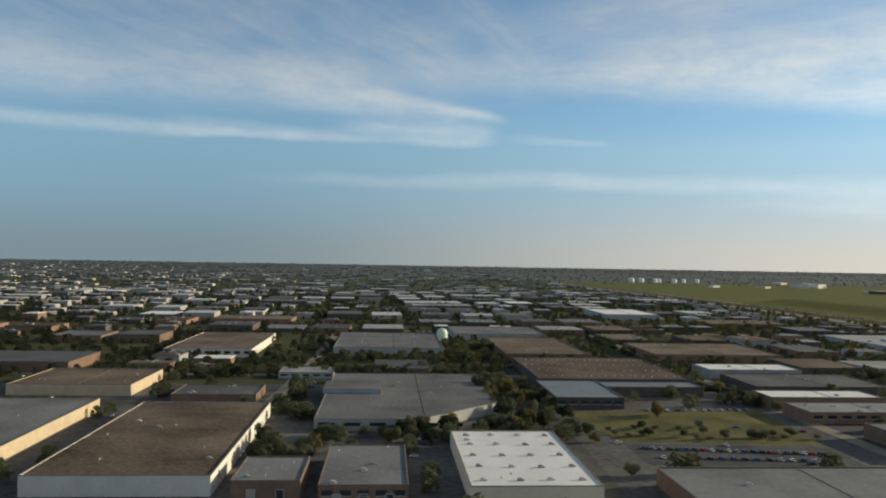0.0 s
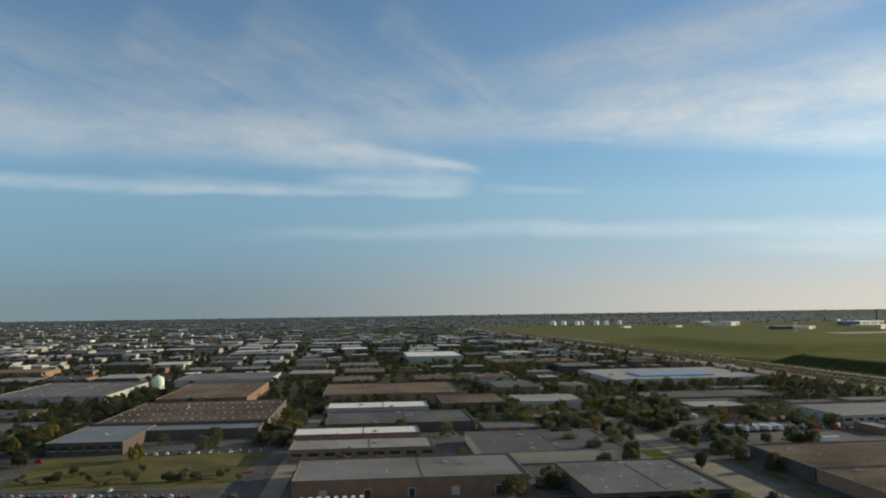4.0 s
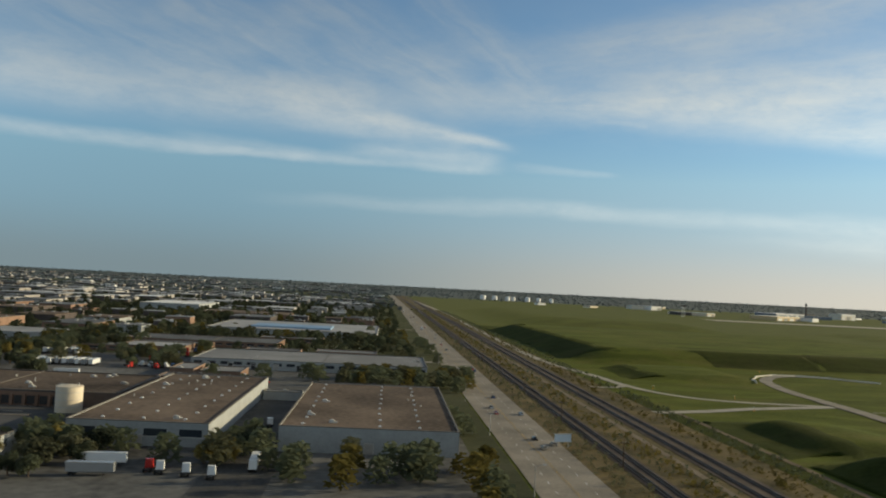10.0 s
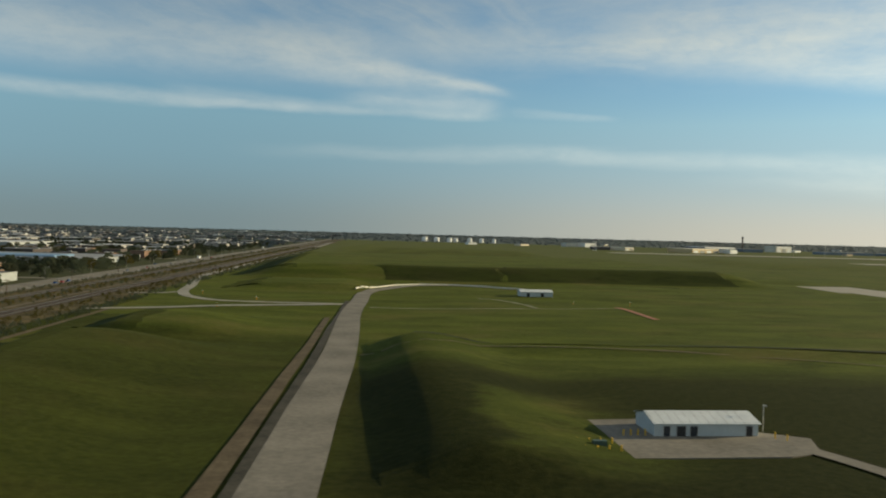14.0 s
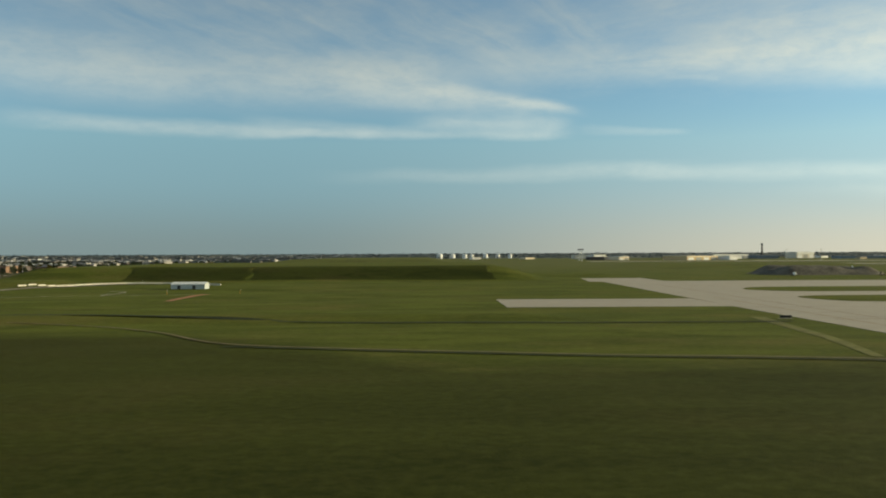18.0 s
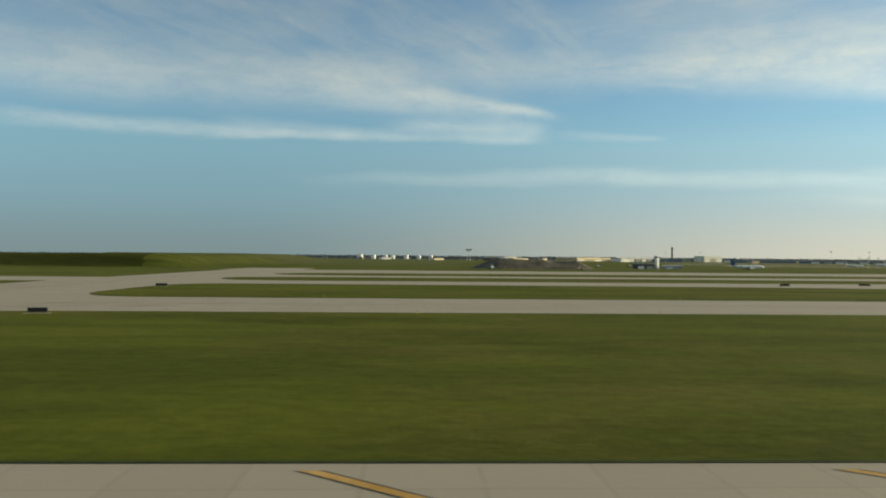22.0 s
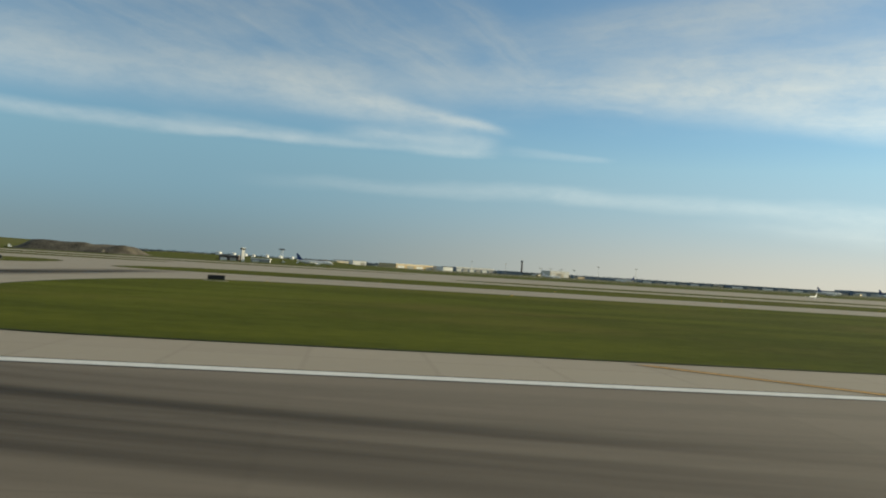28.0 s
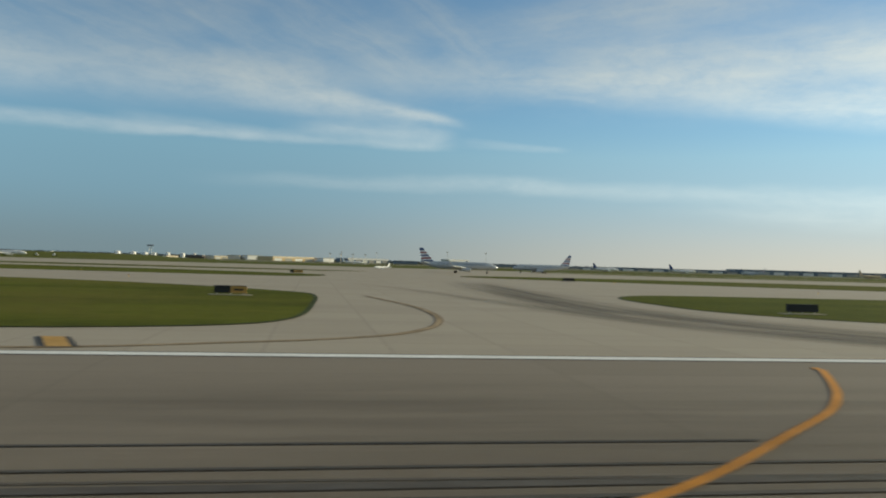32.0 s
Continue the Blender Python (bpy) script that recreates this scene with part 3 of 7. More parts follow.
sheet.from_pydata([(x, y, height(x, y)) for y in gy for x in gx], [],
                  [(j * cols + i, j * cols + i + 1, (j + 1) * cols + i + 1, (j + 1) * cols + i) for j in range(len(gy) - 1) for i in range(cols - 1)])
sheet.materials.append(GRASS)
sheet.polygons.foreach_set("use_smooth", [True] * len(sheet.polygons))
tagged(new("ground", sheet), "mown green airfield grass with low banks", "ground", kind="structure")


def rounded(pts, closed=True, cuts=5):
    """A smooth line through a few plan points, without overshoot beside short pieces."""
    out, n = [], len(pts)

    def bend(a, b, c):
        near, m = min(math.dist(a, b), math.dist(b, c)), ((c[0] - a[0]) / 2, (c[1] - a[1]) / 2)
        k = min(1.0, 1.1 * near / (math.hypot(*m) + 1e-9))
        return m[0] * k, m[1] * k

    for i in range(n if closed else n - 1):
        p0, p1, p2, p3 = (pts[(i + k) % n] if closed else pts[min(n - 1, max(0, i + k))] for k in (-1, 0, 1, 2))
        m1 = bend(p0, p1, p2) if p0 != p1 else ((p2[0] - p1[0]) / 2, (p2[1] - p1[1]) / 2)
        m2 = bend(p1, p2, p3) if p3 != p2 else ((p2[0] - p1[0]) / 2, (p2[1] - p1[1]) / 2)
        for c in range(cuts):
            t = c / cuts
            h1, h2, h3, h4 = 2 * t ** 3 - 3 * t * t + 1, t ** 3 - 2 * t * t + t, 3 * t * t - 2 * t ** 3, t ** 3 - t * t
            out.append(tuple(h1 * p1[q] + h2 * m1[q] + h3 * p2[q] + h4 * m2[q] for q in (0, 1)))
    return out if closed else out + [tuple(pts[-1])]


def ribbon(pts, width, lift, geo=None, m=0, cut=6.0, flat=False, skirt=True):
    """A strip along a line in the plan, laid on the ground; the width may change from start to end."""
    geo = geo or Geo()
    fine = [pts[0]]
    for a, b in zip(pts, pts[1:]):
        n = max(1, int(math.dist(a, b) / cut))
        fine += [(a[0] + (b[0] - a[0]) * k / n, a[1] + (b[1] - a[1]) * k / n) for k in range(1, n + 1)]
    w0, w1 = width if isinstance(width, tuple) else (width, width)
    rows, last = [], len(fine) - 1
    for i, p in enumerate(fine):
        a, b = fine[max(0, i - 1)], fine[min(last, i + 1)]
        d = math.dist(a, b) or 1
        nx, ny, w = -(b[1] - a[1]) / d, (b[0] - a[0]) / d, (w0 + (w1 - w0) * i / last) / 2
        rows.append([(q[0], q[1], (0 if flat else height(*q)) + lift) for q in ((p[0] - nx * w, p[1] - ny * w), (p[0] + nx * w, p[1] + ny * w))])
    for (a, b), (c, d) in zip(rows, rows[1:]):
        geo.face([b, a, c, d], m)
    return geo


def structure(name, geo, mats, label):
    return tagged(part(name, geo, mats), label, kind="structure")


def flat_patch(name, pts, z, material, label, closed_round=0):
    pts = rounded(pts, True, closed_round) if closed_round else pts
    return structure(name, Geo().prism(pts, z - 0.2, z), material, label)


def draped(name, label, x0, x1, y0, y1, material, lift=0.14, ragged=4.0, cut=2.0):
    """A patch of other colour that follows the ground, with an uneven outline."""
    xs, ys = steps(x0, x1, cut), steps(y0, y1, cut)
    g = Geo()
    for j, y in enumerate(ys):
        for i, x in enumerate(xs):
            edge = i in (0, len(xs) - 1) or j in (0, len(ys) - 1)
            px = x + (ragged * noise.noise((x * 0.08, y * 0.08, 3.0)) * 2 if edge else 0)
            py = y + (ragged * noise.noise((x * 0.08, y * 0.08, 9.0)) * 2 if edge else 0)
            g.v.append((px, py, height(px, py) + (lift if not edge else -0.05)))
    n = len(xs)
    for j in range(len(ys) - 1):
        for i in range(n - 1):
            g.f.append((j * n + i, j * n + i + 1, (j + 1) * n + i + 1, (j + 1) * n + i))
            g.m.append(0)
    return tagged(part(name, g, material, smooth=True), label, kind="structure")


# dark sheets on the banks: the slopes' shade put into their colour
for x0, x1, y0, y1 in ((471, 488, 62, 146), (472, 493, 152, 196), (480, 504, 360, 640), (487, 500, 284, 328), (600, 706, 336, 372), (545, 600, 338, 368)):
    draped("rough_grass", "dark sheet on the bank with slope shade in its colour", x0, x1, y0, y1, SHADE_AND_WEEDS)
# the sheet's colour carries the haze over the green ground
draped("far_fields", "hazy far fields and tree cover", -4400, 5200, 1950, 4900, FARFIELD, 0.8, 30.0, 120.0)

# ---- the industrial quarter ----
TILT = -2.2                                     # degrees by which its street grid is turned against the runway
TAKEN = []                                      # plan rectangles already built on


def occupied(x0, y0, x1, y1, gap=3.0):
    return any(x0 < b + gap and x1 > a - gap and y0 < d + gap and y1 > c - gap for a, c, b, d in TAKEN)


def ventilator(kind, x, y, z, parent):
    """A small fitting on a roof."""
    if kind == "skylight":
        part("skylight", Geo().box(x - 0.28, y - 0.22, z, x + 0.28, y + 0.22, z + 0.14).box(x - 0.23, y - 0.17, z + 0.14, x + 0.23, y + 0.17, z + 0.24, 0, 0.08), SKYLIGHT, parent)
    elif kind == "roof_unit":
        part("roof_unit", Geo().box(x - 0.55, y - 0.38, z, x + 0.55, y + 0.38, z + 0.5, 0, 0.03).box(x - 0.3, y - 0.3, z + 0.5, x + 0.2, y + 0.3, z + 0.62, 0, 0.05).box(x + 0.55, y - 0.2, z, x + 1.0, y + 0.2, z + 0.25), UNIT, parent)
    else:
        part("roof_vent", Geo().tube((x, y, z), (x, y, z + 0.36), 0.12, 0.12, 7).tube((x, y, z + 0.36), (x, y, z + 0.5), 0.22, 0.1, 7), UNIT, parent)


def warehouse(x0, x1, y0, y1, h, walls, roof, label, units=6, lights=0, docks=0, panes=0, outline=None, rows=None, name="warehouse", east_panes=0, seam=True, columns=()):
    """A flat-roofed hall: walls with a parapet and coping, a sunk roof, roof fittings, dock doors and windows in its south front."""
    cx, cy, w, d = (x0 + x1) / 2, (y0 + y1) / 2, (x1 - x0) / 2, (y1 - y0) / 2
    TAKEN.append((x0 - 1, y0 - 1, x1 + 1, y1 + 1))
    t = thing(name, label, "warehouse", (cx, cy, 0), TILT, "industrial halls")
    line = outline or [(-w, -d), (w, -d), (w, d), (-w, d)]
    inner = [(px * (1 - 0.22 / w), py * (1 - 0.22 / d)) for px, py in line]
    wall = Geo()
    n = len(line)
    for i in range(n):
        j = (i + 1) % n
        a, b, c, e = line[i], line[j], inner[j], inner[i]
        wall.face([(*a, -0.3), (*b, -0.3), (*b, h), (*a, h)])
        wall.face([(*e, h), (*c, h), (*c, h - 0.35), (*e, h - 0.35)])
    part("wall", wall, walls, t)
    cope = Geo()
    for i in range(n):
        j = (i + 1) % n
        a, b, c, e = line[i], line[j], inner[j], inner[i]
        o = [(px * (1 + 0.08 / w), py * (1 + 0.08 / d)) for px, py in (a, b)]
        cope.face([(*o[0], h + 0.08), (*o[1], h + 0.08), (*c, h + 0.08), (*e, h + 0.08)])
        cope.face([(*o[0], h - 0.06), (*o[1], h - 0.06), (*o[1], h + 0.08), (*o[0], h + 0.08)])
        cope.face([(*e, h + 0.08), (*c, h + 0.08), (*c, h - 0.1), (*e, h - 0.1)])
    part("coping", cope, COPING, t)
    zr = h - 0.2
    part("roof", Geo().prism(inner, zr - 0.1, zr), roof, t)
    if seam and w > 14:
        part("roof_seam", Geo().box(-0.12 + w * 0.1, -d + 0.5, zr, 0.12 + w * 0.1, d - 0.5, zr + 0.10), COPING, t)
    for k in range(units):
        ux, uy = rng.uniform(-w + 2, w - 2), rng.uniform(-d + 2, d - 2)
        if outline and (ux > w * 0.3 and uy < 0):
            continue
        ventilator(rng.choice(["roof_unit", "roof_vent", "roof_vent"]), ux, uy, zr, t)
    if rows:
        nx, ny = rows
        for i in range(nx):
            for j in range(ny):
                ventilator("roof_unit" if roof is ROOF_WHITE else "skylight" if (i + j) % 4 else "roof_vent", -w + (i + 0.5) * 2 * w / nx + rng.uniform(-0.5, 0.5), -d + (j + 0.5) * 2 * d / ny + rng.uniform(-0.6, 0.6), zr, t)
    for f in columns:
        for j in range(9):
            ventilator("skylight", -w + f * 2 * w + rng.uniform(-0.15, 0.15), -d + (j + 0.5) * 2 * d / 9, zr, t)
    for k in range(docks):
        px = -w + (k + 0.7) * 2 * w / (docks + 0.4)
        door = part("dock_door", Geo().box(px - 0.75, -d - 0.06, 0.1, px + 0.75, -d + 0.02, 1.9), DARK if k % 3 else DOORM, t)
        part("frame", Geo().box(px - 0.9, -d - 0.12, 0.1, px - 0.75, -d, 2.05).box(px + 0.75, -d - 0.12, 0.1, px + 0.9, -d, 2.05).box(px - 0.9, -d - 0.12, 1.9, px + 0.9, -d, 2.05), TRIM, door)
    for k in range(panes):
        px = -w + (k + 0.5) * 2 * w / panes
        pane = part("window", Geo().box(px - 0.32 * w / panes * 2, -d - 0.04, h * 0.42, px + 0.32 * w / panes * 2, -d + 0.02, h * 0.72), GLASS, t)
        part("sill", Geo().box(px - 0.36 * w / panes * 2, -d - 0.12, h * 0.38, px + 0.36 * w / panes * 2, -d + 0.02, h * 0.42), TRIM, pane)
    for k in range(east_panes):
        py = -d + (k + 0.5) * 2 * d / east_panes
        part("window", Geo().box(w - 0.02, py - 0.5, h * 0.4, w + 0.05, py + 0.5, h * 0.75), GLASS, t)
    return t


def tree_mesh(seed, tall, wide, lean=0.0):
    """A short trunk with limbs, and a full, uneven crown of many small leaf clumps."""
    r = random.Random(seed)
    wood, leaf = Geo(), Geo()
    wood.tube((0, 0, -0.2), (lean * tall * 0.5, 0, tall * 0.3), tall * 0.035, tall * 0.026, 7)
    wood.tube((lean * tall * 0.5, 0, tall * 0.3), (lean * tall, 0, tall * 0.6), tall * 0.026, tall * 0.012, 6)
    lumps = [(Vector((lean * tall, 0, tall * 0.55)), wide * 0.75, tall * 0.36)]
    for k in range(9):
        a, z = k * 2.4 + r.uniform(-0.4, 0.4), tall * r.uniform(0.32, 0.74)
        reach = wide * r.uniform(0.35, 0.72) * (1.15 - 0.5 * z / tall)
        tip = Vector((math.cos(a) * reach, math.sin(a) * reach, z))
        wood.tube((lean * z, 0, tall * r.uniform(0.2, 0.4)), tuple(tip), tall * 0.013, tall * 0.004, 5)
        lumps.append((tip, wide * r.uniform(0.30, 0.48), tall * r.uniform(0.13, 0.22)))
    for mid, rx, rz in lumps:
        for _ in range(150):
            d = Vector((r.gauss(0, 1), r.gauss(0, 1), r.gauss(0, 1))).normalized()
            grow = 0.62 + 0.46 * r.random() ** 0.6
            c = mid + Vector((d.x * rx, d.y * rx, d.z * rz)) * grow
            c.z = min(max(c.z, tall * 0.1), tall)
            n = (d + Vector((r.uniform(-0.6, 0.6), r.uniform(-0.6, 0.6), r.uniform(-0.1, 0.7)))).normalized()
            u = n.orthogonal().normalized()
            v = n.cross(u)
            s = tall * r.uniform(0.026, 0.055)
            leaf.face([c + u * s, c + v * s * 0.8 + n * s * 0.3, c - u * s, c - v * s * 0.8 + n * s * 0.2])
    return wood.mesh("trunk", BARK), leaf


KINDS = []
for k, (tall, wide) in enumerate(((5.0, 2.6), (4.3, 2.4), (5.8, 2.8), (3.4, 2.0), (5.0, 1.9), (2.2, 1.6))):
    wood, leaf = tree_mesh(40 + k, tall, wide, (k % 3 - 1) * 0.03)
    KINDS.append((wood, [leaf.mesh("crown", LEAF[c]) for c in range(3)]))
WORDS = ("deep green", "olive green", "yellowing")
MADE, SPARE = [], ([], [], [])                  # trees built one by one, and places of the rest


def tree(x, y, kind=None, tone=None, size=1.0):
    kind = rng.randrange(len(KINDS)) if kind is None else kind
    tone = rng.choice((0, 0, 0, 1, 1, 2)) if tone is None else tone
    if y > 300 or len(MADE) >= 290:
        return SPARE[tone].append((x, y))
    t = thing("tree", f"{WORDS[tone]} broadleaf tree beside the street" if kind < 5 else f"low {WORDS[tone]} bush on rough ground", "tree" if kind < 5 else "bush", (x, y, height(x, y)), rng.uniform(0, 360), "trees")
    t.scale = (size * rng.uniform(0.9, 1.15),) * 2 + (size * rng.uniform(0.85, 1.15),)
    part("trunk", KINDS[kind][0], None, t)
    part("crown", KINDS[kind][1][tone], None, t)
    MADE.append(t)
    return t


def clump(x0, y0, x1, y1, n, kinds=(0, 1, 2, 3, 4), tone=None, size=1.0):
    for _ in range(n):
        tree(rng.uniform(x0, x1), rng.uniform(y0, y1), rng.choice(kinds), tone, size)


CAR_PROTOS = {}


def car(x, y, turn, tone=0, van=False):
    """A parked car or van: body, glass house, wheels."""
    key = (tone, van)
    at = pose(x, y, 0.06, 0, 0, turn)
    if key in CAR_PROTOS:
        return copy_thing(CAR_PROTOS[key], at)
    words = ("white", "silver", "black", "red", "dark blue", "tan")[tone]
    t = thing("van" if van else "car", f"{words} delivery van parked beside a hall" if van else f"{words} passenger car on the asphalt", "van" if van else "car", (x, y, 0.06), turn, "vehicles")
    CAR_PROTOS[key] = t
    if van:
        part("body", Geo().box(-1.3, -0.5, 0.2, 1.2, 0.5, 1.35, 0, 0.05).box(1.1, -0.47, 0.2, 1.6, 0.47, 0.75, 0, 0.08), CAR[tone], t)
        part("windscreen", Geo().box(1.12, -0.44, 0.76, 1.36, 0.44, 1.2, 0, 0.07), GLASS, t)
    else:
        part("body", Geo().box(-1.1, -0.45, 0.14, 1.1, 0.45, 0.45, 0, 0.06).box(-0.7, -0.4, 0.44, 0.5, 0.4, 0.72, 0, 0.16), CAR[tone], t)
        part("glass", Geo().box(-0.76, -0.41, 0.47, 0.57, 0.41, 0.67, 0, 0.13), GLASS, t)
    for sx in (-0.7, 0.7):
        for sy in (-0.42, 0.42):
            part("wheel", Geo().tube((sx, sy - 0.07, 0.16), (sx, sy + 0.07, 0.16), 0.17, 0.17, 8), TYRE, t)
    return t


TRUCKS = {}


def trailer(x, y, turn, tone=0):
    at = pose(x, y, 0.06, 0, 0, turn)
    if ("t", tone) in TRUCKS:
        return copy_thing(TRUCKS["t", tone], at)
    t = thing("semi_trailer", f"{('white', 'silver')[tone % 2]} box semi trailer parked in the yard", "trailer", (x, y, 0.06), turn, "trailers")
    TRUCKS["t", tone] = t
    part("box", Geo().box(-3.4, -0.62, 0.55, 3.4, 0.62, 1.95, 0, 0.02), CAR[tone], t)
    part("roof_rail", Geo().box(-3.42, -0.64, 1.9, 3.42, -0.58, 1.98).box(-3.42, 0.58, 1.9, 3.42, 0.64, 1.98), TRIM, t)
    part("chassis", Geo().box(-3.2, -0.3, 0.4, 3.2, 0.3, 0.55).box(1.9, -0.5, 0.0, 2.0, -0.4, 0.5).box(1.9, 0.4, 0.0, 2.0, 0.5, 0.5), BLACK, t)
    for sx in (-2.8, -2.2):
        for sy in (-0.5, 0.5):
            part("wheel", Geo().tube((sx, sy - 0.12, 0.25), (sx, sy + 0.12, 0.25), 0.25, 0.25, 9), TYRE, t)
    return t


def tractor(x, y, turn, tone=0):
    at = pose(x, y, 0.06, 0, 0, turn)
    if ("c", tone) in TRUCKS:
        return copy_thing(TRUCKS["c", tone], at)
    t = thing("truck", f"{('white', 'silver', 'black', 'red', 'dark blue', 'tan')[tone]} truck tractor parked in the yard", "truck", (x, y, 0.06), turn, "trucks")
    TRUCKS["c", tone] = t
    part("cab", Geo().box(0.1, -0.6, 0.4, 1.0, 0.6, 1.75, 0, 0.06).box(1.0, -0.45, 0.4, 1.8, 0.45, 0.95, 0, 0.07), CAR[tone], t)
    part("windscreen", Geo().box(0.96, -0.5, 1.0, 1.03, 0.5, 1.45), GLASS, t)
    part("chassis", Geo().box(-1.5, -0.25, 0.3, 1.6, 0.25, 0.45).box(-1.2, -0.35, 0.45, -0.3, 0.35, 0.52), BLACK, t)
    for sx in (-1.1, -0.5, 1.35):
        for sy in (-0.48, 0.48):
            part("wheel", Geo().tube((sx, sy - 0.12, 0.25), (sx, sy + 0.12, 0.25), 0.25, 0.25, 9), TYRE, t)
    return t


# halls that the flight passes
warehouse(24.5, 51.5, 158, 210, 4.2, CREAM, ROOF_WHITE, "low hall with a bright white membrane roof and yellow-lit east wall", 4, rows=(4, 5), seam=False)
warehouse(-9.5, 49, 229, 321, 3.5, PALE, ROOF_GREY, "large grey-roofed hall with pale walls and a cut corner", 16,
          outline=[(-29, -46), (0.5, -46), (27, -18), (29, 46), (-29, 46)], panes=8)
pent = thing("roof_block", "pale raised block with a blue band on a grey hall roof", "roof block", (0, 283, 3.2), TILT)
part("wall", Geo().box(-10, -9, 0, 9.5, 9, 1.5), PALE, pent)
part("band", Geo().box(-9.8, -9.06, 0.2, 9.3, -9.0, 0.75), ROOF_BLUE, pent)
part("roof", Geo().box(-10.1, -9.1, 1.5, 9.6, 9.1, 1.62), ROOF_GREY, pent)
warehouse(-65, -27, 169, 253, 4.4, WALLWHITE, ROOF_BROWN, "long brown-roofed hall with white lit end wall", 9, east_panes=5, seam=False)
warehouse(-24, -10, 166, 186, 3.8, BRICK, ROOF_GREY, "small brick hall with grey roof and roof units", 7, docks=2)
warehouse(-6, 12, 162, 197, 3.8, BRICK, ROOF_GREY, "brick hall with a grey gravel roof and dock doors", 7, docks=3, panes=5)
warehouse(72, 132, 301, 368, 4.4, DARKWALL, ROOF_BROWN, "wide dark-walled hall with rows of skylights on a brown roof", 4, rows=(20, 4), seam=False)
warehouse(68, 91, 262, 300, 4.0, DARKWALL, mat("roof_sheet_slate", (0.155, 0.175, 0.20), 0.7, 0.25, 0.06, 1.5), "dark-walled annex with a pale blue-grey roof", 2, panes=6)
warehouse(91.5, 129, 287, 300.5, 3.5, DARKWALL, mat("roof_sheet_slate", (0.155, 0.175, 0.20), 0.7, 0.25, 0.06, 1.5), "long dark lean-to with a slate blue roof", 0, seam=False)
warehouse(75, 116, 384, 467, 4.2, BRICK, ROOF_BROWN, "brown-roofed brick hall beside trees", 8)
warehouse(-9, 47, 408, 492, 4.2, PALE, ROOF_GREY, "grey hall with pale seams on its roof", 10, rows=(2, 6))
warehouse(-90, -48, 400, 485, 4.2, WALLWHITE, ROOF_BROWN, "brown-roofed hall with white walls and a window band", 8, panes=9)
warehouse(142, 182, 260, 275, 4.2, BRICK, ROOF_WHITE, "long narrow brick hall with a white roof", 5)
warehouse(142, 184, 236, 254, 3.6, BRICK, ROOF_LIGHT, "low brick hall with a pale roof", 5, panes=9)
warehouse(145.5, 200.5, 189, 216, 4.3, BRICK, ROOF_GREY, "brown brick hall with a grey gravel roof and orange-lit east wall", 8, docks=5)
warehouse(66, 124, 120, 171, 4.0, BRICK, ROOF_GREY, "grey-roofed hall beside a car park", 10)
warehouse(152, 193, 330, 350, 4.0, PALE, ROOF_WHITE, "narrow hall with a shining white roof", 6)
warehouse(215, 262, 668, 745, 5.0, PALE, ROOF_WHITE, "large far hall with a white roof", 4)
warehouse(210, 241, 168, 204, 3.5, DARKWALL, ROOF_GREY, "grey-roofed hall behind trees", 14, rows=(4, 3), panes=6, east_panes=8)
warehouse(212, 241, 100, 141, 3.5, CREAM, ROOF_GREY, "grey-roofed hall with a lit beige east wall", 12, east_panes=6)
warehouse(196, 238, 222, 262, 3.2, CREAM, ROOF_DARK, "dark-roofed hall with a beige east front", 8, east_panes=8)
warehouse(271, 336.5, 184.5, 218, 3.4, DARKWALL, ROOF_BROWN, "brown-roofed hall with a row of dock doors onto a court", 16, docks=0)
warehouse(269.5, 294, 151, 184, 3.4, BRICK, ROOF_BROWN, "brown-roofed wing with a lit brick end wall", 4)
warehouse(262, 331.5, 96, 141, 3.4, PALE, ROOF_BROWN, "wide brown-roofed hall with a pale lit east wall", 10, rows=(6, 3), east_panes=6)
docks = thing("dock_wall", "brown dock wall with dark open bays", "dock wall", (311, 184.2, 0), TILT)
part("wall", Geo().box(-14, -0.25, 0, 14, 0, 3.0), BRICK, docks)
for k in range(10):
    part("bay", Geo().box(-13 + k * 2.7, -0.5, 0.4, -11.4 + k * 2.7, -0.24, 2.2), DARK, docks)
    part("pier", Geo().box(-13.9 + k * 2.7, -0.8, 0, -13.3 + k * 2.7, -0.24, 2.5), BRICK, docks)
warehouse(339, 363.5, 146, 216, 4.3, PALE, ROOF_BROWN, "long brown-roofed hall with pale walls", 8, columns=(0.2, 0.5, 0.8), docks=1, panes=4)
warehouse(375.5, 407.5, 144, 206, 4.6, PALE, ROOF_BROWN, "brown-roofed hall with pale blue-grey walls", 6, columns=(0.12, 0.55, 0.78), seam=False, docks=1)
warehouse(335, 412, 268, 304, 3.2, PALE, ROOF_LIGHT, "long low hall with a pale roof and a window band", 10, docks=10, panes=18)
warehouse(310, 400, 432, 512, 3.0, PALE, ROOF_LIGHT, "wide hall with pale and blue sheet roofs", 8)
blue = thing("roof_block", "bright blue sheet roof over a hall", "roof block", (352, 462, 2.7), TILT)
part("roof", Geo().box(-22, -14, 0, 22, 14, 0.9, 0, 0.5), ROOF_BLUE, blue)
warehouse(294, 355, 345, 372, 2.6, BRICK, ROOF_GREY, "low brick terrace with a grey roof", 6, panes=14)
warehouse(299, 323, 312, 332, 2.5, BRICK, ROOF_LIGHT, "small workshop with a pale roof", 3)
warehouse(333, 340, 246, 262, 2.2, BRICK, ROOF_LIGHT, "small shed with a pale grey roof", 1, name="shed")
warehouse(342, 354, 244, 258, 2.0, BRICK, ROOF_LIGHT, "low shed with a pale roof", 1, name="shed")
warehouse(365, 374.5, 204, 208, 2.2, PALE, ROOF_LIGHT, "pale link building between two halls", 1, name="shed")
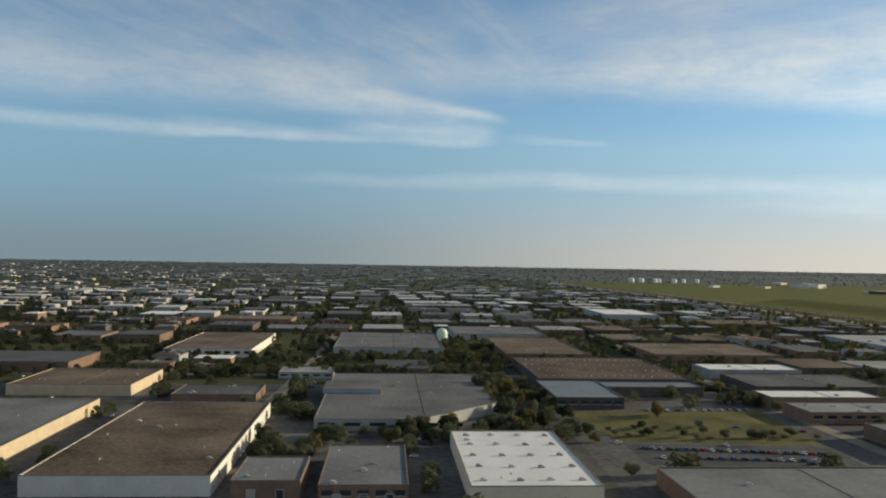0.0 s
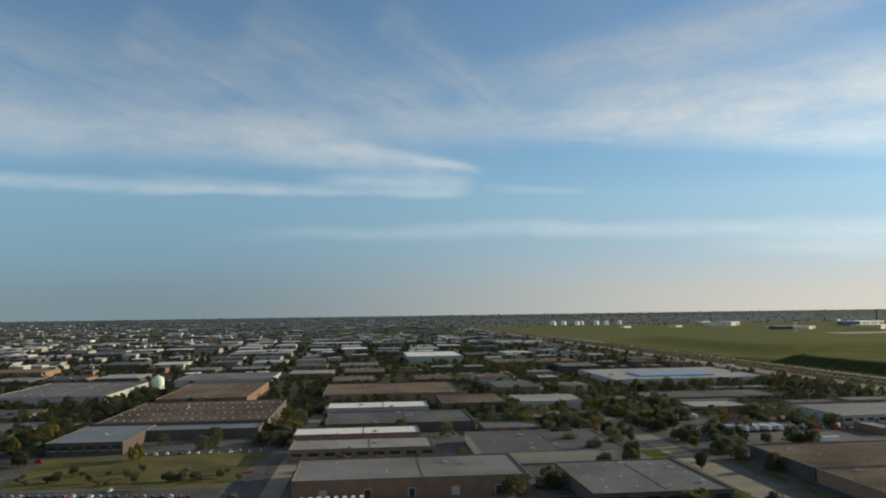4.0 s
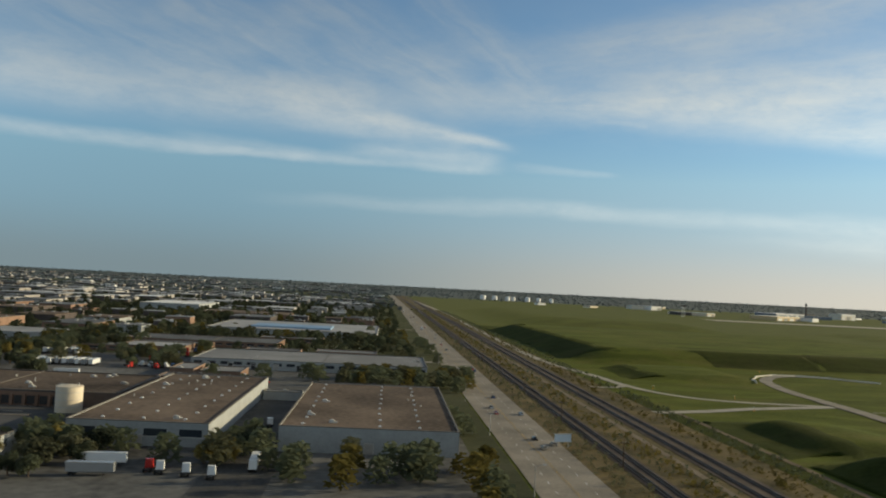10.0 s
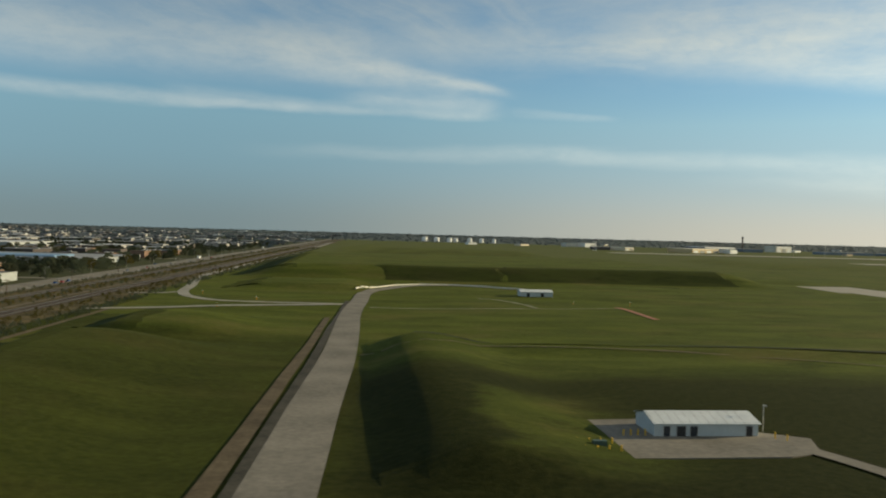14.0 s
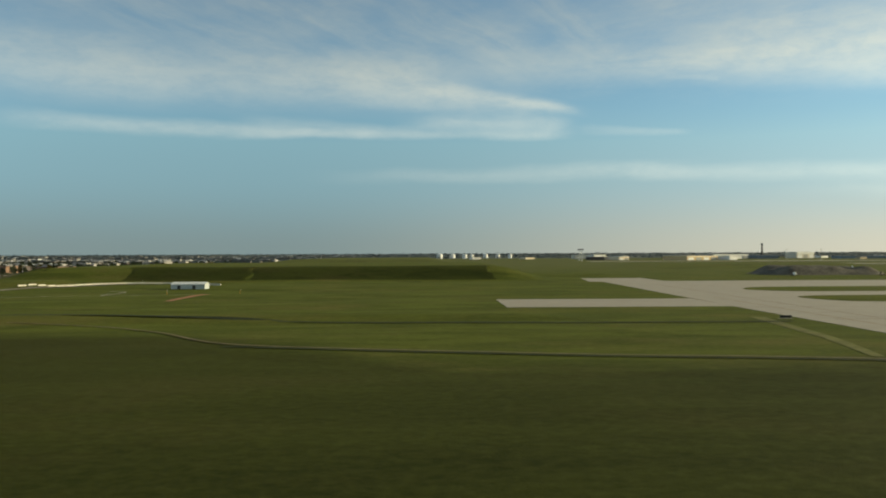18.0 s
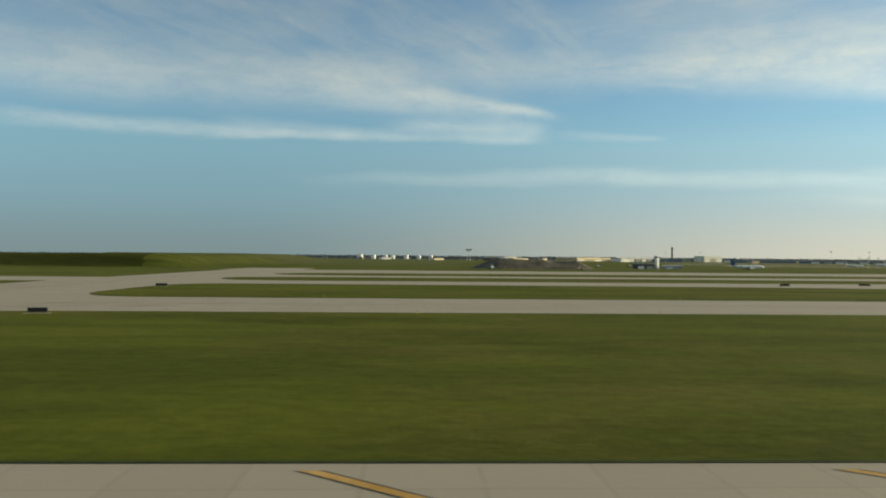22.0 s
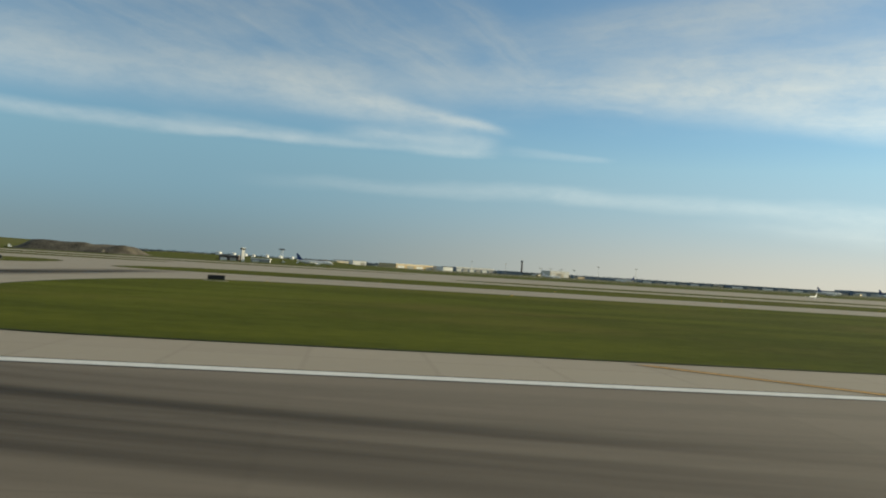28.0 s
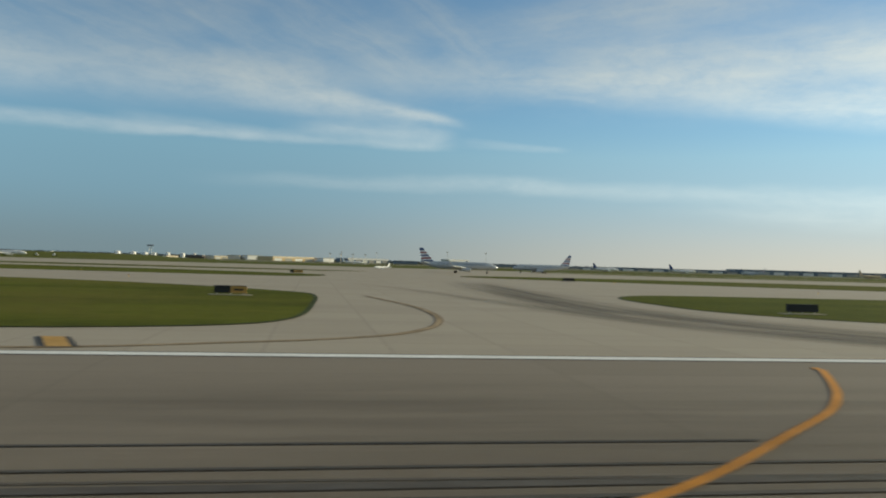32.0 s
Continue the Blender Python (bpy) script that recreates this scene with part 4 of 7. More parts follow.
warehouse(-60, -32, 275, 296, 3.0, BRICK, ROOF_GREY, "brick workshop with a grey roof", 5)
warehouse(-30, -8, 330, 348, 2.6, PALE, ROOF_LIGHT, "small hall with pale roof", 4, panes=5)
warehouse(-118, -76, 290, 330, 4.0, BEIGE, ROOF_BROWN, "beige hall with a brown roof", 6)
warehouse(-150, -80, 180, 262, 4.2, BEIGE, ROOF_GREY, "beige hall with a grey roof", 8)
warehouse(62, 118, 490, 545, 4.0, PALE, ROOF_GREY, "grey-roofed hall with pale walls", 8)
warehouse(150, 215, 384, 440, 4.0, BRICK, ROOF_BROWN, "wide brown-roofed brick hall", 8)
warehouse(152, 205, 288, 322, 3.4, DARKWALL, ROOF_GREY, "grey hall in the shade of trees", 8)

for row in ((299, 329, 333, 343), (286, 312, 312, 318), (334, 352, 226, 236), (343, 372, 384, 394), (372, 396, 320, 332), (345, 366, 318, 328), (276, 292, 350, 362), (228, 244, 300, 318), (206, 226, 276, 292)):
    warehouse(*row, 2.2, BRICK, ROOF_GREY, "low workshop with a grey felt roof among trucks", 2, panes=3, seam=False)

# round tank in the court, and the water tower
tank = thing("storage_tank", "round cream storage tank in the court", "tank", (327.5, 178, 0))
part("shell", Geo().lathe([(2.7, 0), (2.7, 5.2), (2.62, 5.35)], 28), mat("tank_cream", (0.62, 0.53, 0.40), 0.6, 0.12), tank, smooth=True)
part("roof", Geo().lathe([(2.75, 5.3), (2.75, 5.42), (0.3, 5.75), (0.05, 5.8)], 28), mat("tank_cream", (0.62, 0.53, 0.40)), tank)
part("hatch", Geo().tube((1.6, 0.5, 5.4), (1.6, 0.5, 6.0), 0.22, 0.22, 8), UNIT, tank)
for k in range(3):
    part("ring", Geo().lathe([(2.74, 1.2 + k * 1.5), (2.78, 1.24 + k * 1.5), (2.74, 1.3 + k * 1.5)], 28), TRIM, tank)
tower = thing("water_tower", "squat pale green water tower with a domed top", "water tower", (53, 488, 0))
part("shell", Geo().lathe([(3.4, 0), (3.4, 4.6), (3.1, 5.8), (2.2, 6.8), (1.0, 7.4), (0.2, 7.6)], 20), mat("tower_pale_green", (0.55, 0.66, 0.58), 0.5, 0.1), tower, smooth=True)
part("cap", Geo().tube((0, 0, 7.5), (0, 0, 8.1), 0.4, 0.3, 8), UNIT, tower)

# streets and yards
VERGE = grass_material("verge_grass", (0.050, 0.066, 0.010), (0.080, 0.100, 0.016), (0.10, 0.09, 0.03))
def street(name, pts, width, lift=0.05, material=None, label="worn grey street"):
    return structure(name, ribbon(pts, width, lift), material or ROAD, label)


flat_patch("city_ground", [(-900, -60), (410, -60), (520, 4000), (-4200, 4000), (-4200, -60)], 0.02, LAWN, "rough city ground between the halls")
flat_patch("yard", [(-150, 120), (408, 100), (412, 300), (-145, 320)], 0.035, mat("yard_asphalt", (0.064, 0.064, 0.064), 0.92, 0.5, 0.03, 0.5, tint=(0.118, 0.114, 0.106)), "worn asphalt yards")
street("street", [(246, 90), (249.5, 134), (256, 250), (262, 393), (272, 640), (290, 1100)], 7.5, label="concrete street with patched surface")
street("street", [(52, 90), (55, 165), (61, 245), (80, 500), (105, 900)], 5.5, 0.055, ASPHALT, "narrow dark street under trees")
street("street", [(-140, 345), (60, 338), (264, 325), (420, 318)], 6, 0.06, label="grey cross street")
street("street", [(-500, 560), (85, 548), (270, 540), (425, 533)], 7, 0.06, label="grey cross street")
street("street", [(136, 100), (140, 200), (147, 330), (160, 560)], 5, 0.065, label="grey service street")
street("street", [(-36, 150), (-30, 250), (-22, 340), (-10, 560)], 5, 0.07, label="grey service street")
for pts, z in (([(259, 163), (268.6, 163), (270.4, 228), (262.8, 228)], 0.06), ([(296, 143), (334, 141), (336, 182), (297, 183)], 0.06), ([(364.5, 110), (375, 110), (377, 204), (366, 204)], 0.06),
               ([(72, 190), (126, 186), (128, 207), (73, 212)], 0.06)):
    flat_patch("parking_lot", pts, z, ASPHALT, "dark asphalt lot")
flat_patch("field", [(72, 214), (128, 208), (136, 257), (95, 260), (92, 255), (70, 258)], 0.055, mat("field_growth", (0.070, 0.074, 0.026), 0.95, 0.4, 0.08, 1.0, bump=0.15, tint=(0.125, 0.108, 0.040)), "overgrown yellow-green field")
flat_patch("lawn", [(-33, 256), (-18, 254), (-16, 276), (-30, 278)], 0.06, LAWN, "small green lawn")
for k, y in enumerate((150, 168, 186, 204, 222, 300, 340)):
    flat_patch("verge", [(237.2 + y * 0.032, y), (241.8 + y * 0.037, y), (242.2 + y * 0.037, y + 14), (237.6 + y * 0.032, y + 14)], 0.07, VERGE, "mown street verge")
    flat_patch("verge", [(259 + y * 0.02, y), (261.5 + y * 0.02, y), (261.9 + y * 0.02, y + 12), (259.4 + y * 0.02, y + 12)], 0.07, VERGE, "mown street verge")

# trees of the quarter
clump(-8, 214, 18, 226, 16, (0, 1, 3, 4))
clump(18, 212, 46, 232, 22, (0, 1, 2), size=1.05)
clump(46, 215, 58, 330, 44, (0, 1, 2, 4), size=1.1)
clump(62, 170, 68, 330, 16, (0, 1, 3), size=0.9)
clump(-24, 192, -8, 216, 14, (0, 1, 2))
clump(66, 214, 132, 232, 26, (3, 5, 5), 1, 0.8)
clump(92, 246, 98, 256, 3, (4,), 2, 1.0)
clump(-100, 335, 60, 352, 30, (0, 1, 3))
clump(-40, 380, 60, 402, 30, (0, 1, 2))
clump(50, 380, 74, 470, 18, (0, 1, 2))
clump(276, 232, 288, 300, 16, (0, 1, 3))
clump(307, 258, 318, 300, 12, (0, 1, 3))
clump(268, 300, 300, 344, 26, (0, 1, 2))
clump(128, 250, 142, 330, 14, (1, 3))
clump(150, 222, 182, 233, 9, (1, 3))
clump(203, 143, 226, 164, 18, (0, 1, 4))
clump(226, 143, 247, 163, 20, (0, 1, 2, 3))
clump(222, 206, 252, 330, 50, (0, 1, 2, 4), size=1.05)
clump(262, 228, 272, 390, 40, (0, 1, 2, 4))
clump(266, 330, 300, 430, 26, (0, 1, 2), size=1.05)
clump(258, 136, 270, 148, 4, (1, 4))
clump(330, 122, 346, 143, 14, (0, 1, 3))
clump(363, 128, 374, 146, 6, (1, 3))
clump(384, 226, 424, 262, 40, (0, 1, 3), size=0.95)
clump(404, 104, 411, 205, 9, (1, 3, 3), size=0.85)
clump(378, 118, 404, 138, 9, (3, 5, 1))
clump(300, 390, 420, 428, 30, (0, 1, 3))
clump(296, 280, 334, 308, 14, (3, 5, 1))
clump(400, 310, 424, 430, 16, (0, 1, 3))
clump(220, 440, 420, 470, 10, (0, 1))
clump(250, 520, 420, 660, 80, (0, 1, 2), size=1.05)
PARKED = []
clump(-180, 120, -66, 180, 14)
clump(326, 139, 342, 148, 7, (0, 2, 4), 0, 1.3)
clump(374, 120, 382, 134, 5, (0, 2), 0, 1.2)
# more trees and parked vehicles wherever yards and lots leave room
OPEN = [(292, 338, 136, 186), (70, 136, 184, 260), (241, 264, 90, 400), (364, 378, 108, 206), (408, 470, 0, 999), (50, 66, 90, 215), (134, 147, 90, 260)]
wild = random.Random(77)
for k in range(520):
    px, py = wild.uniform(-150, 404), 128 + 210 * wild.random()
    if occupied(px - 1.6, py - 1.6, px + 1.6, py + 1.6, 0.6) or any(a < px < b and c < py < d for a, b, c, d in OPEN):
        continue
    if k % 3:
        for _ in range(wild.choice((1, 1, 2, 3))):
            tree(px + wild.uniform(-1.6, 1.6), py + wild.uniform(-1.6, 1.6), wild.choice((0, 1, 2, 3, 5)), wild.choice((0, 0, 1)), wild.uniform(0.75, 1.15))
    elif k % 2:
        PARKED.append((px, py, wild.choice((0, 90)), wild.choice((0, 0, 1, 2, 3, 5))))

for x0, x1, y in ((297, 319, 177.0), (299, 322, 172.5)):
    flat_patch("kerb_island", [(x0, y - 0.5), (x1, y - 1.3), (x1, y - 0.6), (x0, y + 0.3)], 0.16, ROAD, "pale concrete kerb island in the court")

# vehicles of the quarter
for k in range(22):
    car(77 + k * 2.1, 206 - k * 0.4, 90 + rng.uniform(-4, 4), rng.choice((0, 1, 2, 2, 3, 4, 5)))
for k in range(16):
    car(78 + k * 2.9, 196 - k * 0.4, 90, rng.choice((0, 1, 2, 4)))
for k in range(8):
    car(147.5 + k * 1.9, 185.6, 90, 0, True)
for k in range(12):
    car(98 + k * 3.1 + rng.uniform(-0.5, 0.5), 258.5, 90, rng.choice((0, 1, 2, 5)))
for k in range(10):
    car(203.5 + rng.uniform(-0.6, 0.6), 192 + k * 3.0, 0, rng.choice((0, 1, 2, 3)))
for k in range(7):
    car(299 + k * 2.6, 174.6 - k * 0.1, 90 + rng.uniform(-3, 3), rng.choice((0, 1, 2)))
for k in range(9):
    trailer(289 + k * 2.1, 264 + rng.uniform(-0.6, 0.6), 90 + rng.uniform(-2, 2), k % 2)
for k in range(8):
    tractor(291 + k * 2.2, 324 + rng.uniform(-0.5, 0.5), 90 + rng.uniform(-4, 4), (0, 0, 1, 0, 2, 0, 1, 0)[k])
for k in range(12):
    tractor(318 + (k % 4) * 2.8 + rng.uniform(-0.4, 0.4), 284 + (k // 4) * 17 + rng.uniform(-1, 1), 90 + rng.uniform(-8, 8), (3, 0, 3, 0, 0, 3, 1, 3, 0, 0, 3, 4)[k])
for k in range(7):
    tractor(316 + k * 2.3, 262 + rng.uniform(-4, 4), rng.uniform(0, 360), (0, 3, 0, 1, 3, 0, 4)[k])
trailer(307, 236, 2, 0)
for k in range(5):
    trailer(280 + k * 2.6, 296 + rng.uniform(-2, 2), 90, k % 2)
trailer(349, 131, 2, 0)
trailer(349, 124.5, 2, 1)
trailer(372, 131.5, 92, 0)
for px, py, size in ((333.5, 140.0, 1.25), (336.6, 138.2, 1.4), (341.2, 138.6, 1.1), (346.0, 141.6, 1.3), (349.6, 139.8, 1.2), (366.8, 146.0, 1.35), (369.6, 149.5, 1.2), (371.4, 142.4, 1.3), (368.2, 139.6, 1.1)):
    tree(px, py, rng.choice((0, 1, 2, 3)), 0, size)
tractor(356.5, 128, 90, 3)
for px in (358.4, 362.5, 366.5):
    tractor(px, 127 + rng.uniform(-3, 1), 92, 0)
tractor(370.5, 168, 90, 0)
for k in range(12):
    car(342 + (k % 6) * 4 + rng.uniform(-1, 1), 236 + (k // 6) * 8 + rng.uniform(-1, 1), rng.choice((0, 90)), rng.choice((0, 0, 1, 3)), k % 3 == 0)
for k in range(40):
    px, py = rng.uniform(-140, 400), rng.uniform(150, 560)
    if not occupied(px - 2, py - 2, px + 2, py + 2, 0.5):
        car(px, py, rng.choice((0, 90)), rng.choice((0, 1, 2, 3, 4, 5)))

for place in PARKED:
    car(*place)

# further halls, block by block, out towards the skyline
WALLS, ROOFS = (BRICK, DARKWALL, PALE, DARKWALL, BRICK), (ROOF_GREY, ROOF_GREY, ROOF_BROWN, ROOF_LIGHT, ROOF_DARK, ROOF_DARK, ROOF_BROWN, ROOF_GREY, ROOF_BROWN, ROOF_WHITE)
NAMES = {ROOF_GREY.name: "grey", ROOF_BROWN.name: "brown", ROOF_LIGHT.name: "pale", ROOF_DARK.name: "dark", ROOF_WHITE.name: "white"}


far = Geo()
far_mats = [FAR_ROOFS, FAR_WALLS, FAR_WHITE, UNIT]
BUILT = []


def hall(x0, x1, y0, y1, h, walls, roof):
    w, d = (x1 - x0) / 2, (y1 - y0) / 2
    TAKEN.append((x0, y0, x1, y1))
    if y0 > 640 or len(BUILT) > 220 or x0 < -330:
        far.box(x0, y0, -0.2, x1, y1, h, 1)
        far.box(x0 - 0.15, y0 - 0.15, h, x1 + 0.15, y1 + 0.15, h + 0.25, 2 if roof is ROOF_WHITE else 0)
        for _ in range(rng.randint(0, 4)):
            ux, uy = rng.uniform(x0 + 1, x1 - 1), rng.uniform(y0 + 1, y1 - 1)
            far.box(ux - 0.8, uy - 0.5, h + 0.2, ux + 0.8, uy + 0.5, h + 0.9, 3)
        return
    t = thing("warehouse", f"low hall with {NAMES[roof.name]} roof among trees", "warehouse", ((x0 + x1) / 2, (y0 + y1) / 2, 0), TILT, "industrial halls")
    BUILT.append(t)
    part("wall", Geo().box(-w, -d, -0.2, w, d, h), walls, t)
    part("roof", Geo().box(-w - 0.15, -d - 0.15, h, w + 0.15, d + 0.15, h + 0.25, 0, 0.1), roof, t)
    for _ in range(rng.randint(0, 5)):
        ux, uy = rng.uniform(-w + 1, w - 1), rng.uniform(-d + 1, d - 1)
        part("roof_unit", Geo().box(ux - 0.8, uy - 0.5, h + 0.2, ux + 0.8, uy + 0.5, h + 0.9, 0, 0.06), UNIT, t)


count = 0
for by in range(340, 1150, 62):
    for bx in range(-620, 430, 74):
        x, y = bx + rng.uniform(-6, 6), by + rng.uniform(-5, 5)
        split_block = rng.random()
        spots = [(x + 2, x + 66, y + 2, y + 44)] if split_block < 0.25 else [(x + 2, x + 32, y + 2, y + 40), (x + 36, x + 66, y + 2, y + 40)] if split_block < 0.7 else \
            [(x + 2 + 22 * k, x + 20 + 22 * k, y + 4 + 24 * j, y + 22 + 24 * j) for k in range(3) for j in range(2)]
        for x0, x1, y0, y1 in spots:
            a, b, c, d = x0 + rng.uniform(0, 5), x1 - rng.uniform(0, 6), y0 + rng.uniform(0, 4), y1 - rng.uniform(0, 8)
            if b < 405 + 0.027 * y - 6 and rng.random() < 0.74 and not occupied(a, c, b, d, 4.0):
                hall(a, b, c, d, rng.uniform(2.4, 4.6), rng.choice(WALLS), rng.choice(ROOFS))
                count += 1

# distant town: too many halls and trees to count
for _ in range(1150):
    y = 1120 + 2700 * rng.random() ** 1.35
    x = rng.uniform(-0.85 * y - 300, 400 + 0.02 * y)
    w, d, h = rng.uniform(6, 34), rng.uniform(6, 26), rng.choice((1.6, 2, 2.2, 2.5, 3, 3.5))
    z = height(x, y)
    r = rng.choice((0, 0, 0, 0, 0, 0, 0, 2))
    far.box(x - w / 2, y - d / 2, z - 1, x + w / 2, y + d / 2, z + h, 2 if r and rng.random() < 0.5 else 1)
    far.box(x - w / 2 - 0.2, y - d / 2 - 0.2, z + h, x + w / 2 + 0.2, y + d / 2 + 0.2, z + h + 0.3, r)
tagged(part("distant_town", far, far_mats), "distant low halls and houses out to the skyline", "town", kind="stuff")


def wood_clumps(name, spots, label, lo=3.0, hi=6.0, leaves=26, material=None, fine=1.0):
    """Many small trees in one mesh: each a cloud of leaf clumps over a stub of trunk."""
    g = Geo()
    for x, y in spots:
        z, tall = height(x, y), rng.uniform(lo, hi)
        wide = tall * rng.uniform(0.45, 0.7)
        for _ in range(leaves):
            a, q = rng.uniform(0, 6.283), rng.random() ** 0.5
            cz = z + tall * rng.uniform(0.12, 0.95)
            shrink = 1.0 - 0.55 * ((cz - z) / tall) ** 2
            cx, cy, s = x + math.cos(a) * wide * q * shrink, y + math.sin(a) * wide * q * shrink, tall * rng.uniform(0.12, 0.22) * fine
            ta, tb = rng.uniform(-0.7, 0.7), rng.uniform(-0.7, 0.7)
            if material is FARLEAF:
                g.face([(cx - s * 1.2, cy, cz - s * 0.6), (cx + s * 1.2, cy + s * 0.2 * ta, cz - s * 0.6), (cx + s * 0.7, cy + s * 0.5, cz + s * 0.5), (cx - s * 0.6, cy + s * 0.5, cz + s * 0.6)])
                continue
            g.face([(cx - s, cy - s * 0.3 * tb, cz - s * ta), (cx + s * tb * 0.4, cy - s * 0.5, cz + s * 0.8), (cx + s, cy + s * 0.3 * tb, cz + s * ta), (cx - s * tb * 0.3, cy + s * 0.6, cz - s * 0.5)])
        g.tube((x, y, z - 0.3), (x, y, z + tall * 0.5), tall * 0.04, tall * 0.02, 4, caps=False)
    return tagged(part(name, g, material or LEAF[0]), label, "trees", kind="stuff")


def spots_in(n, x_of, y0, y1, power=1.0):
    out = []
    while len(out) < n:
        y = y0 + (y1 - y0) * rng.random() ** power
        x = x_of(y)
        if not occupied(x - 1, y - 1, x + 1, y + 1, 0.5):
            out.append((x, y))
    return out


for tone, places in enumerate(SPARE):
    wood_clumps("street_trees", places, f"{WORDS[tone]} trees between halls and streets", 3.2, 5.4, 130, LEAF[tone], 0.6)
wood_clumps("street_trees", spots_in(2600, lambda y: rng.uniform(-0.9 * y - 150, 402 + 0.025 * y), 330, 1000, 1.3), "green street trees between the halls", 2.6, 5.0, 34)
wood_clumps("street_trees", spots_in(1500, lambda y: rng.uniform(-0.9 * y - 150, 402 + 0.025 * y), 330, 1100, 1.3), "olive street trees between the halls", 2.6, 4.8, 34, LEAF[1])
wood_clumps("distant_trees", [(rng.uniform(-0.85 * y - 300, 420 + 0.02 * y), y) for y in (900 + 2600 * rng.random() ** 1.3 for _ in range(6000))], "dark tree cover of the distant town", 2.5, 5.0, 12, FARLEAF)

# ---- road and railway between town and airfield ----
def leaning(x, y0, y1, lean=0.026):
    return [(x + lean * y, y) for y in steps(y0, y1, 60)]


structure("main_road", ribbon(leaning(418.6, -60, 2600), 12.5, 0.07), ROAD, "wide pale concrete road with traffic")
structure("road_line", ribbon(leaning(418.45, -60, 900), 0.07, 0.10, ribbon(leaning(418.75, -60, 900), 0.07, 0.10)), mat("road_line_worn", (0.42, 0.29, 0.10), 0.85, 0.3, 0.5, 3.0), "yellow centre lines")
for off in (-3.1, 3.1):
    dash = Geo()
    for k in range(160):
        ribbon([(418.6 + off + 0.026 * (k * 6.0), k * 6.0), (418.6 + off + 0.026 * (k * 6 + 1.8), k * 6 + 1.8)], 0.09, 0.10, dash)
    structure("lane_line", dash, LINE_WHITE, "dashed white lane lines")
structure("verge", ribbon(leaning(428.5, -60, 2300), 8.5, 0.05), SCRUB, "dry weedy verge between road and rails")
for x, wide, n in ((434.0, 5.0, 2), (450.0, 6.4, 2)):
    structure("track_bed", ribbon(leaning(x, -60, 2300), wide, 0.14), BALLAST, "dark brown rail ballast")
    rails = []
    for k in range(n):
        cx = x - wide / 4 + k * wide / 2
        track = thing("railway_track", "worn steel railway track on dark ballast", "railway track", (0, 0, 0), 0, "tracks")
        for side in (-0.36, 0.36):
            g = Geo()
            pts = leaning(cx + side, -60, 1400)
            for a, b in zip(pts, pts[1:]):
                g.face([(a[0] - 0.05, a[1], 0.30), (a[0] + 0.05, a[1], 0.30), (b[0] + 0.05, b[1], 0.30), (b[0] - 0.05, b[1], 0.30)])
                g.face([(a[0] - 0.05, a[1], 0.14), (a[0] - 0.05, a[1], 0.30), (b[0] - 0.05, b[1], 0.30), (b[0] - 0.05, b[1], 0.14)])
                g.face([(a[0] + 0.05, a[1], 0.30), (a[0] + 0.05, a[1], 0.14), (b[0] + 0.05, b[1], 0.14), (b[0] + 0.05, b[1], 0.30)])
            part("rail", g, STEEL, track)
        ties = Geo()
        for j in range(420):
            y = 60 + j * 0.9
            ties.box(cx + 0.026 * y - 0.65, y - 0.12, 0.1, cx + 0.026 * y + 0.65, y + 0.12, 0.2)
        tagged(part("tie", ties, TIE, track), kind="stuff")
structure("service_track", ribbon(leaning(444.2, -60, 1500), 1.4, 0.09), mat("track_gravel", (0.17, 0.135, 0.095), 0.95, 0.35, 0.2, 2.5), "brownish gravel service track between the rails")
structure("verge", ribbon(leaning(441.7, -60, 2300), 10.4, 0.055), SCRUB, "dry scrub between the rails")
structure("verge", ribbon(leaning(457.6, -60, 1500), 9, 0.06), SCRUB, "overgrown strip beside the rails")
structure("verge", ribbon(leaning(464.2, -60, 240), 4.6, 0.065), SHADE_AND_WEEDS, "dark green weeds along the perimeter ditch")
structure("service_track", ribbon(leaning(467.6, -60, 205), 1.5, 0.09), mat("bare_earth", (0.13, 0.098, 0.06), 0.95, 0.4, 0.2, 2.0), "bare brown earth track")
for low, high, n, words, leaf in ((425.0, 431.6, 900, "olive scrub and weeds along the road", LEAF[1]), (437.2, 443.4, 900, "yellowing scrub between the rails", LEAF[2]), (437.0, 446.0, 500, "green weeds between the rails", LEAF[0]),
                                  (454.4, 461.5, 900, "yellowing weeds beside the rails", LEAF[2]), (461.5, 467.0, 1000, "green scrub beside the rails", LEAF[0])):
    wood_clumps("scrub", [(rng.uniform(low, high) + 0.026 * y, y) for y in (60 + 900 * rng.random() ** 1.4 for _ in range(n))], words, 0.35, 1.15, 12, leaf, 1.2)


def street_lamp(x, y, turn):
    t = thing("street_lamp", "tall grey street lamp with a curved arm", "street lamp", (x, y, 0.05), turn, "street lamps")
    part("pole", Geo().tube((0, 0, 0), (0, 0, 4.6), 0.09, 0.05, 7), UNIT, t)
    part("arm", Geo().tube((0, 0, 4.5), (1.2, 0, 4.8), 0.045, 0.035, 6), UNIT, t)
    part("lamp_head", Geo().box(1.1, -0.13, 4.72, 1.65, 0.13, 4.86, 0, 0.03), TRIM, t)
    return t


def utility_pole(x, y):
    t = thing("utility_pole", "brown wooden utility pole beside the rails", "utility pole", (x, y, 0), 0, "utility poles")
    part("pole", Geo().tube((0, 0, -0.2), (0, 0, 5.2), 0.11, 0.07, 7), BARK, t)
    part("crossarm", Geo().box(-0.9, -0.06, 4.6, 0.9, 0.06, 4.75), BARK, t)
    for k in (-0.8, -0.3, 0.3, 0.8):
        part("insulator", Geo().tube((k, 0, 4.75), (k, 0, 4.95), 0.05, 0.03, 6), UNIT, t)
    return t


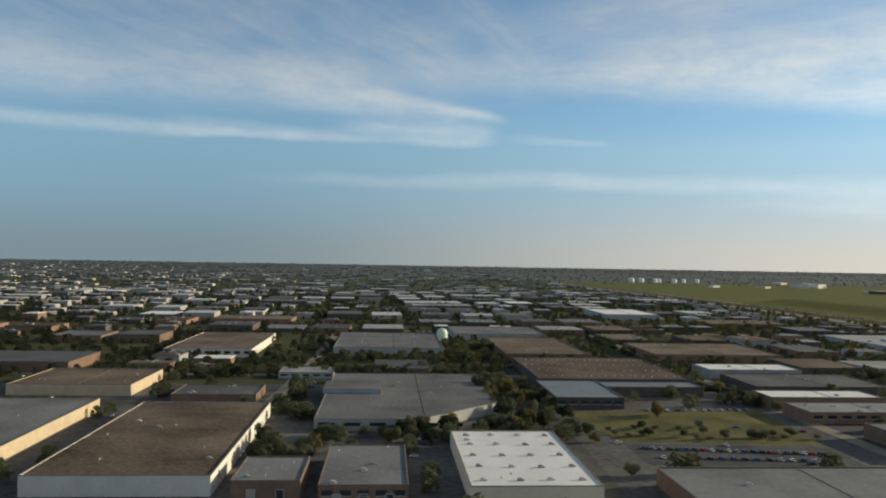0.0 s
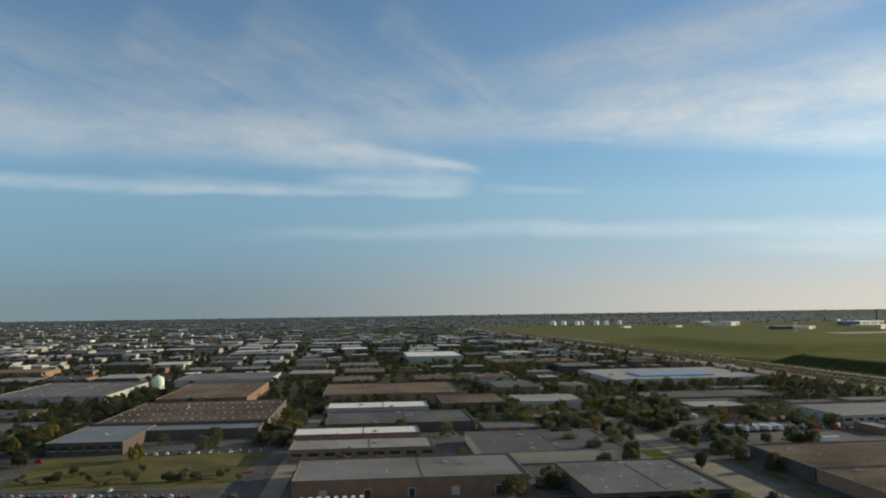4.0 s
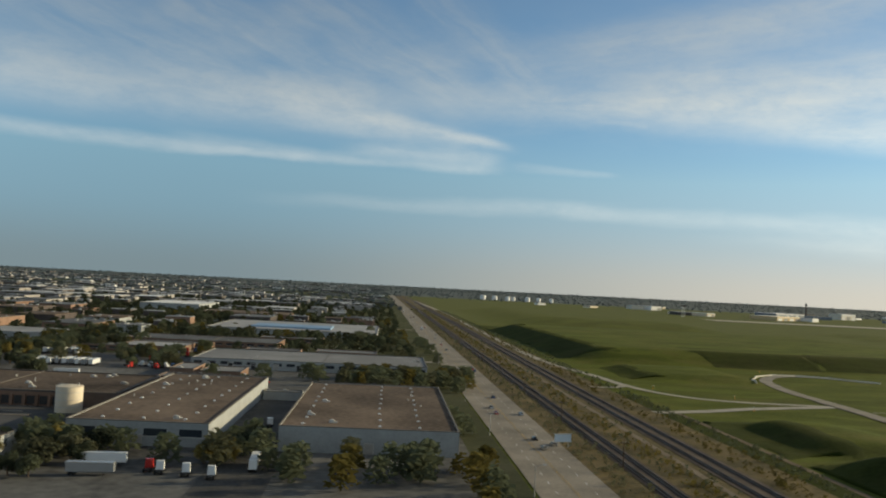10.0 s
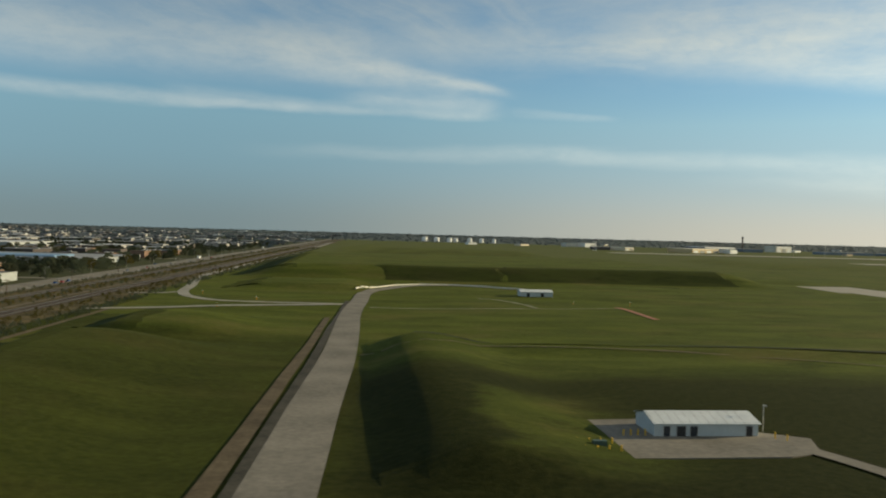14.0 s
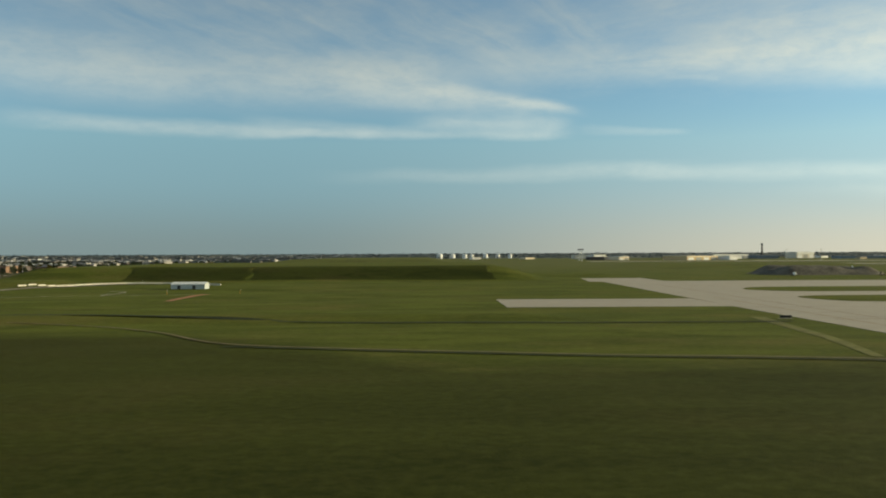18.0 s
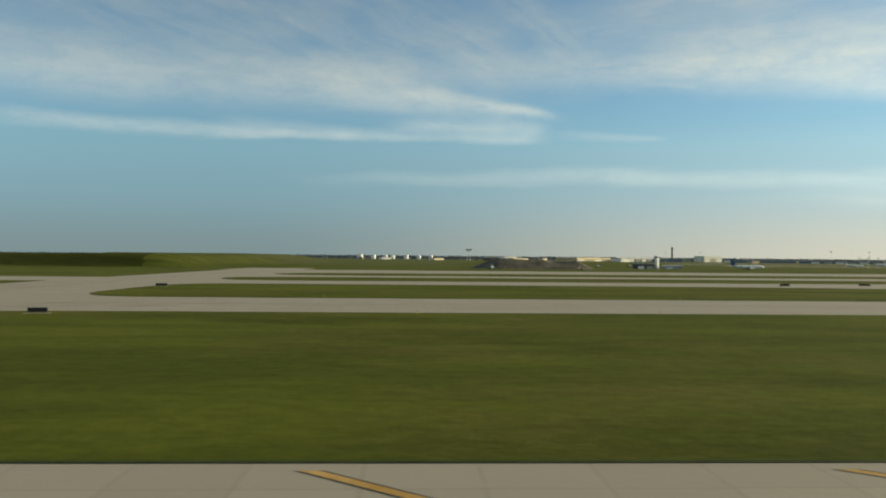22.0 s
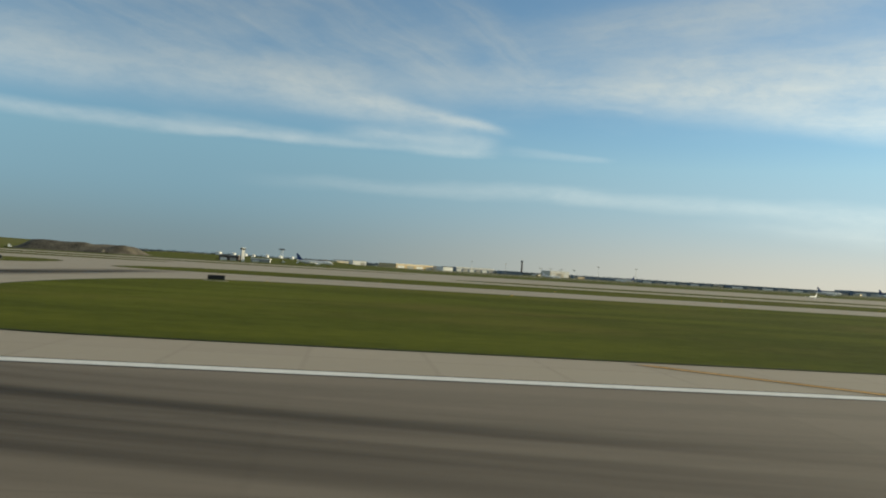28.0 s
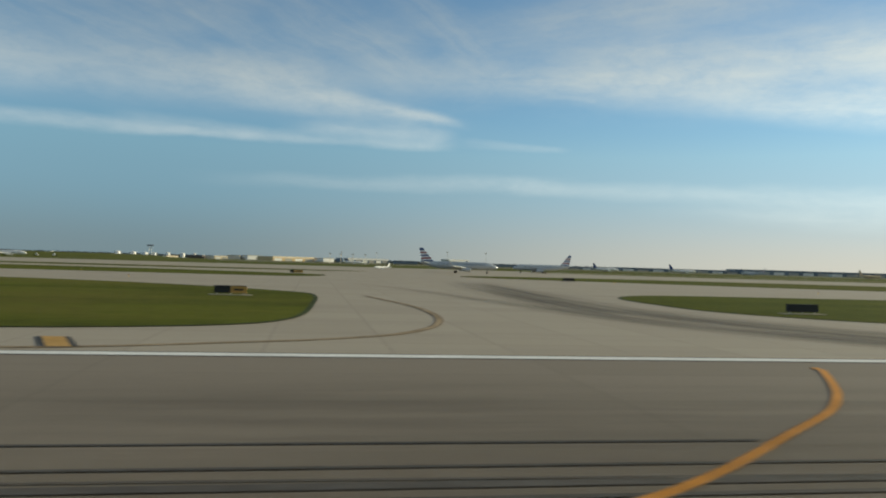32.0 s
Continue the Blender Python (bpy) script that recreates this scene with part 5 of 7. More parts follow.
for k in range(15):
    y = 70 + k * 48
    street_lamp(411.4 + 0.026 * y, y, 0)
    utility_pole(431.2 + 0.026 * (y + 20), y + 20)
for k in range(26):
    y = 120 + 620 * rng.random() ** 1.3
    lane = rng.choice((-4.4, -1.6, 1.6, 4.4))
    y += 260 if k % 9 == 8 else 0
    (trailer if k % 9 == 8 else car)(418.6 + 0.026 * y + lane, y, 90 if lane > 0 else 270, rng.choice((0, 1)) if k % 9 == 8 else rng.choice((0, 1, 2, 3, 4, 5)))
board = thing("billboard", "pale blue roadside billboard on posts", "billboard", (428.6, 156, 0), 10)
part("panel", Geo().box(-1.7, -0.12, 1.2, 1.7, 0.12, 2.6), HUTBLUE, board)
part("frame", Geo().box(-1.85, -0.16, 1.05, 1.85, 0.16, 1.2).box(-1.85, -0.16, 2.6, 1.85, 0.16, 2.72), TRIM, board)
for k in (-1.2, 1.2):
    part("post", Geo().tube((k, 0, 0), (k, 0, 1.3), 0.09, 0.09, 7), UNIT, board)

# perimeter roads of the airfield
def lane(name, pts, width, label, material=None, lift=0.10):
    return structure(name, ribbon(rounded(pts, False, 6), width, lift, cut=3.0), material or GRAVEL, label)


lane("perimeter_road", [(490, 1500), (484, 909), (471, 480), (468.5, 354), (476, 290), (478.5, 266), (485, 247), (500, 234), (531, 229)], (4.6, 3.4), "pale gravel perimeter road")
lane("perimeter_road", [(466.5, 206), (485, 212), (508, 221), (531, 229)], 4.0, "pale gravel link road", lift=0.12)
lane("service_track", [(464, 257), (472, 258), (478, 264)], 3.0, "pale gravel turn", lift=0.13)
lane("perimeter_road", [(524, -40), (528.4, 62), (529.6, 95), (531.2, 128), (532.2, 165), (532.9, 205), (535.2, 240), (537.6, 272), (547, 300), (562, 316), (580, 318), (596, 306)], (7.4, 4.2), "wide pale gravel airfield road", ROAD, 0.15)
lane("drain_edge", [(520.6, -40), (524.9, 62), (525.6, 84.5), (527.0, 118), (528.4, 160), (529.6, 191), (531.6, 240)], (1.9, 1.2), "dark damp drain along the road", mat("damp_drain", (0.075, 0.066, 0.050), 0.95, 0.4, 0.2, 2.0), 0.13)
lane("service_track", [(574, 262), (580, 258), (583.6, 245), (585.8, 225)], 0.9, "thin pale path", lift=0.12)
lane("service_track", [(538, 221), (560, 220.4), (585, 223), (612, 229)], 0.8, "thin pale path in the grass", lift=0.13)
lane("earth_strip", [(518.0, -40), (522.6, 62), (523.4, 84.5), (524.6, 118), (526.4, 160), (527.4, 195)], (2.6, 1.4), "bare brown earth beside the road", mat("bare_earth", (0.15, 0.098, 0.058), 0.95, 0.4, 0.2, 2.0), 0.11)
lane("service_track", [(535, 136), (562, 143), (600, 139), (622, 131), (637, 120.5), (652, 102.6), (675, 97), (694, 93.8), (725, 86), (742, 82)], 0.6, "thin earth path across the grass", mat("path_earth", (0.16, 0.125, 0.075), 0.95, 0.35, 0.3, 2.5), 0.12)
# no hollow here: the ditch's shade is the strip's dark colour
lane("ditch", [(545, 150), (600, 146), (637, 141.3), (662, 135.6), (690, 133.6), (738, 133)], 1.6, "dark damp ditch in the grass", mat("dark_ground", (0.04, 0.045, 0.02), 0.95, 0.4, 0.2, 2.0), 0.10)
lane("dry_strip", [(736, 143), (733, 121), (731, 106), (727, 88)], (2.6, 1.4), "strip of dry pale grass", mat("dry_grass_strip", (0.135, 0.130, 0.036), 0.95, 0.35, 0.3, 2.5), 0.04)
# again a flat strip with a ditch's shade as its colour
lane("ditch", [(652, 100), (675, 95.6), (694, 92.4), (725, 84.6), (741, 80.6)], 0.8, "dark damp ditch beside a path", mat("dark_ground", (0.04, 0.045, 0.02)), 0.11)
lane("service_track", [(612.7, 235), (612.2, 201)], 2.0, "reddish gravel strip", mat("red_gravel", (0.36, 0.17, 0.11), 0.95, 0.25), 0.12)
for k, (x, y) in enumerate(((534.6, 283.5), (541, 299), (549.3, 311), (560, 318.5), (572.6, 321.5), (584, 317.5), (594, 308.5))):
    for j in range(4):
        nx, ny = ((541, 299), (549.3, 311), (560, 318.5), (572.6, 321.5), (584, 317.5), (594, 308.5), (598, 305))[k]
        px, py = x + (nx - x) * j / 4, y + (ny - y) * j / 4
        b = tagged(part("traffic_barrier", Geo().box(-1.7, -0.3, 0, 1.7, 0.3, 0.14, 0, 0.02).box(-1.7, -0.2, 0.14, 1.7, 0.2, 0.5, 0, 0.08), mat("barrier_concrete", (0.58, 0.54, 0.46), 0.85, 0.2)), "pale concrete traffic barrier along the curve", "barrier", "barriers")
        b.matrix_basis = pose(px, py, height(px, py) + 0.1, 0, 0, math.degrees(math.atan2(ny - y, nx - x)))


def long_shed(name, label, x0, x1, y0, y1, eave, ridge, doors):
    cx, cy, w, d = (x0 + x1) / 2, (y0 + y1) / 2, (x1 - x0) / 2, (y1 - y0) / 2
    t = thing(name, label, "shed", (cx, cy, height(cx, cy) + 0.05))
    wall = Geo().box(-w, -d, 0, w, d, eave)
    wall.face([(-w, -d, eave), (-w, 0, ridge), (-w, d, eave)]).face([(w, d, eave), (w, 0, ridge), (w, -d, eave)])
    part("wall", wall, SHEDWALL, t)
    roof = Geo()
    for s in (-1, 1):
        a, b = [(-w - 0.2, s * (d + 0.3), eave - 0.08), (w + 0.2, s * (d + 0.3), eave - 0.08)], [(w + 0.2, 0, ridge + 0.06), (-w - 0.2, 0, ridge + 0.06)]
        roof.face(a + b).face([(px, py, pz - 0.08) for px, py, pz in a + b])
        roof.face([a[0], a[1], (a[1][0], a[1][1], a[1][2] - 0.08), (a[0][0], a[0][1], a[0][2] - 0.08)])
    part("roof", roof, WHITE, t, "white sheet metal roof")
    for k in range(int(w * 2)):
        part("rib", Geo().face([(-w + k, -d - 0.31, eave - 0.06), (-w + k + 0.06, -d - 0.31, eave - 0.06), (-w + k + 0.06, 0, ridge + 0.09), (-w + k, 0, ridge + 0.09)]), TRIM, t)
    for k, (px, wide) in enumerate(doors):
        door = part("door", Geo().box(px - wide, -d - 0.05, 0.02, px + wide, -d + 0.01, eave * 0.72), DARK if k % 2 else GLASS, t)
        part("frame", Geo().box(px - wide - 0.06, -d - 0.08, 0.02, px - wide, -d, eave * 0.76).box(px + wide, -d - 0.08, 0.02, px + wide + 0.06, -d, eave * 0.76), TRIM, door)
    return t


flat_patch("shed_pad", [(555, 88), (568, 89), (583, 80), (581, 74.5), (577, 73), (557, 72.5), (555.2, 77.5)], 0.12, mat("pad_concrete", (0.235, 0.205, 0.165), 0.9, 0.3, 0.15, 1.5), "concrete pad round the shed")
lane("service_track", [(579.5, 77.5), (583, 68), (586, 55), (588, 36)], 2.2, "pale drive to the shed", ROAD, 0.13)
long_shed("equipment_shed", "long grey sheet-metal shed with a white roof on a concrete pad", 566, 577.6, 81, 86.6, 1.55, 2.15, [(-4.4, 0.35), (-2.8, 0.5), (-1.4, 0.4), (4.8, 0.35)])
long_shed("equipment_shed", "distant pale shed with a white roof beside the airfield road", 590.5, 601.8, 271, 276.5, 1.7, 2.3, [(-3, 0.5), (2, 0.5)])
gen = thing("generator_box", "dark green generator box between yellow posts", "generator", (558.6, 76.2, 0.12))
part("body", Geo().box(-0.7, -0.4, 0.05, 0.7, 0.4, 0.8, 0, 0.04), mat("generator_green", (0.05, 0.08, 0.06), 0.6), gen)
part("plinth", Geo().box(-0.85, -0.55, 0, 0.85, 0.55, 0.06), CONCRETE, gen)
for k in range(14):
    px, py = ((556.8 + (k % 4) * 1.2, 74.9 + 2.9 * (k // 4)) if k < 8 else (562.8 + (k - 8) * 0.8, 81.4)) if k < 12 else (579.0 + (k - 12) * 0.8, 80.0 - (k - 12))
    post = tagged(part("bollard", Geo().tube((0, 0, 0), (0, 0, 0.62), 0.08, 0.08, 8).tube((0, 0, 0.62), (0, 0, 0.7), 0.08, 0.03, 8), YELLOW), "yellow steel bollard on the concrete pad", "bollard", "bollards")
    post.location = (px, py, 0.12)
flag = thing("lamp_post", "thin grey lamp post beside the shed", "lamp post", (579.2, 83, 0.1))
part("pole", Geo().tube((0, 0, 0), (0, 0, 2.9), 0.05, 0.04, 6), UNIT, flag)
part("lamp_head", Geo().box(-0.1, -0.1, 2.85, 0.35, 0.1, 2.97, 0, 0.02), TRIM, flag)
for x, y in ((486, 259), (505, 240), (498, 214), (560, 330), (600, 238), (620, 244)):
    m_post = thing("marker_post", "small orange and white marker post in the grass", "marker", (x, y, height(x, y)), 0, "marker posts")
    part("post", Geo().tube((0, 0, 0), (0, 0, 1.0), 0.06, 0.06, 6), ORANGE, m_post)
    part("cap", Geo().tube((0, 0, 1.0), (0, 0, 1.2), 0.09, 0.09, 6), WHITE, m_post)

# ---- runway, taxiways and grass islands ----
EDGE, GRASS_EDGE = 18.1, 23.3
def paint(z):
    """Paint lies in thin coats on the concrete, in the order of z."""
    return 0.040 + (z - 0.055) * 0.45


structure("taxiway_apron", Geo().prism([(737, GRASS_EDGE), (1560, GRASS_EDGE), (1560, 330), (747.4, 330), (742.6, 168), (742.4, 100), (741.7, 66), (740.8, 44), (739.8, 27)], -0.2, 0.040), CONCRETE, "pale jointed concrete taxiways")
structure("runway", Geo().box(600, -30, -0.2, 1600, GRASS_EDGE, 0.040), RUNWAY, "grey-brown concrete runway with rubber marks")
structure("runway_shoulder", Geo().box(600, EDGE + 0.38, -0.2, 1600, GRASS_EDGE, 0.044), CONCRETE, "pale concrete runway shoulder")
structure("taxiway", Geo().box(694, 172, -0.2, 743, 202, 0.034), CONCRETE, "short concrete stub taxiway")
structure("taxiway", Geo().prism([(742, 325), (774, 325), (776, 420), (752, 420)], -0.2, 0.034), CONCRETE, "concrete taxiway running north")


def island(pts, cuts=4, z=0.062, edged=True, growth=None):
    outline = rounded(pts, True, cuts)
    structure("grass_island", Geo().prism(outline, -0.2, z), growth or TURF, "mown grass island between the taxiways")
    if not edged:
        return
    rim = Geo()
    ribbon([(x, y) for x, y in outline + outline[:1]], 0.24, z + 0.004, rim, flat=True, cut=3.0)
    structure("grass_rim", rim, mat("grass_rim_dark", (0.035, 0.048, 0.014), 0.95, 0.4, 0.5, 4.0), "dark unmown grass rim")


island([(769.8, 32), (766.9, 39), (766.4, 57), (768.3, 71), (772.8, 77.6), (781, 80.6), (800, 81), (880, 81.5), (912, 81), (921.5, 77), (924.1, 70), (924.2, 53), (923.8, 30), (923.4, 23.6), (921, 23.35), (860, 23.35), (800, 23.6), (786, 24.6), (779.9, 25.4), (776, 27.0)])
island([(771.5, 122), (776, 111), (786, 108.6), (850, 108.5), (905, 108.5), (921, 110), (932, 116), (936, 128), (930, 142), (915, 155), (880, 160), (790, 161), (774, 156)])
island([(772, 200), (778, 187), (800, 184), (900, 186), (960, 192), (975, 204), (955, 214), (880, 216), (790, 214), (775, 210)])
island([(776, 250), (790, 236), (900, 238), (1000, 246), (1040, 262), (1000, 276), (880, 272), (790, 268)])
island([(952.6, 36), (952.9, 50), (953.4, 61), (954.4, 67), (957, 72), (961, 75), (967, 75.5), (971, 71.5), (972.6, 64), (972.8, 44), (972.4, 24.0), (970.5, 23.0), (963.6, 22.9), (958.9, 23.5), (956.0, 25.0), (954.0, 27.6), (952.9, 31.5)])
island([(955, 112), (962, 104), (972, 106), (975, 118), (972, 136), (964, 145), (956, 138)])
island([(1001, 72), (998.6, 60), (998.6, 47), (1000.5, 33), (1005, 25.5), (1012, 23.4), (1060, 23.35), (1120, 23.35), (1138, 24.0), (1144.5, 26.1), (1146.6, 30.3), (1147.2, 40), (1147.3, 48.5), (1146.2, 53.5), (1136.5, 63.4), (1122, 71), (1080, 84), (1020, 84), (1006, 80)])
island([(985, 118), (992, 110), (1040, 108.5), (1110, 107), (1140, 106), (1148, 112), (1147, 126), (1120, 140), (1040, 146), (994, 138)])
island([(1169.4, 56), (1168.0, 46), (1168.4, 39), (1172.9, 32.8), (1182, 28.4), (1205, 25), (1240, 23.4), (1300, 23.4), (1500, 23.4), (1500, 66), (1300, 66), (1200, 65), (1176, 63)])
island([(1173, 138), (1180, 128), (1196, 121), (1230, 105), (1300, 100), (1500, 100), (1500, 150), (1300, 156), (1210, 160), (1180, 150)])
island([(1040, 178), (1060, 168), (1120, 166), (1150, 172), (1158, 184), (1120, 190), (1060, 190)])
island([(1230, 300), (1260, 262), (1340, 250), (1500, 250), (1500, 300), (1340, 316)])
flat_patch("island_path", [(958.6, 40.7), (959.6, 39.2), (962.6, 41.6), (970.6, 52.2), (971.0, 50.4), (963.4, 38.6), (961.4, 36.4), (961.4, 29.7), (960.4, 25.9), (959.1, 25.6), (958.9, 28.2), (958.8, 34)], 0.070, CONCRETE, "bare concrete path across a grass island")
flat_patch("puddle", [(958.8, 46), (961.1, 51), (965.8, 50.4), (963.8, 47.6), (961.7, 43), (960.3, 42.4), (958.6, 42.6)], 0.068, mat("damp_soil_brown", (0.06, 0.05, 0.025), 0.9, 0.3), "damp bare patch in the grass", 4)

# runway paint
WORN = mat("taxi_line_faded", (0.27, 0.20, 0.12), 0.85, 0.35, 0.4, 3.0, tint=(0.34, 0.26, 0.16))
CHEVRON = mat("chevron_orange", (0.52, 0.29, 0.05), 0.75, 0.25, 0.5, 3.0, tint=(0.46, 0.28, 0.09))
def bar(geo, x0, x1, y0, y1, z, m=0):
    z = paint(z)
    return geo.face([(x0, y0, z), (x1, y0, z), (x1, y1, z), (x0, y1, z)], m)


structure("edge_line_border", bar(Geo(), 600, 1600, EDGE - 0.40, EDGE + 0.40, 0.066), LINE_BLACK, "dark border of the edge line")
structure("edge_line", bar(Geo(), 600, 1600, EDGE - 0.28, EDGE + 0.28, 0.070), LINE_WHITE, "white runway edge line")
for x0, x1 in ((884, 911), (964.2, 990), (1034, 1045), (1104.6, 1115.7)):
    for k, (y0, y1) in enumerate(((7.5, 8.6), (5.2, 6.4)) if x0 > 1100 else ((9.85, 10.85), (7.9, 9.15), (5.4, 7.0)) if x0 > 1000 else ((5.0, 11.15),) if x0 > 950 else ((5.0, 12.3),)):
        structure("touchdown_border", bar(Geo(), x0 - 0.3, x1 + 0.3, y0 - 0.2, y1 + 0.2, 0.072), LINE_BLACK, "dark border of a runway marking")
        structure("touchdown_marking", bar(Geo(), x0, x1, y0, y1, 0.074), LINE_WHITE, "broad white runway marking")
FADED = mat("faded_orange_paint", (0.40, 0.235, 0.095), 0.85, 0.4, 0.7, 5.0, tint=(0.36, 0.29, 0.20))
for k in range(40):
    x = 800.1 + 14.1 * k
    if 912 < x < 962 or 972 < x < 1012 or 1136 < x < 1180:
        continue
    x += 1.4 if x > 1075 else 0
    for inset, z, m in ((0.0, 0.078, LINE_BLACK), (0.14, 0.082, CHEVRON)) if x < 1030 else ((0.0, 0.078, TAR), (0.24, 0.082, FADED)):
        z = paint(z)
        structure("shoulder_chevron", Geo().face([(x + inset, 22.65, z), (x + 4.75 + inset, EDGE + 0.42, z), (x + 5.55 - inset, EDGE + 0.42, z), (x + 0.8 - inset, 22.65, z)]), m,
                  "faded orange diagonal shoulder stripe" if inset else "dark border of a shoulder stripe")
# land-and-hold-short ladder across the runway
structure("hold_line_border", bar(Geo(), 916.85, 918.15, 2, 21.4, 0.076), LINE_BLACK, "black ground of a hold line")
hold = Geo()
for x in (917.55, 917.85):
    bar(hold, x, x + 0.19, 2, 21.3, 0.080)
for k in range(20):
    for x in (916.95, 917.25):
        bar(hold, x, x + 0.19, 2.1 + k * 0.96, 2.1 + k * 0.96 + 0.5, 0.080)
structure("hold_line", hold, LINE_YELLOW, "yellow hold line of dashes and bars")


def taxi_line(pts, wide=0.36, border=1.0, smooth=6, worn=False, z=0.090, fade=None, bright=False):
    """A painted line with its dark border; a worn one has kept little of its yellow, and past fade metres none."""
    line = rounded(pts, False, smooth)
    structure("taxi_line_border", ribbon(line, border * 0.42, paint(z), flat=True, cut=2.0), TAR, "worn brown border of a taxi line")
    if fade:
        line = [p for p in line if p[1] < fade]
    structure("taxi_line", ribbon(line, wide * 0.52, paint(z + 0.004), flat=True, cut=2.0), WORN if worn else LINE_YELLOW if bright else CHEVRON, "worn taxiway centre line" if worn else "yellow taxiway centre line")


taxi_line([(745.2, 12), (745.8, 28.5), (746.4, 45.8), (747.3, 72.8), (748.6, 120), (750.9, 207)], 0.5, 0.95, worn=True)
taxi_line([(752.2, 18), (752.8, 28.5), (753.1, 38), (753.3, 45), (753.6, 51), (754.3, 73), (755.4, 110), (756.4, 157), (760, 300)], 0.34, 0.9, z=0.092, fade=40)
taxi_line([(757, 19.4), (754.6, 25.4), (753.5, 30), (753.05, 36), (753.1, 40)], 0.30, 0.75, z=0.098)
taxi_line([(754.4, 74), (755.2, 77.5), (758.3, 85.3), (762.2, 90.4), (780, 94)], 0.2, 0.5, z=0.100, worn=True)
taxi_line([(770, 24.5), (765.6, 29.4), (763.3, 32.4), (762.4, 34.5), (761.8, 40.5), (761.9, 54.9), (762.6, 69.0), (763.7, 77.4), (765.3, 81.0), (770.9, 85.7), (792, 91)], 0.26, 0.6, worn=True)
taxi_line([(776, 94.5), (850, 95), (930, 95.5), (1040, 95.5), (1130, 94)], 0.2, 0.6, worn=True)
taxi_line([(927.2, 18.75), (928.6, 18.9), (929.5, 20.0), (929.7, 21.4), (929.5, 24), (929.4, 31), (929.1, 48), (929.0, 68), (925, 80), (915, 90)], 0.3, 0.75, worn=True)
taxi_line([(938.1, 19.2), (938.1, 26.6), (938.4, 53.4), (939.9, 95), (941.4, 172)], 0.42, 1.2, worn=True)
taxi_line([(937.7, 2.0), (937.9, 9.0), (938.0, 13.9), (938.1, 19.1)], 0.44, 1.15, bright=True)
taxi_line([(962, 18.6), (957.5, 18.9), (956.4, 19.1), (954.4, 20.0), (952.4, 21.7), (951.0, 23.3), (948.8, 27.2), (947.9, 30.2), (947.5, 34.0), (947.6, 38.2), (948.1, 46.8), (948.4, 63.3), (950.9, 74.6), (957, 86), (964, 92)], 0.3, 0.8, worn=True)
taxi_line([(978.4, 30), (977.9, 42), (978, 64), (975, 80), (966, 92)], 0.28, 0.7, worn=True)
taxi_line([(1134, 18.8), (1140.6, 19.0), (1142.6, 19.5), (1146.4, 21.2), (1147.8, 22.0), (1149.6, 23.6), (1151.2, 26.8), (1152.1, 32.0), (1152.0, 39.2), (1150.4, 50)], 0.3, 0.75, worn=True)
taxi_line([(1140, 2.6), (1146, 5.0), (1149.8, 6.8), (1150.6, 7.3), (1151.7, 8.2), (1153.3, 9.7), (1155.0, 11.3), (1156.2, 12.8), (1157.1, 14.2), (1158.2, 16.1), (1158.3, 16.6)], 0.30, 0.46, bright=True)
marks = Geo()
for x0, x1, y, wide in ((742.6, 746.0, 39.8, 0.22), (743.5, 746.3, 53.7, 0.22), (761.7, 765.2, 40.1, 0.22), (762.0, 765.8, 54.7, 0.22), (762.8, 765.6, 34.6, 0.25), (743.8, 744.5, 30.4, 0.3),
                        (925.7, 929.3, 21.8, 0.18), (949, 951.8, 28.0, 0.14), (974.4, 977.6, 22.8, 0.2)):
    bar(marks, x0, x1, y - wide / 2, y + wide / 2, 0.096)
structure("taxi_marking", marks, CHEVRON, "faded yellow taxiway side bars")
structure("hold_bar", Geo().face([(952.4, 22.55, paint(0.096)), (952.45, 22.35, paint(0.096)), (954.6, 23.85, paint(0.096)), (954.55, 24.05, paint(0.096))]), CHEVRON, "thin faded yellow bar")
for x, y0, y1, lean in ((957.5, 18.75, 21.6, 1.05), (1141.5, 19.2, 21.5, -0.8)):
    structure("hold_bar_border", Geo().face([(x - 0.42, y0, paint(0.094)), (x + 0.42, y0, paint(0.094)), (x + 0.42 + lean, y1, paint(0.094)), (x - 0.42 + lean, y1, paint(0.094))]), LINE_BLACK, "dark border of a short bar")
    structure("hold_bar", Geo().face([(x - 0.27, y0, paint(0.098)), (x + 0.27, y0, paint(0.098)), (x + 0.27 + lean, y1, paint(0.098)), (x - 0.27 + lean, y1, paint(0.098))]), CHEVRON, "short wide orange bar")
spots = Geo()
for x, y in ((859.1, 19.3), (832.1, 19.7), (912.5, 19.8), (928, 20.8), (956.0, 20.4), (1082, 18.9), (1065, 19.2), (1048, 19.3), (927.5, 20.4)):
    spots.prism([(x + 0.28 * math.cos(a * 0.7854), y + 0.28 * math.sin(a * 0.7854)) for a in range(8)], 0.0, 0.060)
structure("light_spots", spots, CHEVRON, "round yellow runway light bases")
for x0, x1, y, worn in ((743.0, 765.1, 48.0, 0), (747.3, 762.7, 72.0, 1), (747, 755, 137, 1), (925.8, 951.3, 43.2, 1), (976, 998, 43, 1)):
    structure("hold_bar_border", bar(Geo(), x0, x1, y - 0.34, y + 0.34, 0.099), TAR, "dark ground of a hold bar")
    if worn:
        continue
    dashes = bar(Geo(), x0, x1, y + 0.06, y + 0.2, 0.103)
    k = x0
    while k < x1 - 0.7:
        bar(dashes, k, k + 0.55, y - 0.22, y - 0.06, 0.103)
        k += 1.0
    structure("hold_bar", dashes, CHEVRON, "yellow hold bar")


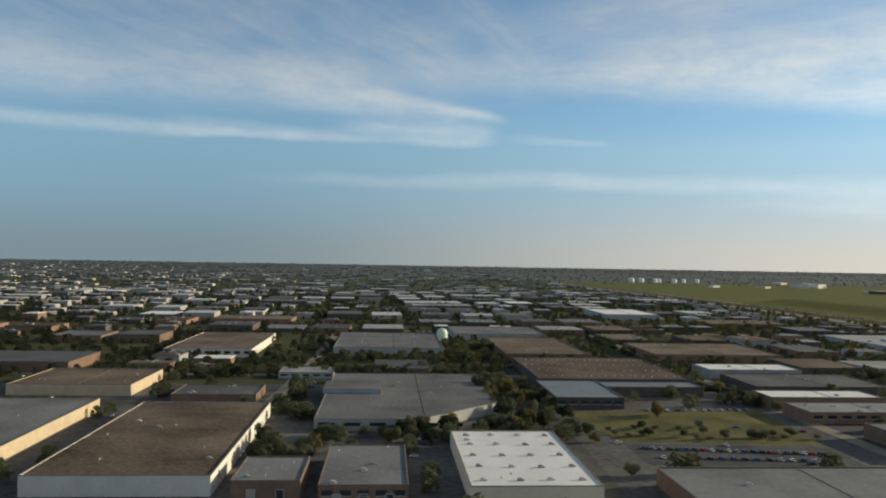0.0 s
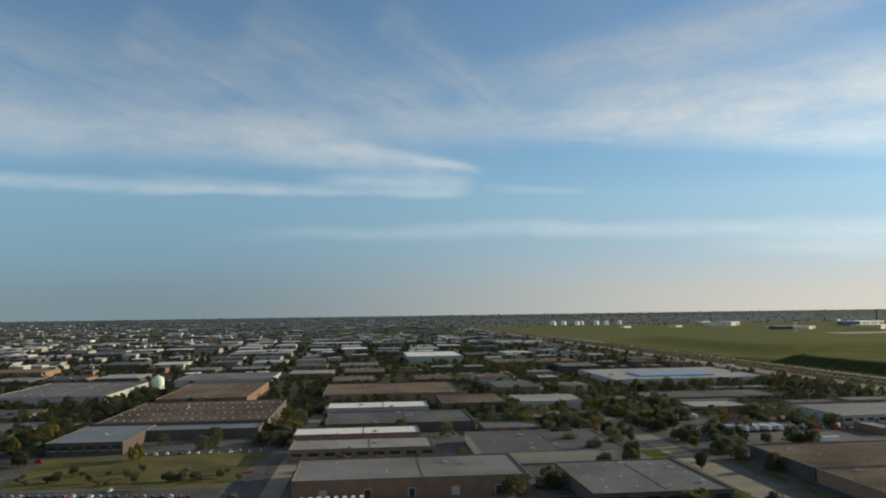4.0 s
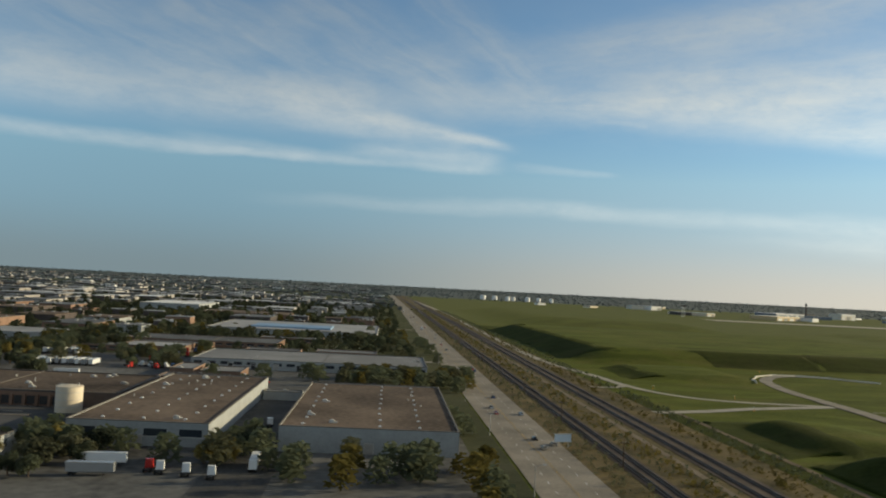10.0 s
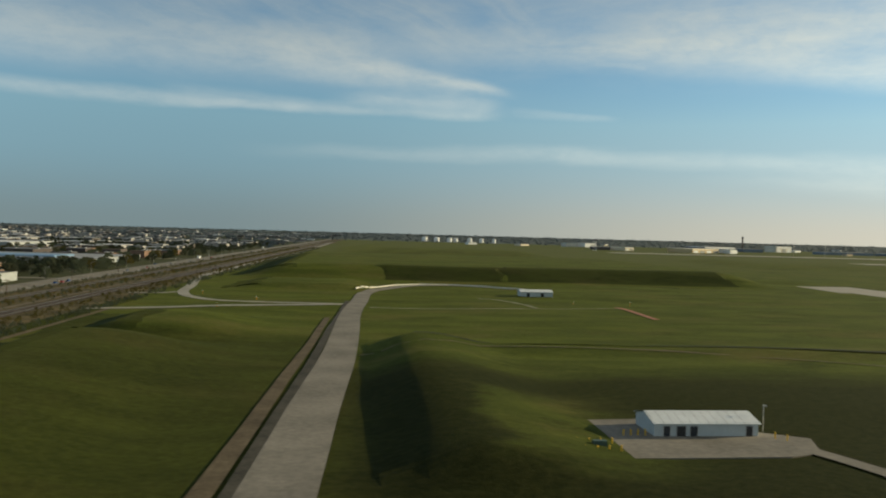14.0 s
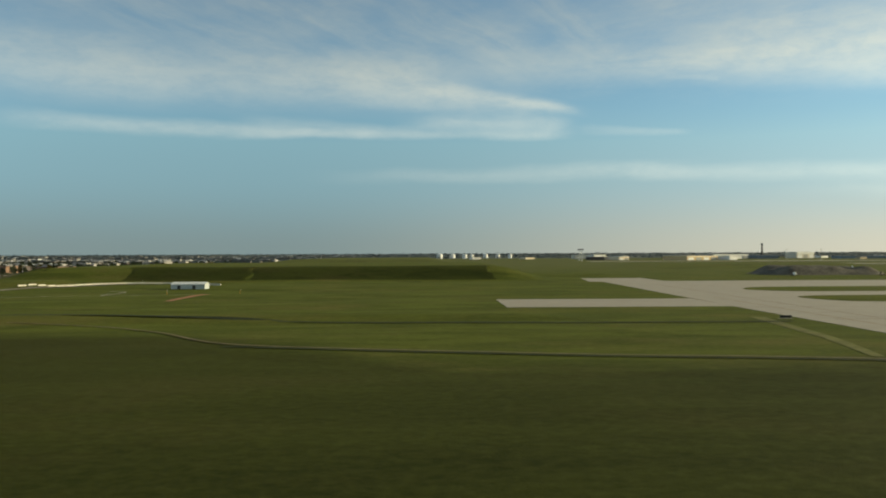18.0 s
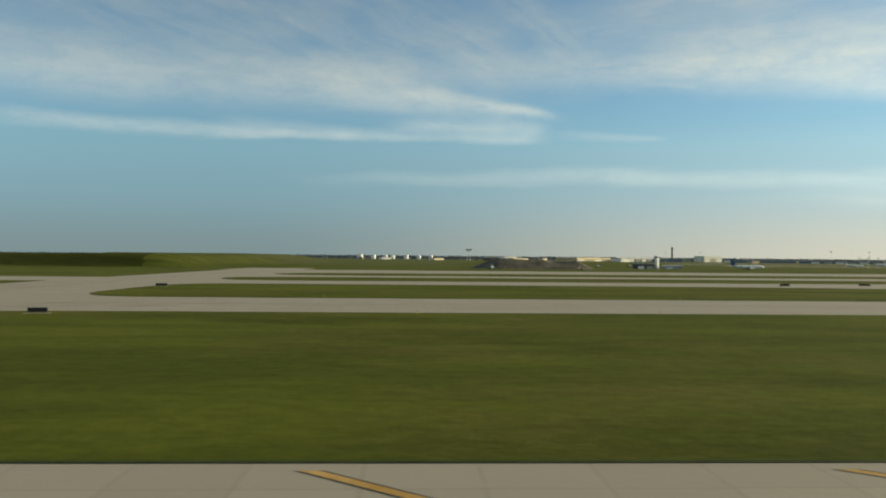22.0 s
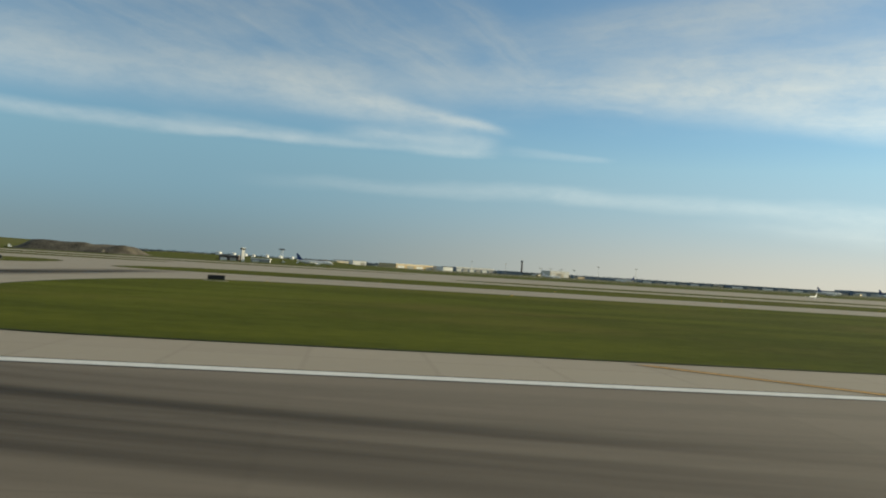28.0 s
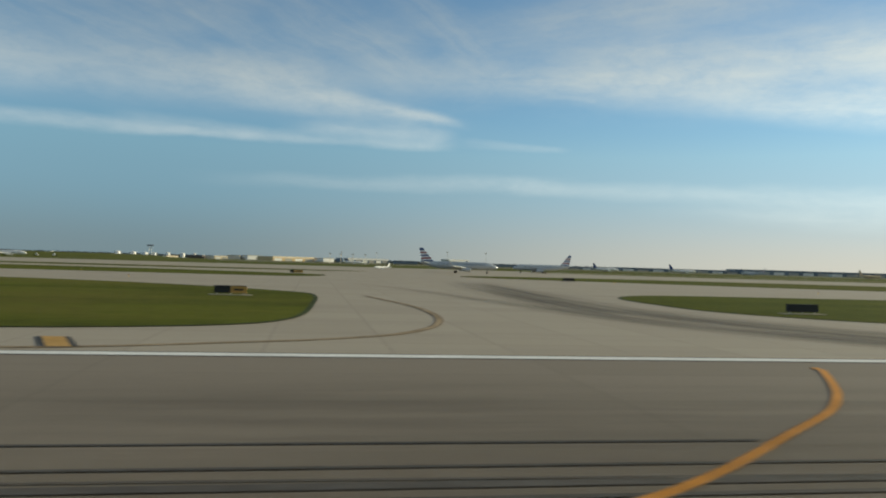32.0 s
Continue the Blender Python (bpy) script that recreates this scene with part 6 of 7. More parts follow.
def lettering(text, x, y, wide, tall, turn, material, z):
    curve = bpy.data.curves.new("lettering", "FONT")
    curve.body, curve.size, curve.align_x, curve.align_y = text, 1.0, "CENTER", "CENTER"
    probe = new("lettering", curve)
    deps = bpy.context.evaluated_depsgraph_get()
    me = bpy.data.meshes.new_from_object(probe.evaluated_get(deps))
    bpy.data.objects.remove(probe)
    xs = [v.co.x for v in me.vertices]
    ys = [v.co.y for v in me.vertices]
    sx, sy = wide / (max(xs) - min(xs)), tall / (max(ys) - min(ys))
    for v in me.vertices:
        v.co = ((v.co.x - (max(xs) + min(xs)) / 2) * sx, (v.co.y - (max(ys) + min(ys)) / 2) * sy, 0)
    me.materials.clear()
    me.materials.append(material)
    ob = tagged(new("runway_lettering", me), "white painted runway designation reading " + text, kind="structure")
    ob.matrix_basis = pose(x, y, paint(z), 0, 0, turn)


for x, y in ((750.7, 50.4), (756.0, 50.6), (933.7, 45.2), (939.9, 46.3)):
    structure("hold_panel", bar(Geo(), x - 2.15, x + 2.15, y - 1.25, y + 1.25, 0.106), mat("worn_red_paint", (0.42, 0.17, 0.13), 0.8, 0.3, 0.6, 4.0, tint=(0.42, 0.30, 0.23)), "red painted holding position panel")
    lettering("28C-10C", x, y, 3.8, 1.7, 180, LINE_WHITE, 0.112)

# rubber on runway and turn-offs
def smear(pts, wide, z=0.0852):
    return structure("rubber_mark", ribbon(rounded(pts, False, 6), wide, paint(z), flat=True, cut=4), RUBBER, "dark rubber streak from tyres")


for k, (y, wide) in enumerate(((9.5, 0.06), (9.05, 0.10), (8.35, 0.13), (7.65, 0.30), (7.2, 0.16), (6.8, 0.3), (6.2, 0.4), (5.6, 0.25), (5.0, 0.4), (4.2, 0.5))):
    smear([(1022 + k * 3, y - 0.1), (1060, y + 0.1), (1085, y), (1105, y - 0.1)] if k < 2 else [(1022 + k * 3, y - 0.1), (1060, y + 0.1), (1100, y), (1140, y - 0.1), (1180, y + 0.1)], (wide, wide * 0.7), 0.0852 + 0.0002 * k)
for k in range(22):
    x, y = 1030 + rng.random() * 110, 4.0 + 6.2 * rng.random()
    long = rng.uniform(6, 40)
    smear([(x, y), (x + long * 0.5, y + rng.uniform(-0.15, 0.15)), (x + long, y + rng.uniform(-0.3, 0.3))], (0.04, rng.uniform(0.06, 0.16)), 0.0875 + 0.0002 * k)
for k, (x0, x1, y, wide) in enumerate(((1120, 1134, 9.62, 0.10), (1119, 1132, 9.35, 0.07), (1116, 1133, 9.02, 0.06), (1119, 1136, 8.75, 0.10), (1115, 1134, 8.15, 0.16))):
    smear([(x0, y), (x0 + 8, y + 0.06), (x1, y - 0.12)], (wide * 0.5, wide), 0.0925 + 0.0002 * k)


def rubber_material():
    """A film of tyre rubber: dense along the middle, thin at its edges, in long streaks."""
    m = bpy.data.materials.new("rubber_film")
    m.use_nodes = True
    t = m.node_tree
    p = t.nodes["Principled BSDF"]
    p.inputs["Base Color"].default_value, p.inputs["Roughness"].default_value, p.inputs["Specular IOR Level"].default_value = (0.036, 0.033, 0.031, 1), 0.8, 0.15
    axes = t.nodes.new("ShaderNodeSeparateXYZ")
    t.links.new(t.nodes.new("ShaderNodeUVMap").outputs[0], axes.inputs[0])

    def calc(op, a, b=0.0, c=0.0):
        n = t.nodes.new("ShaderNodeMath")
        n.operation = op
        for value, socket in zip((a, b, c), n.inputs):
            if isinstance(value, (int, float)):
                socket.default_value = value
            else:
                t.links.new(value, socket)
        return n.outputs[0]

    def ease(value, lo, hi):
        r = t.nodes.new("ShaderNodeMapRange")
        r.interpolation_type = "SMOOTHSTEP"
        t.links.new(value, r.inputs[0])
        r.inputs[1].default_value, r.inputs[2].default_value = lo, hi
        return r.outputs[0]

    def streaks(along, across, detail):
        at = t.nodes.new("ShaderNodeCombineXYZ")
        t.links.new(calc("MULTIPLY", axes.outputs[0], along), at.inputs[0])
        t.links.new(calc("MULTIPLY", axes.outputs[1], across), at.inputs[1])
        n = t.nodes.new("ShaderNodeTexNoise")
        n.inputs["Scale"].default_value, n.inputs["Detail"].default_value, n.inputs["Roughness"].default_value = 1.0, detail, 0.62
        t.links.new(at.outputs[0], n.inputs["Vector"])
        return n.outputs[0]

    edge = calc("ABSOLUTE", calc("MULTIPLY_ADD", axes.outputs[1], 2.0, -1.0))
    body = calc("MULTIPLY", ease(edge, 1.0, 0.15), calc("MULTIPLY", ease(axes.outputs[0], 0.0, 0.18), ease(axes.outputs[0], 1.0, 0.82)))
    grain = calc("MULTIPLY_ADD", ease(streaks(5.0, 9.0, 6.0), 0.34, 0.66), 0.75, 0.25)
    info = t.nodes.new("ShaderNodeObjectInfo")
    strength = t.nodes.new("ShaderNodeSeparateColor")
    t.links.new(info.outputs["Color"], strength.inputs[0])
    t.links.new(calc("MULTIPLY", calc("MULTIPLY", body, grain), strength.outputs[0]), p.inputs["Alpha"])
    return m


FILM = rubber_material()


def swath(pts, wide, strength, z):
    """A broad soft band of rubber along a line in the plan."""
    line = rounded(pts, False, 8)
    last = len(line) - 1
    me = bpy.data.meshes.new("rubber_film")
    verts, faces, uv = [], [], []
    for i, q in enumerate(line):
        a, b = line[max(0, i - 1)], line[min(last, i + 1)]
        d = math.dist(a, b) or 1
        w = (wide[0] + (wide[1] - wide[0]) * i / last) / 2
        nx, ny = -(b[1] - a[1]) / d * w, (b[0] - a[0]) / d * w
        verts += [(q[0] - nx, q[1] - ny, z), (q[0] + nx, q[1] + ny, z)]
        uv += [(i / last, 0.0), (i / last, 1.0)]
        if i:
            faces.append((2 * i - 1, 2 * i - 2, 2 * i, 2 * i + 1))
    me.from_pydata(verts, [], faces)
    layer = me.uv_layers.new(name="UVMap")
    for loop in me.loops:
        layer.data[loop.index].uv = uv[loop.vertex_index]
    me.materials.append(FILM)
    ob = tagged(new("rubber_film", me), "dark film of tyre rubber on the concrete", kind="structure")
    ob.color = (strength, strength, strength, 1)


for k, (pts, wide, strength) in enumerate((
        ([(936.6, 48), (937.2, 34), (938.6, 25.5), (941, 20.5), (946, 16), (955, 12), (972, 8.5)], (1.2, 4.0), 0.22),
        ([(936.5, 40), (939.5, 26), (943.5, 19.5), (951, 15.0), (963, 11.5), (985, 8)], (5.0, 11.0), 0.20),
        ([(938.0, 24), (942, 17.5), (949, 13.5), (958, 10.5), (972, 7)], (4.0, 9.0), 0.17),
        ([(936.2, 34), (935.6, 22), (935.0, 14), (934.4, 5), (934, -6)], (1.6, 3.4), 0.40),
        ([(936.0, 28), (933.6, 18), (929, 12.5), (918, 8.5), (900, 6)], (1.6, 4.0), 0.20),
        ([(996, 116), (993, 92), (990.6, 68), (988.8, 50), (988.2, 38), (990, 29), (996, 21.5), (1010, 14), (1032, 9)], (9.0, 10.0), 1.0),
        ([(1167, 104), (1164.4, 80), (1162.6, 54), (1162.2, 38), (1163.6, 30), (1168, 23), (1178, 15.5), (1196, 10), (1225, 7)], (8.0, 12.0), 0.50),
        ([(1150, 84), (1155.4, 60), (1158, 44), (1160, 33), (1164, 24), (1172, 16), (1190, 9)], (2.0, 6.0), 0.26),
        ([(1044, 7.2), (1080, 7.4), (1130, 7.2), (1200, 7.4), (1290, 7.2)], (2.4, 4.0), 0.14),
        ([(1140, 11), (1150, 10.8), (1180, 10.6), (1240, 10.8), (1300, 11)], (8.0, 17.0), 0.22))):
    swath(pts, wide, strength, 0.0605 + 0.0006 * k)

# airfield signs, lights and small plant
def guidance_sign(x, y, turn=0.0, wide=2.0, yellow=0.0):
    """A lit panel sign on short legs over a concrete pad; what it says cannot be read."""
    t = thing("airfield_sign", "black and yellow airfield guidance sign on a concrete pad" if yellow else "black airfield guidance sign on a concrete pad", "sign", (x, y, 0.062), turn, "airfield signs")
    part("pad", Geo().box(-wide / 2 - 0.3, -0.35, -0.02, wide / 2 + 0.3, 0.35, 0.03), CONCRETE, t)
    part("panel", Geo().box(-wide / 2, -0.07, 0.12, wide / 2 - wide * yellow, 0.07, 0.52, 0, 0.01), BLACK, t)
    if yellow:
        part("panel", Geo().box(wide / 2 - wide * yellow, -0.07, 0.12, wide / 2, 0.07, 0.52, 0, 0.01), CHEVRON, t, "faded yellow panel")
        part("legend", Geo().box(wide / 2 - wide * yellow * 0.8, -0.08, 0.26, wide / 2 - wide * yellow * 0.2, -0.07, 0.36), BLACK, t)
    part("frame", Geo().box(-wide / 2 - 0.03, -0.08, 0.50, wide / 2 + 0.03, 0.08, 0.53), BLACK, t)
    for k in (-0.4, 0.0, 0.4):
        part("leg", Geo().tube((k * wide, 0, 0), (k * wide, 0, 0.14), 0.04, 0.04, 6), UNIT, t)
    return t


for row in ((771.2, 49.0, 0, 1.9, 0), (783, 77.5, 10, 1.7, 0), (739.4, 139, 0, 2.0, 0), (774.2, 143.8, 0, 2.0, 0), (738.2, 47.7, 0, 2.0, 0.35), (920.5, 41.4, 0, 1.8, 0.5), (965.6, 83.3, 20, 1.6, 0),
            (956.3, 40.7, 0, 1.7, 0), (966.8, 41.2, 0, 2.4, 0.6), (963, 35.2, 0, 0.8, 0), (1142.6, 46.8, 0, 1.8, 0.5), (1172.7, 38.8, 0, 1.8, 0), (921.3, 111.5, 0, 1.8, 0), (1144.9, 128, 0, 2.0, 0.7),
            (958, 118, 0, 2.2, 0), (970, 116, 0, 1.8, 0), (896, 167, 0, 2.0, 0), (916, 172, 0, 2.4, 0), (1006, 75, 0, 1.5, 0), (1186, 118, 0, 1.8, 0)):
    guidance_sign(*row)
# orange made darker: the shade on the box fronts is put into it
DULL_ORANGE = mat("shade_dull_orange", (0.40, 0.15, 0.03), 0.7, 0.3, 0.8, 6.0)
for x, y, turn in ((961.9, 25.3, 14), (1133.6, 25.0, 14)):
    t = thing("distance_sign", "dull orange box sign on a concrete pad", "sign", (x, y, 0.062), turn, "box signs")
    part("pad", Geo().box(-0.5, -0.3, -0.02, 0.5, 0.3, 0.03), CONCRETE, t)
    part("box", Geo().box(-0.2, -0.12, 0.08, 0.2, 0.12, 0.40, 0, 0.02), DULL_ORANGE, t)
    part("lid", Geo().box(-0.22, -0.14, 0.40, 0.22, 0.14, 0.43), DULL_ORANGE, t)
    part("leg", Geo().tube((0, 0, 0), (0, 0, 0.1), 0.05, 0.05, 6), UNIT, t)
for x, y in ((787.6, 27.8), (917.4, 24.9), (908.5, 25.6), (959.8, 33.4), (959.9, 40.1), (961.3, 41.0)):
    t = thing("runway_light", "red-brown light post on a pale concrete pad", "light", (x, y, 0.062), 0, "light posts")
    part("pad", Geo().box(-0.5, -0.5, -0.02, 0.55, 0.5, 0.04), CONCRETE, t)
    part("post", Geo().tube((0, 0, 0.03), (0, 0, 0.42), 0.05, 0.05, 8), RUST, t)
    part("lamp", Geo().box(-0.11, -0.08, 0.3, 0.11, 0.08, 0.5, 0, 0.03), RUST, t)
for x, y in ((789.4, 26.0), (730.2, 88), (731.5, 72), (733.5, 57), (861.2, 27.2)):
    t = thing("drain_cover", "pale concrete drain cover in the grass", "drain cover", (x, y, 0.062), 0, "drain covers")
    part("pad", Geo().box(-0.6, -0.45, -0.05, 0.6, 0.45, 0.03), CONCRETE, t)
    part("lid", Geo().box(-0.28, -0.22, 0.03, 0.28, 0.22, 0.05), DARK, t)
for k in range(46):
    x = 770 + k * 12.0
    y = 109.4 if k % 2 else 80.2
    if 918 < x < 957 or 970 < x < 1006 or 1140 < x < 1180:
        continue
    t = thing("edge_light", "small blue-capped taxiway edge light", "light", (x, y, 0.062), 0, "edge lights")
    part("stem", Geo().tube((0, 0, 0), (0, 0, 0.22), 0.03, 0.03, 6), YELLOW, t)
    part("cap", Geo().tube((0, 0, 0.22), (0, 0, 0.32), 0.05, 0.03, 6), ABLUE, t)
hut = thing("equipment_hut", "small pale blue equipment hut on the grass", "hut", (911.2, 127, 0.062))
part("wall", Geo().box(-1.4, -1.1, 0, 1.4, 1.1, 1.5), HUTBLUE, hut)
part("roof", Geo().box(-1.55, -1.25, 1.5, 1.55, 1.25, 1.64, 0, 0.05), WHITE, hut)
part("door", Geo().box(-0.5, -1.15, 0, 0.3, -1.08, 1.15), WHITE, hut)
part("cooler", Geo().box(1.4, -0.4, 0.1, 1.8, 0.4, 0.8, 0, 0.03), UNIT, hut)
mast = thing("lattice_mast", "thin pale lattice antenna mast behind the hut", "mast", (910, 131, 0.062))
for k in range(7):
    part("section", Geo().tube((0.12, 0, k * 0.85), (0.05, 0, (k + 1) * 0.85), 0.045, 0.04, 5).tube((-0.12, 0, k * 0.85), (-0.05, 0, (k + 1) * 0.85), 0.045, 0.04, 5)
         .tube((-0.12, 0, k * 0.85), (0.08, 0, (k + 0.9) * 0.85), 0.02, 0.02, 4), WHITE, mast)
for x, y in ((914.5, 125.6), (915.6, 126.4), (917.4, 126.0)):
    t = tagged(part("equipment_cabinet", Geo().box(-0.3, -0.2, 0, 0.3, 0.2, 0.7, 0, 0.02).box(-0.35, -0.25, 0.7, 0.35, 0.25, 0.76), WHITE), "small white equipment cabinet beside the hut", "cabinet", "cabinets")
    t.location = (x, y, 0.062)

# ---- aircraft ----
def airliner(x, y, turn, length, body, words, tail, name="airliner"):
    """A twin-engined jet; its nose points along its own +x, and it stands on its wheels."""
    s = length / 19.3
    t = thing(name, words, "aircraft", (x, y, 0.06), turn, "aircraft")
    rings = [(-9.6, 0.16, 2.35), (-8.6, 0.38, 2.25), (-7.0, 0.66, 2.05), (-4.8, 0.9, 1.9), (-2, 0.93, 1.85), (3, 0.93, 1.85), (6.4, 0.93, 1.85), (7.7, 0.84, 1.8), (8.7, 0.62, 1.7), (9.3, 0.36, 1.6), (9.65, 0.08, 1.54)]
    hull, n = Geo(), 18
    for px, r, z in rings:
        hull.v += [(px * s, r * math.cos(2 * math.pi * k / n) * s, (z + r * math.sin(2 * math.pi * k / n)) * s) for k in range(n)]
    for i in range(len(rings) - 1):
        for k in range(n):
            j = (k + 1) % n
            hull.f.append((i * n + k, (i + 1) * n + k, (i + 1) * n + j, i * n + j))
            hull.m.append(0)
    hull.f += [tuple(range(n)), tuple(reversed(range((len(rings) - 1) * n, len(rings) * n)))]
    hull.m += [0, 0]
    part("fuselage", hull, body, t, smooth=True)
    part("windscreen", Geo().box(8.35 * s, -0.5 * s, 2.02 * s, 8.85 * s, 0.5 * s, 2.28 * s, 0, 0.1 * s), GLASS, t)
    for side in (-1, 1):
        for k in range(26):
            px = (-5.5 + k * 0.46) * s
            part("window", Geo().box(px, side * 0.915 * s - 0.02, 2.0 * s, px + 0.17 * s, side * 0.915 * s + 0.02, 2.2 * s), GLASS, t)

    def plate(name_, pts, thick, material):
        g = Geo()
        up, down = [(a * s, b * s, (c + thick) * s) for a, b, c in pts], [(a * s, b * s, (c - thick) * s) for a, b, c in pts]
        g.face(up).face(list(reversed(down)))
        for i in range(len(pts)):
            j = (i + 1) % len(pts)
            g.face([down[i], down[j], up[j], up[i]])
        return part(name_, g, material, t)

    for side in (-1, 1):
        plate("wing", [(1.9, side * 0.8, 1.3), (-1.9, side * 0.8, 1.3), (-3.3, side * 8.2, 1.75), (-2.5, side * 8.2, 1.75)], 0.09, body)
        plate("winglet", [(-2.5, side * 8.15, 1.7), (-3.3, side * 8.15, 1.7), (-3.7, side * 8.45, 2.9), (-3.4, side * 8.45, 2.9)], 0.04, body)
        plate("tailplane", [(-7.4, side * 0.4, 2.35), (-9.2, side * 0.4, 2.35), (-9.9, side * 3.4, 2.6), (-9.2, side * 3.4, 2.6)], 0.05, body)
        part("engine", Geo().tube((0.2 * s, side * 2.4 * s, 0.85 * s), (2.3 * s, side * 2.4 * s, 0.85 * s), 0.36 * s, 0.5 * s, 14).tube((2.3 * s, side * 2.4 * s, 0.85 * s), (2.5 * s, side * 2.4 * s, 0.85 * s), 0.5 * s, 0.42 * s, 14), body, t)
        part("gear_leg", Geo().tube((-0.9 * s, side * 1.3 * s, 0.3 * s), (-0.9 * s, side * 1.3 * s, 1.3 * s), 0.09 * s, 0.09 * s, 6), UNIT, t)
        part("wheel", Geo().tube((-0.9 * s, (side * 1.3 - 0.2) * s, 0.27 * s), (-0.9 * s, (side * 1.3 + 0.2) * s, 0.27 * s), 0.27 * s, 0.27 * s, 10), TYRE, t)
    part("nose_gear", Geo().tube((7 * s, 0, 0.2 * s), (7 * s, 0, 1.2 * s), 0.07 * s, 0.07 * s, 6).tube((7 * s, -0.15 * s, 0.2 * s), (7 * s, 0.15 * s, 0.2 * s), 0.2 * s, 0.2 * s, 10), TYRE, t)
    # the fin, in slanting stripes
    lo, hi = ((-6.4, 2.7), (-9.3, 2.5)), ((-9.2, 6.0), (-10.1, 6.0))
    bands_ = len(tail)
    for k, material in enumerate(tail):
        f0, f1 = k / bands_, (k + 1) / bands_
        q = [tuple(lo[i][c] + (hi[i][c] - lo[i][c]) * f for c in (0, 1)) for f, i in ((f0, 0), (f0, 1), (f1, 1), (f1, 0))]
        g = Geo()
        for side in (-0.07, 0.07):
            g.face([(a * s, side * s, b * s) for a, b in (q if side < 0 else reversed(q))])
        g.face([(q[0][0] * s, -0.07 * s, q[0][1] * s), (q[0][0] * s, 0.07 * s, q[0][1] * s), (q[3][0] * s, 0.07 * s, q[3][1] * s), (q[3][0] * s, -0.07 * s, q[3][1] * s)])
        g.face([(q[1][0] * s, -0.07 * s, q[1][1] * s), (q[2][0] * s, -0.07 * s, q[2][1] * s), (q[2][0] * s, 0.07 * s, q[2][1] * s), (q[1][0] * s, 0.07 * s, q[1][1] * s)])
        if k == bands_ - 1:
            g.face([(q[2][0] * s, -0.07 * s, q[2][1] * s), (q[3][0] * s, -0.07 * s, q[3][1] * s), (q[3][0] * s, 0.07 * s, q[3][1] * s), (q[2][0] * s, 0.07 * s, q[2][1] * s)])
        part("fin_stripe" if bands_ > 1 else "fin", g, material, t)
    return t


STRIPES = [ABLUE, AWHITE, ARED, AWHITE, ABLUE, AWHITE, ARED, AWHITE, ABLUE, ABLUE]
airliner(1184, 199, -3, 19.6, SILVER, "silver airliner with a striped blue, white and red fin taxiing", STRIPES)
airliner(1221, 252, 184, 19.6, SILVER, "silver airliner with a striped fin on the far taxiway", STRIPES)
airliner(999, 425, 3, 19, AWHITE, "white airliner with a blue fin on the far taxiway", [ABLUE])
airliner(1169, 250, 218, 6.5, AWHITE, "small white jet on the taxiway", [AWHITE])
airliner(1345, 520, 6, 19, AWHITE, "white airliner parked far off", [ABLUE])
airliner(1420, 560, 4, 22, AWHITE, "white airliner with a dark fin parked far off", [ABLUE])
airliner(1575, 560, 8, 22, BEIGE, "yellowish airliner at the far terminal", [BEIGE])
airliner(1290, 780, 185, 20, AWHITE, "distant white airliner with a blue fin", [ABLUE])
airliner(1500, 600, 170, 19, SILVER, "distant silver airliner at the terminal", STRIPES)
airliner(1180, 640, 4, 16, AWHITE, "distant white airliner on the apron", [AWHITE])

# ---- the far side of the airport ----
def block(name, label, x0, x1, y, deep, h, walls, roof, doors=0, trim=None, turn=0.0):
    z = height((x0 + x1) / 2, y)
    t = thing(name, label, "building", ((x0 + x1) / 2, y, z), turn)
    w = (x1 - x0) / 2
    part("wall", Geo().box(-w, 0, -1, w, deep, h), walls, t)
    part("roof", Geo().box(-w - 0.4, -0.4, h, w + 0.4, deep + 0.4, h + 0.6, 0, 0.2), roof, t)
    for k in range(doors):
        a = -w + (k + 0.15) * 2 * w / doors
        part("door", Geo().box(a, -0.2, 0, a + 1.4 * w / doors, 0.05, h * 0.62), HAZEROOF if k % 2 else WHITE, t)
    if trim:
        part("fascia", Geo().box(-w - 0.1, -0.3, h * 0.72, w + 0.1, 0.0, h * 0.98), trim, t)
    return t


HAZY = mat("far_wall_grey", (0.66, 0.60, 0.50), 0.85, 0.2, 0.02, 0.2, rnd=0.3)
BLUEWALL = mat("far_wall_blue_grey", (0.17, 0.205, 0.25), 0.7, 0.2, 0.02, 0.2, rnd=0.2)
TAN = mat("far_wall_tan", (0.62, 0.46, 0.25), 0.85, 0.15, 0.02, 0.2)
HAZEROOF = mat("far_roof_grey", (0.40, 0.39, 0.36), 0.85, 0.2, 0.02, 0.2)
block("hangar", "large tan hangar on the far side of the airfield", 1083, 1158, 1304, 50, 6.4, TAN, CREAM, 4, CREAM, turn=32)
block("hangar", "pale annex beside a tan hangar", 1166, 1186, 1316, 30, 6.2, WHITE, HAZEROOF, 1, turn=30)
block("warehouse", "white cargo hall far beyond the apron", 1018, 1050, 1690, 40, 8.5, WHITE, HAZEROOF, 2, turn=28)
block("warehouse", "grey cargo hall far beyond the apron", 980, 1004, 1690, 40, 8, HAZY, HAZEROOF)
block("office_block", "low far office block with pale end", 1428, 1478, 1652, 30, 12, HAZY, ROOF_WHITE, 3, WHITE, turn=24)
block("hangar", "long far maintenance hangar with a white fascia", 1212, 1300, 1540, 50, 8.0, BLUEWALL, ROOF_WHITE, 6, WHITE, turn=24)
block("warehouse", "blue-grey far cargo hall beside the apron", 1310, 1352, 1550, 50, 6, BLUEWALL, HAZEROOF)
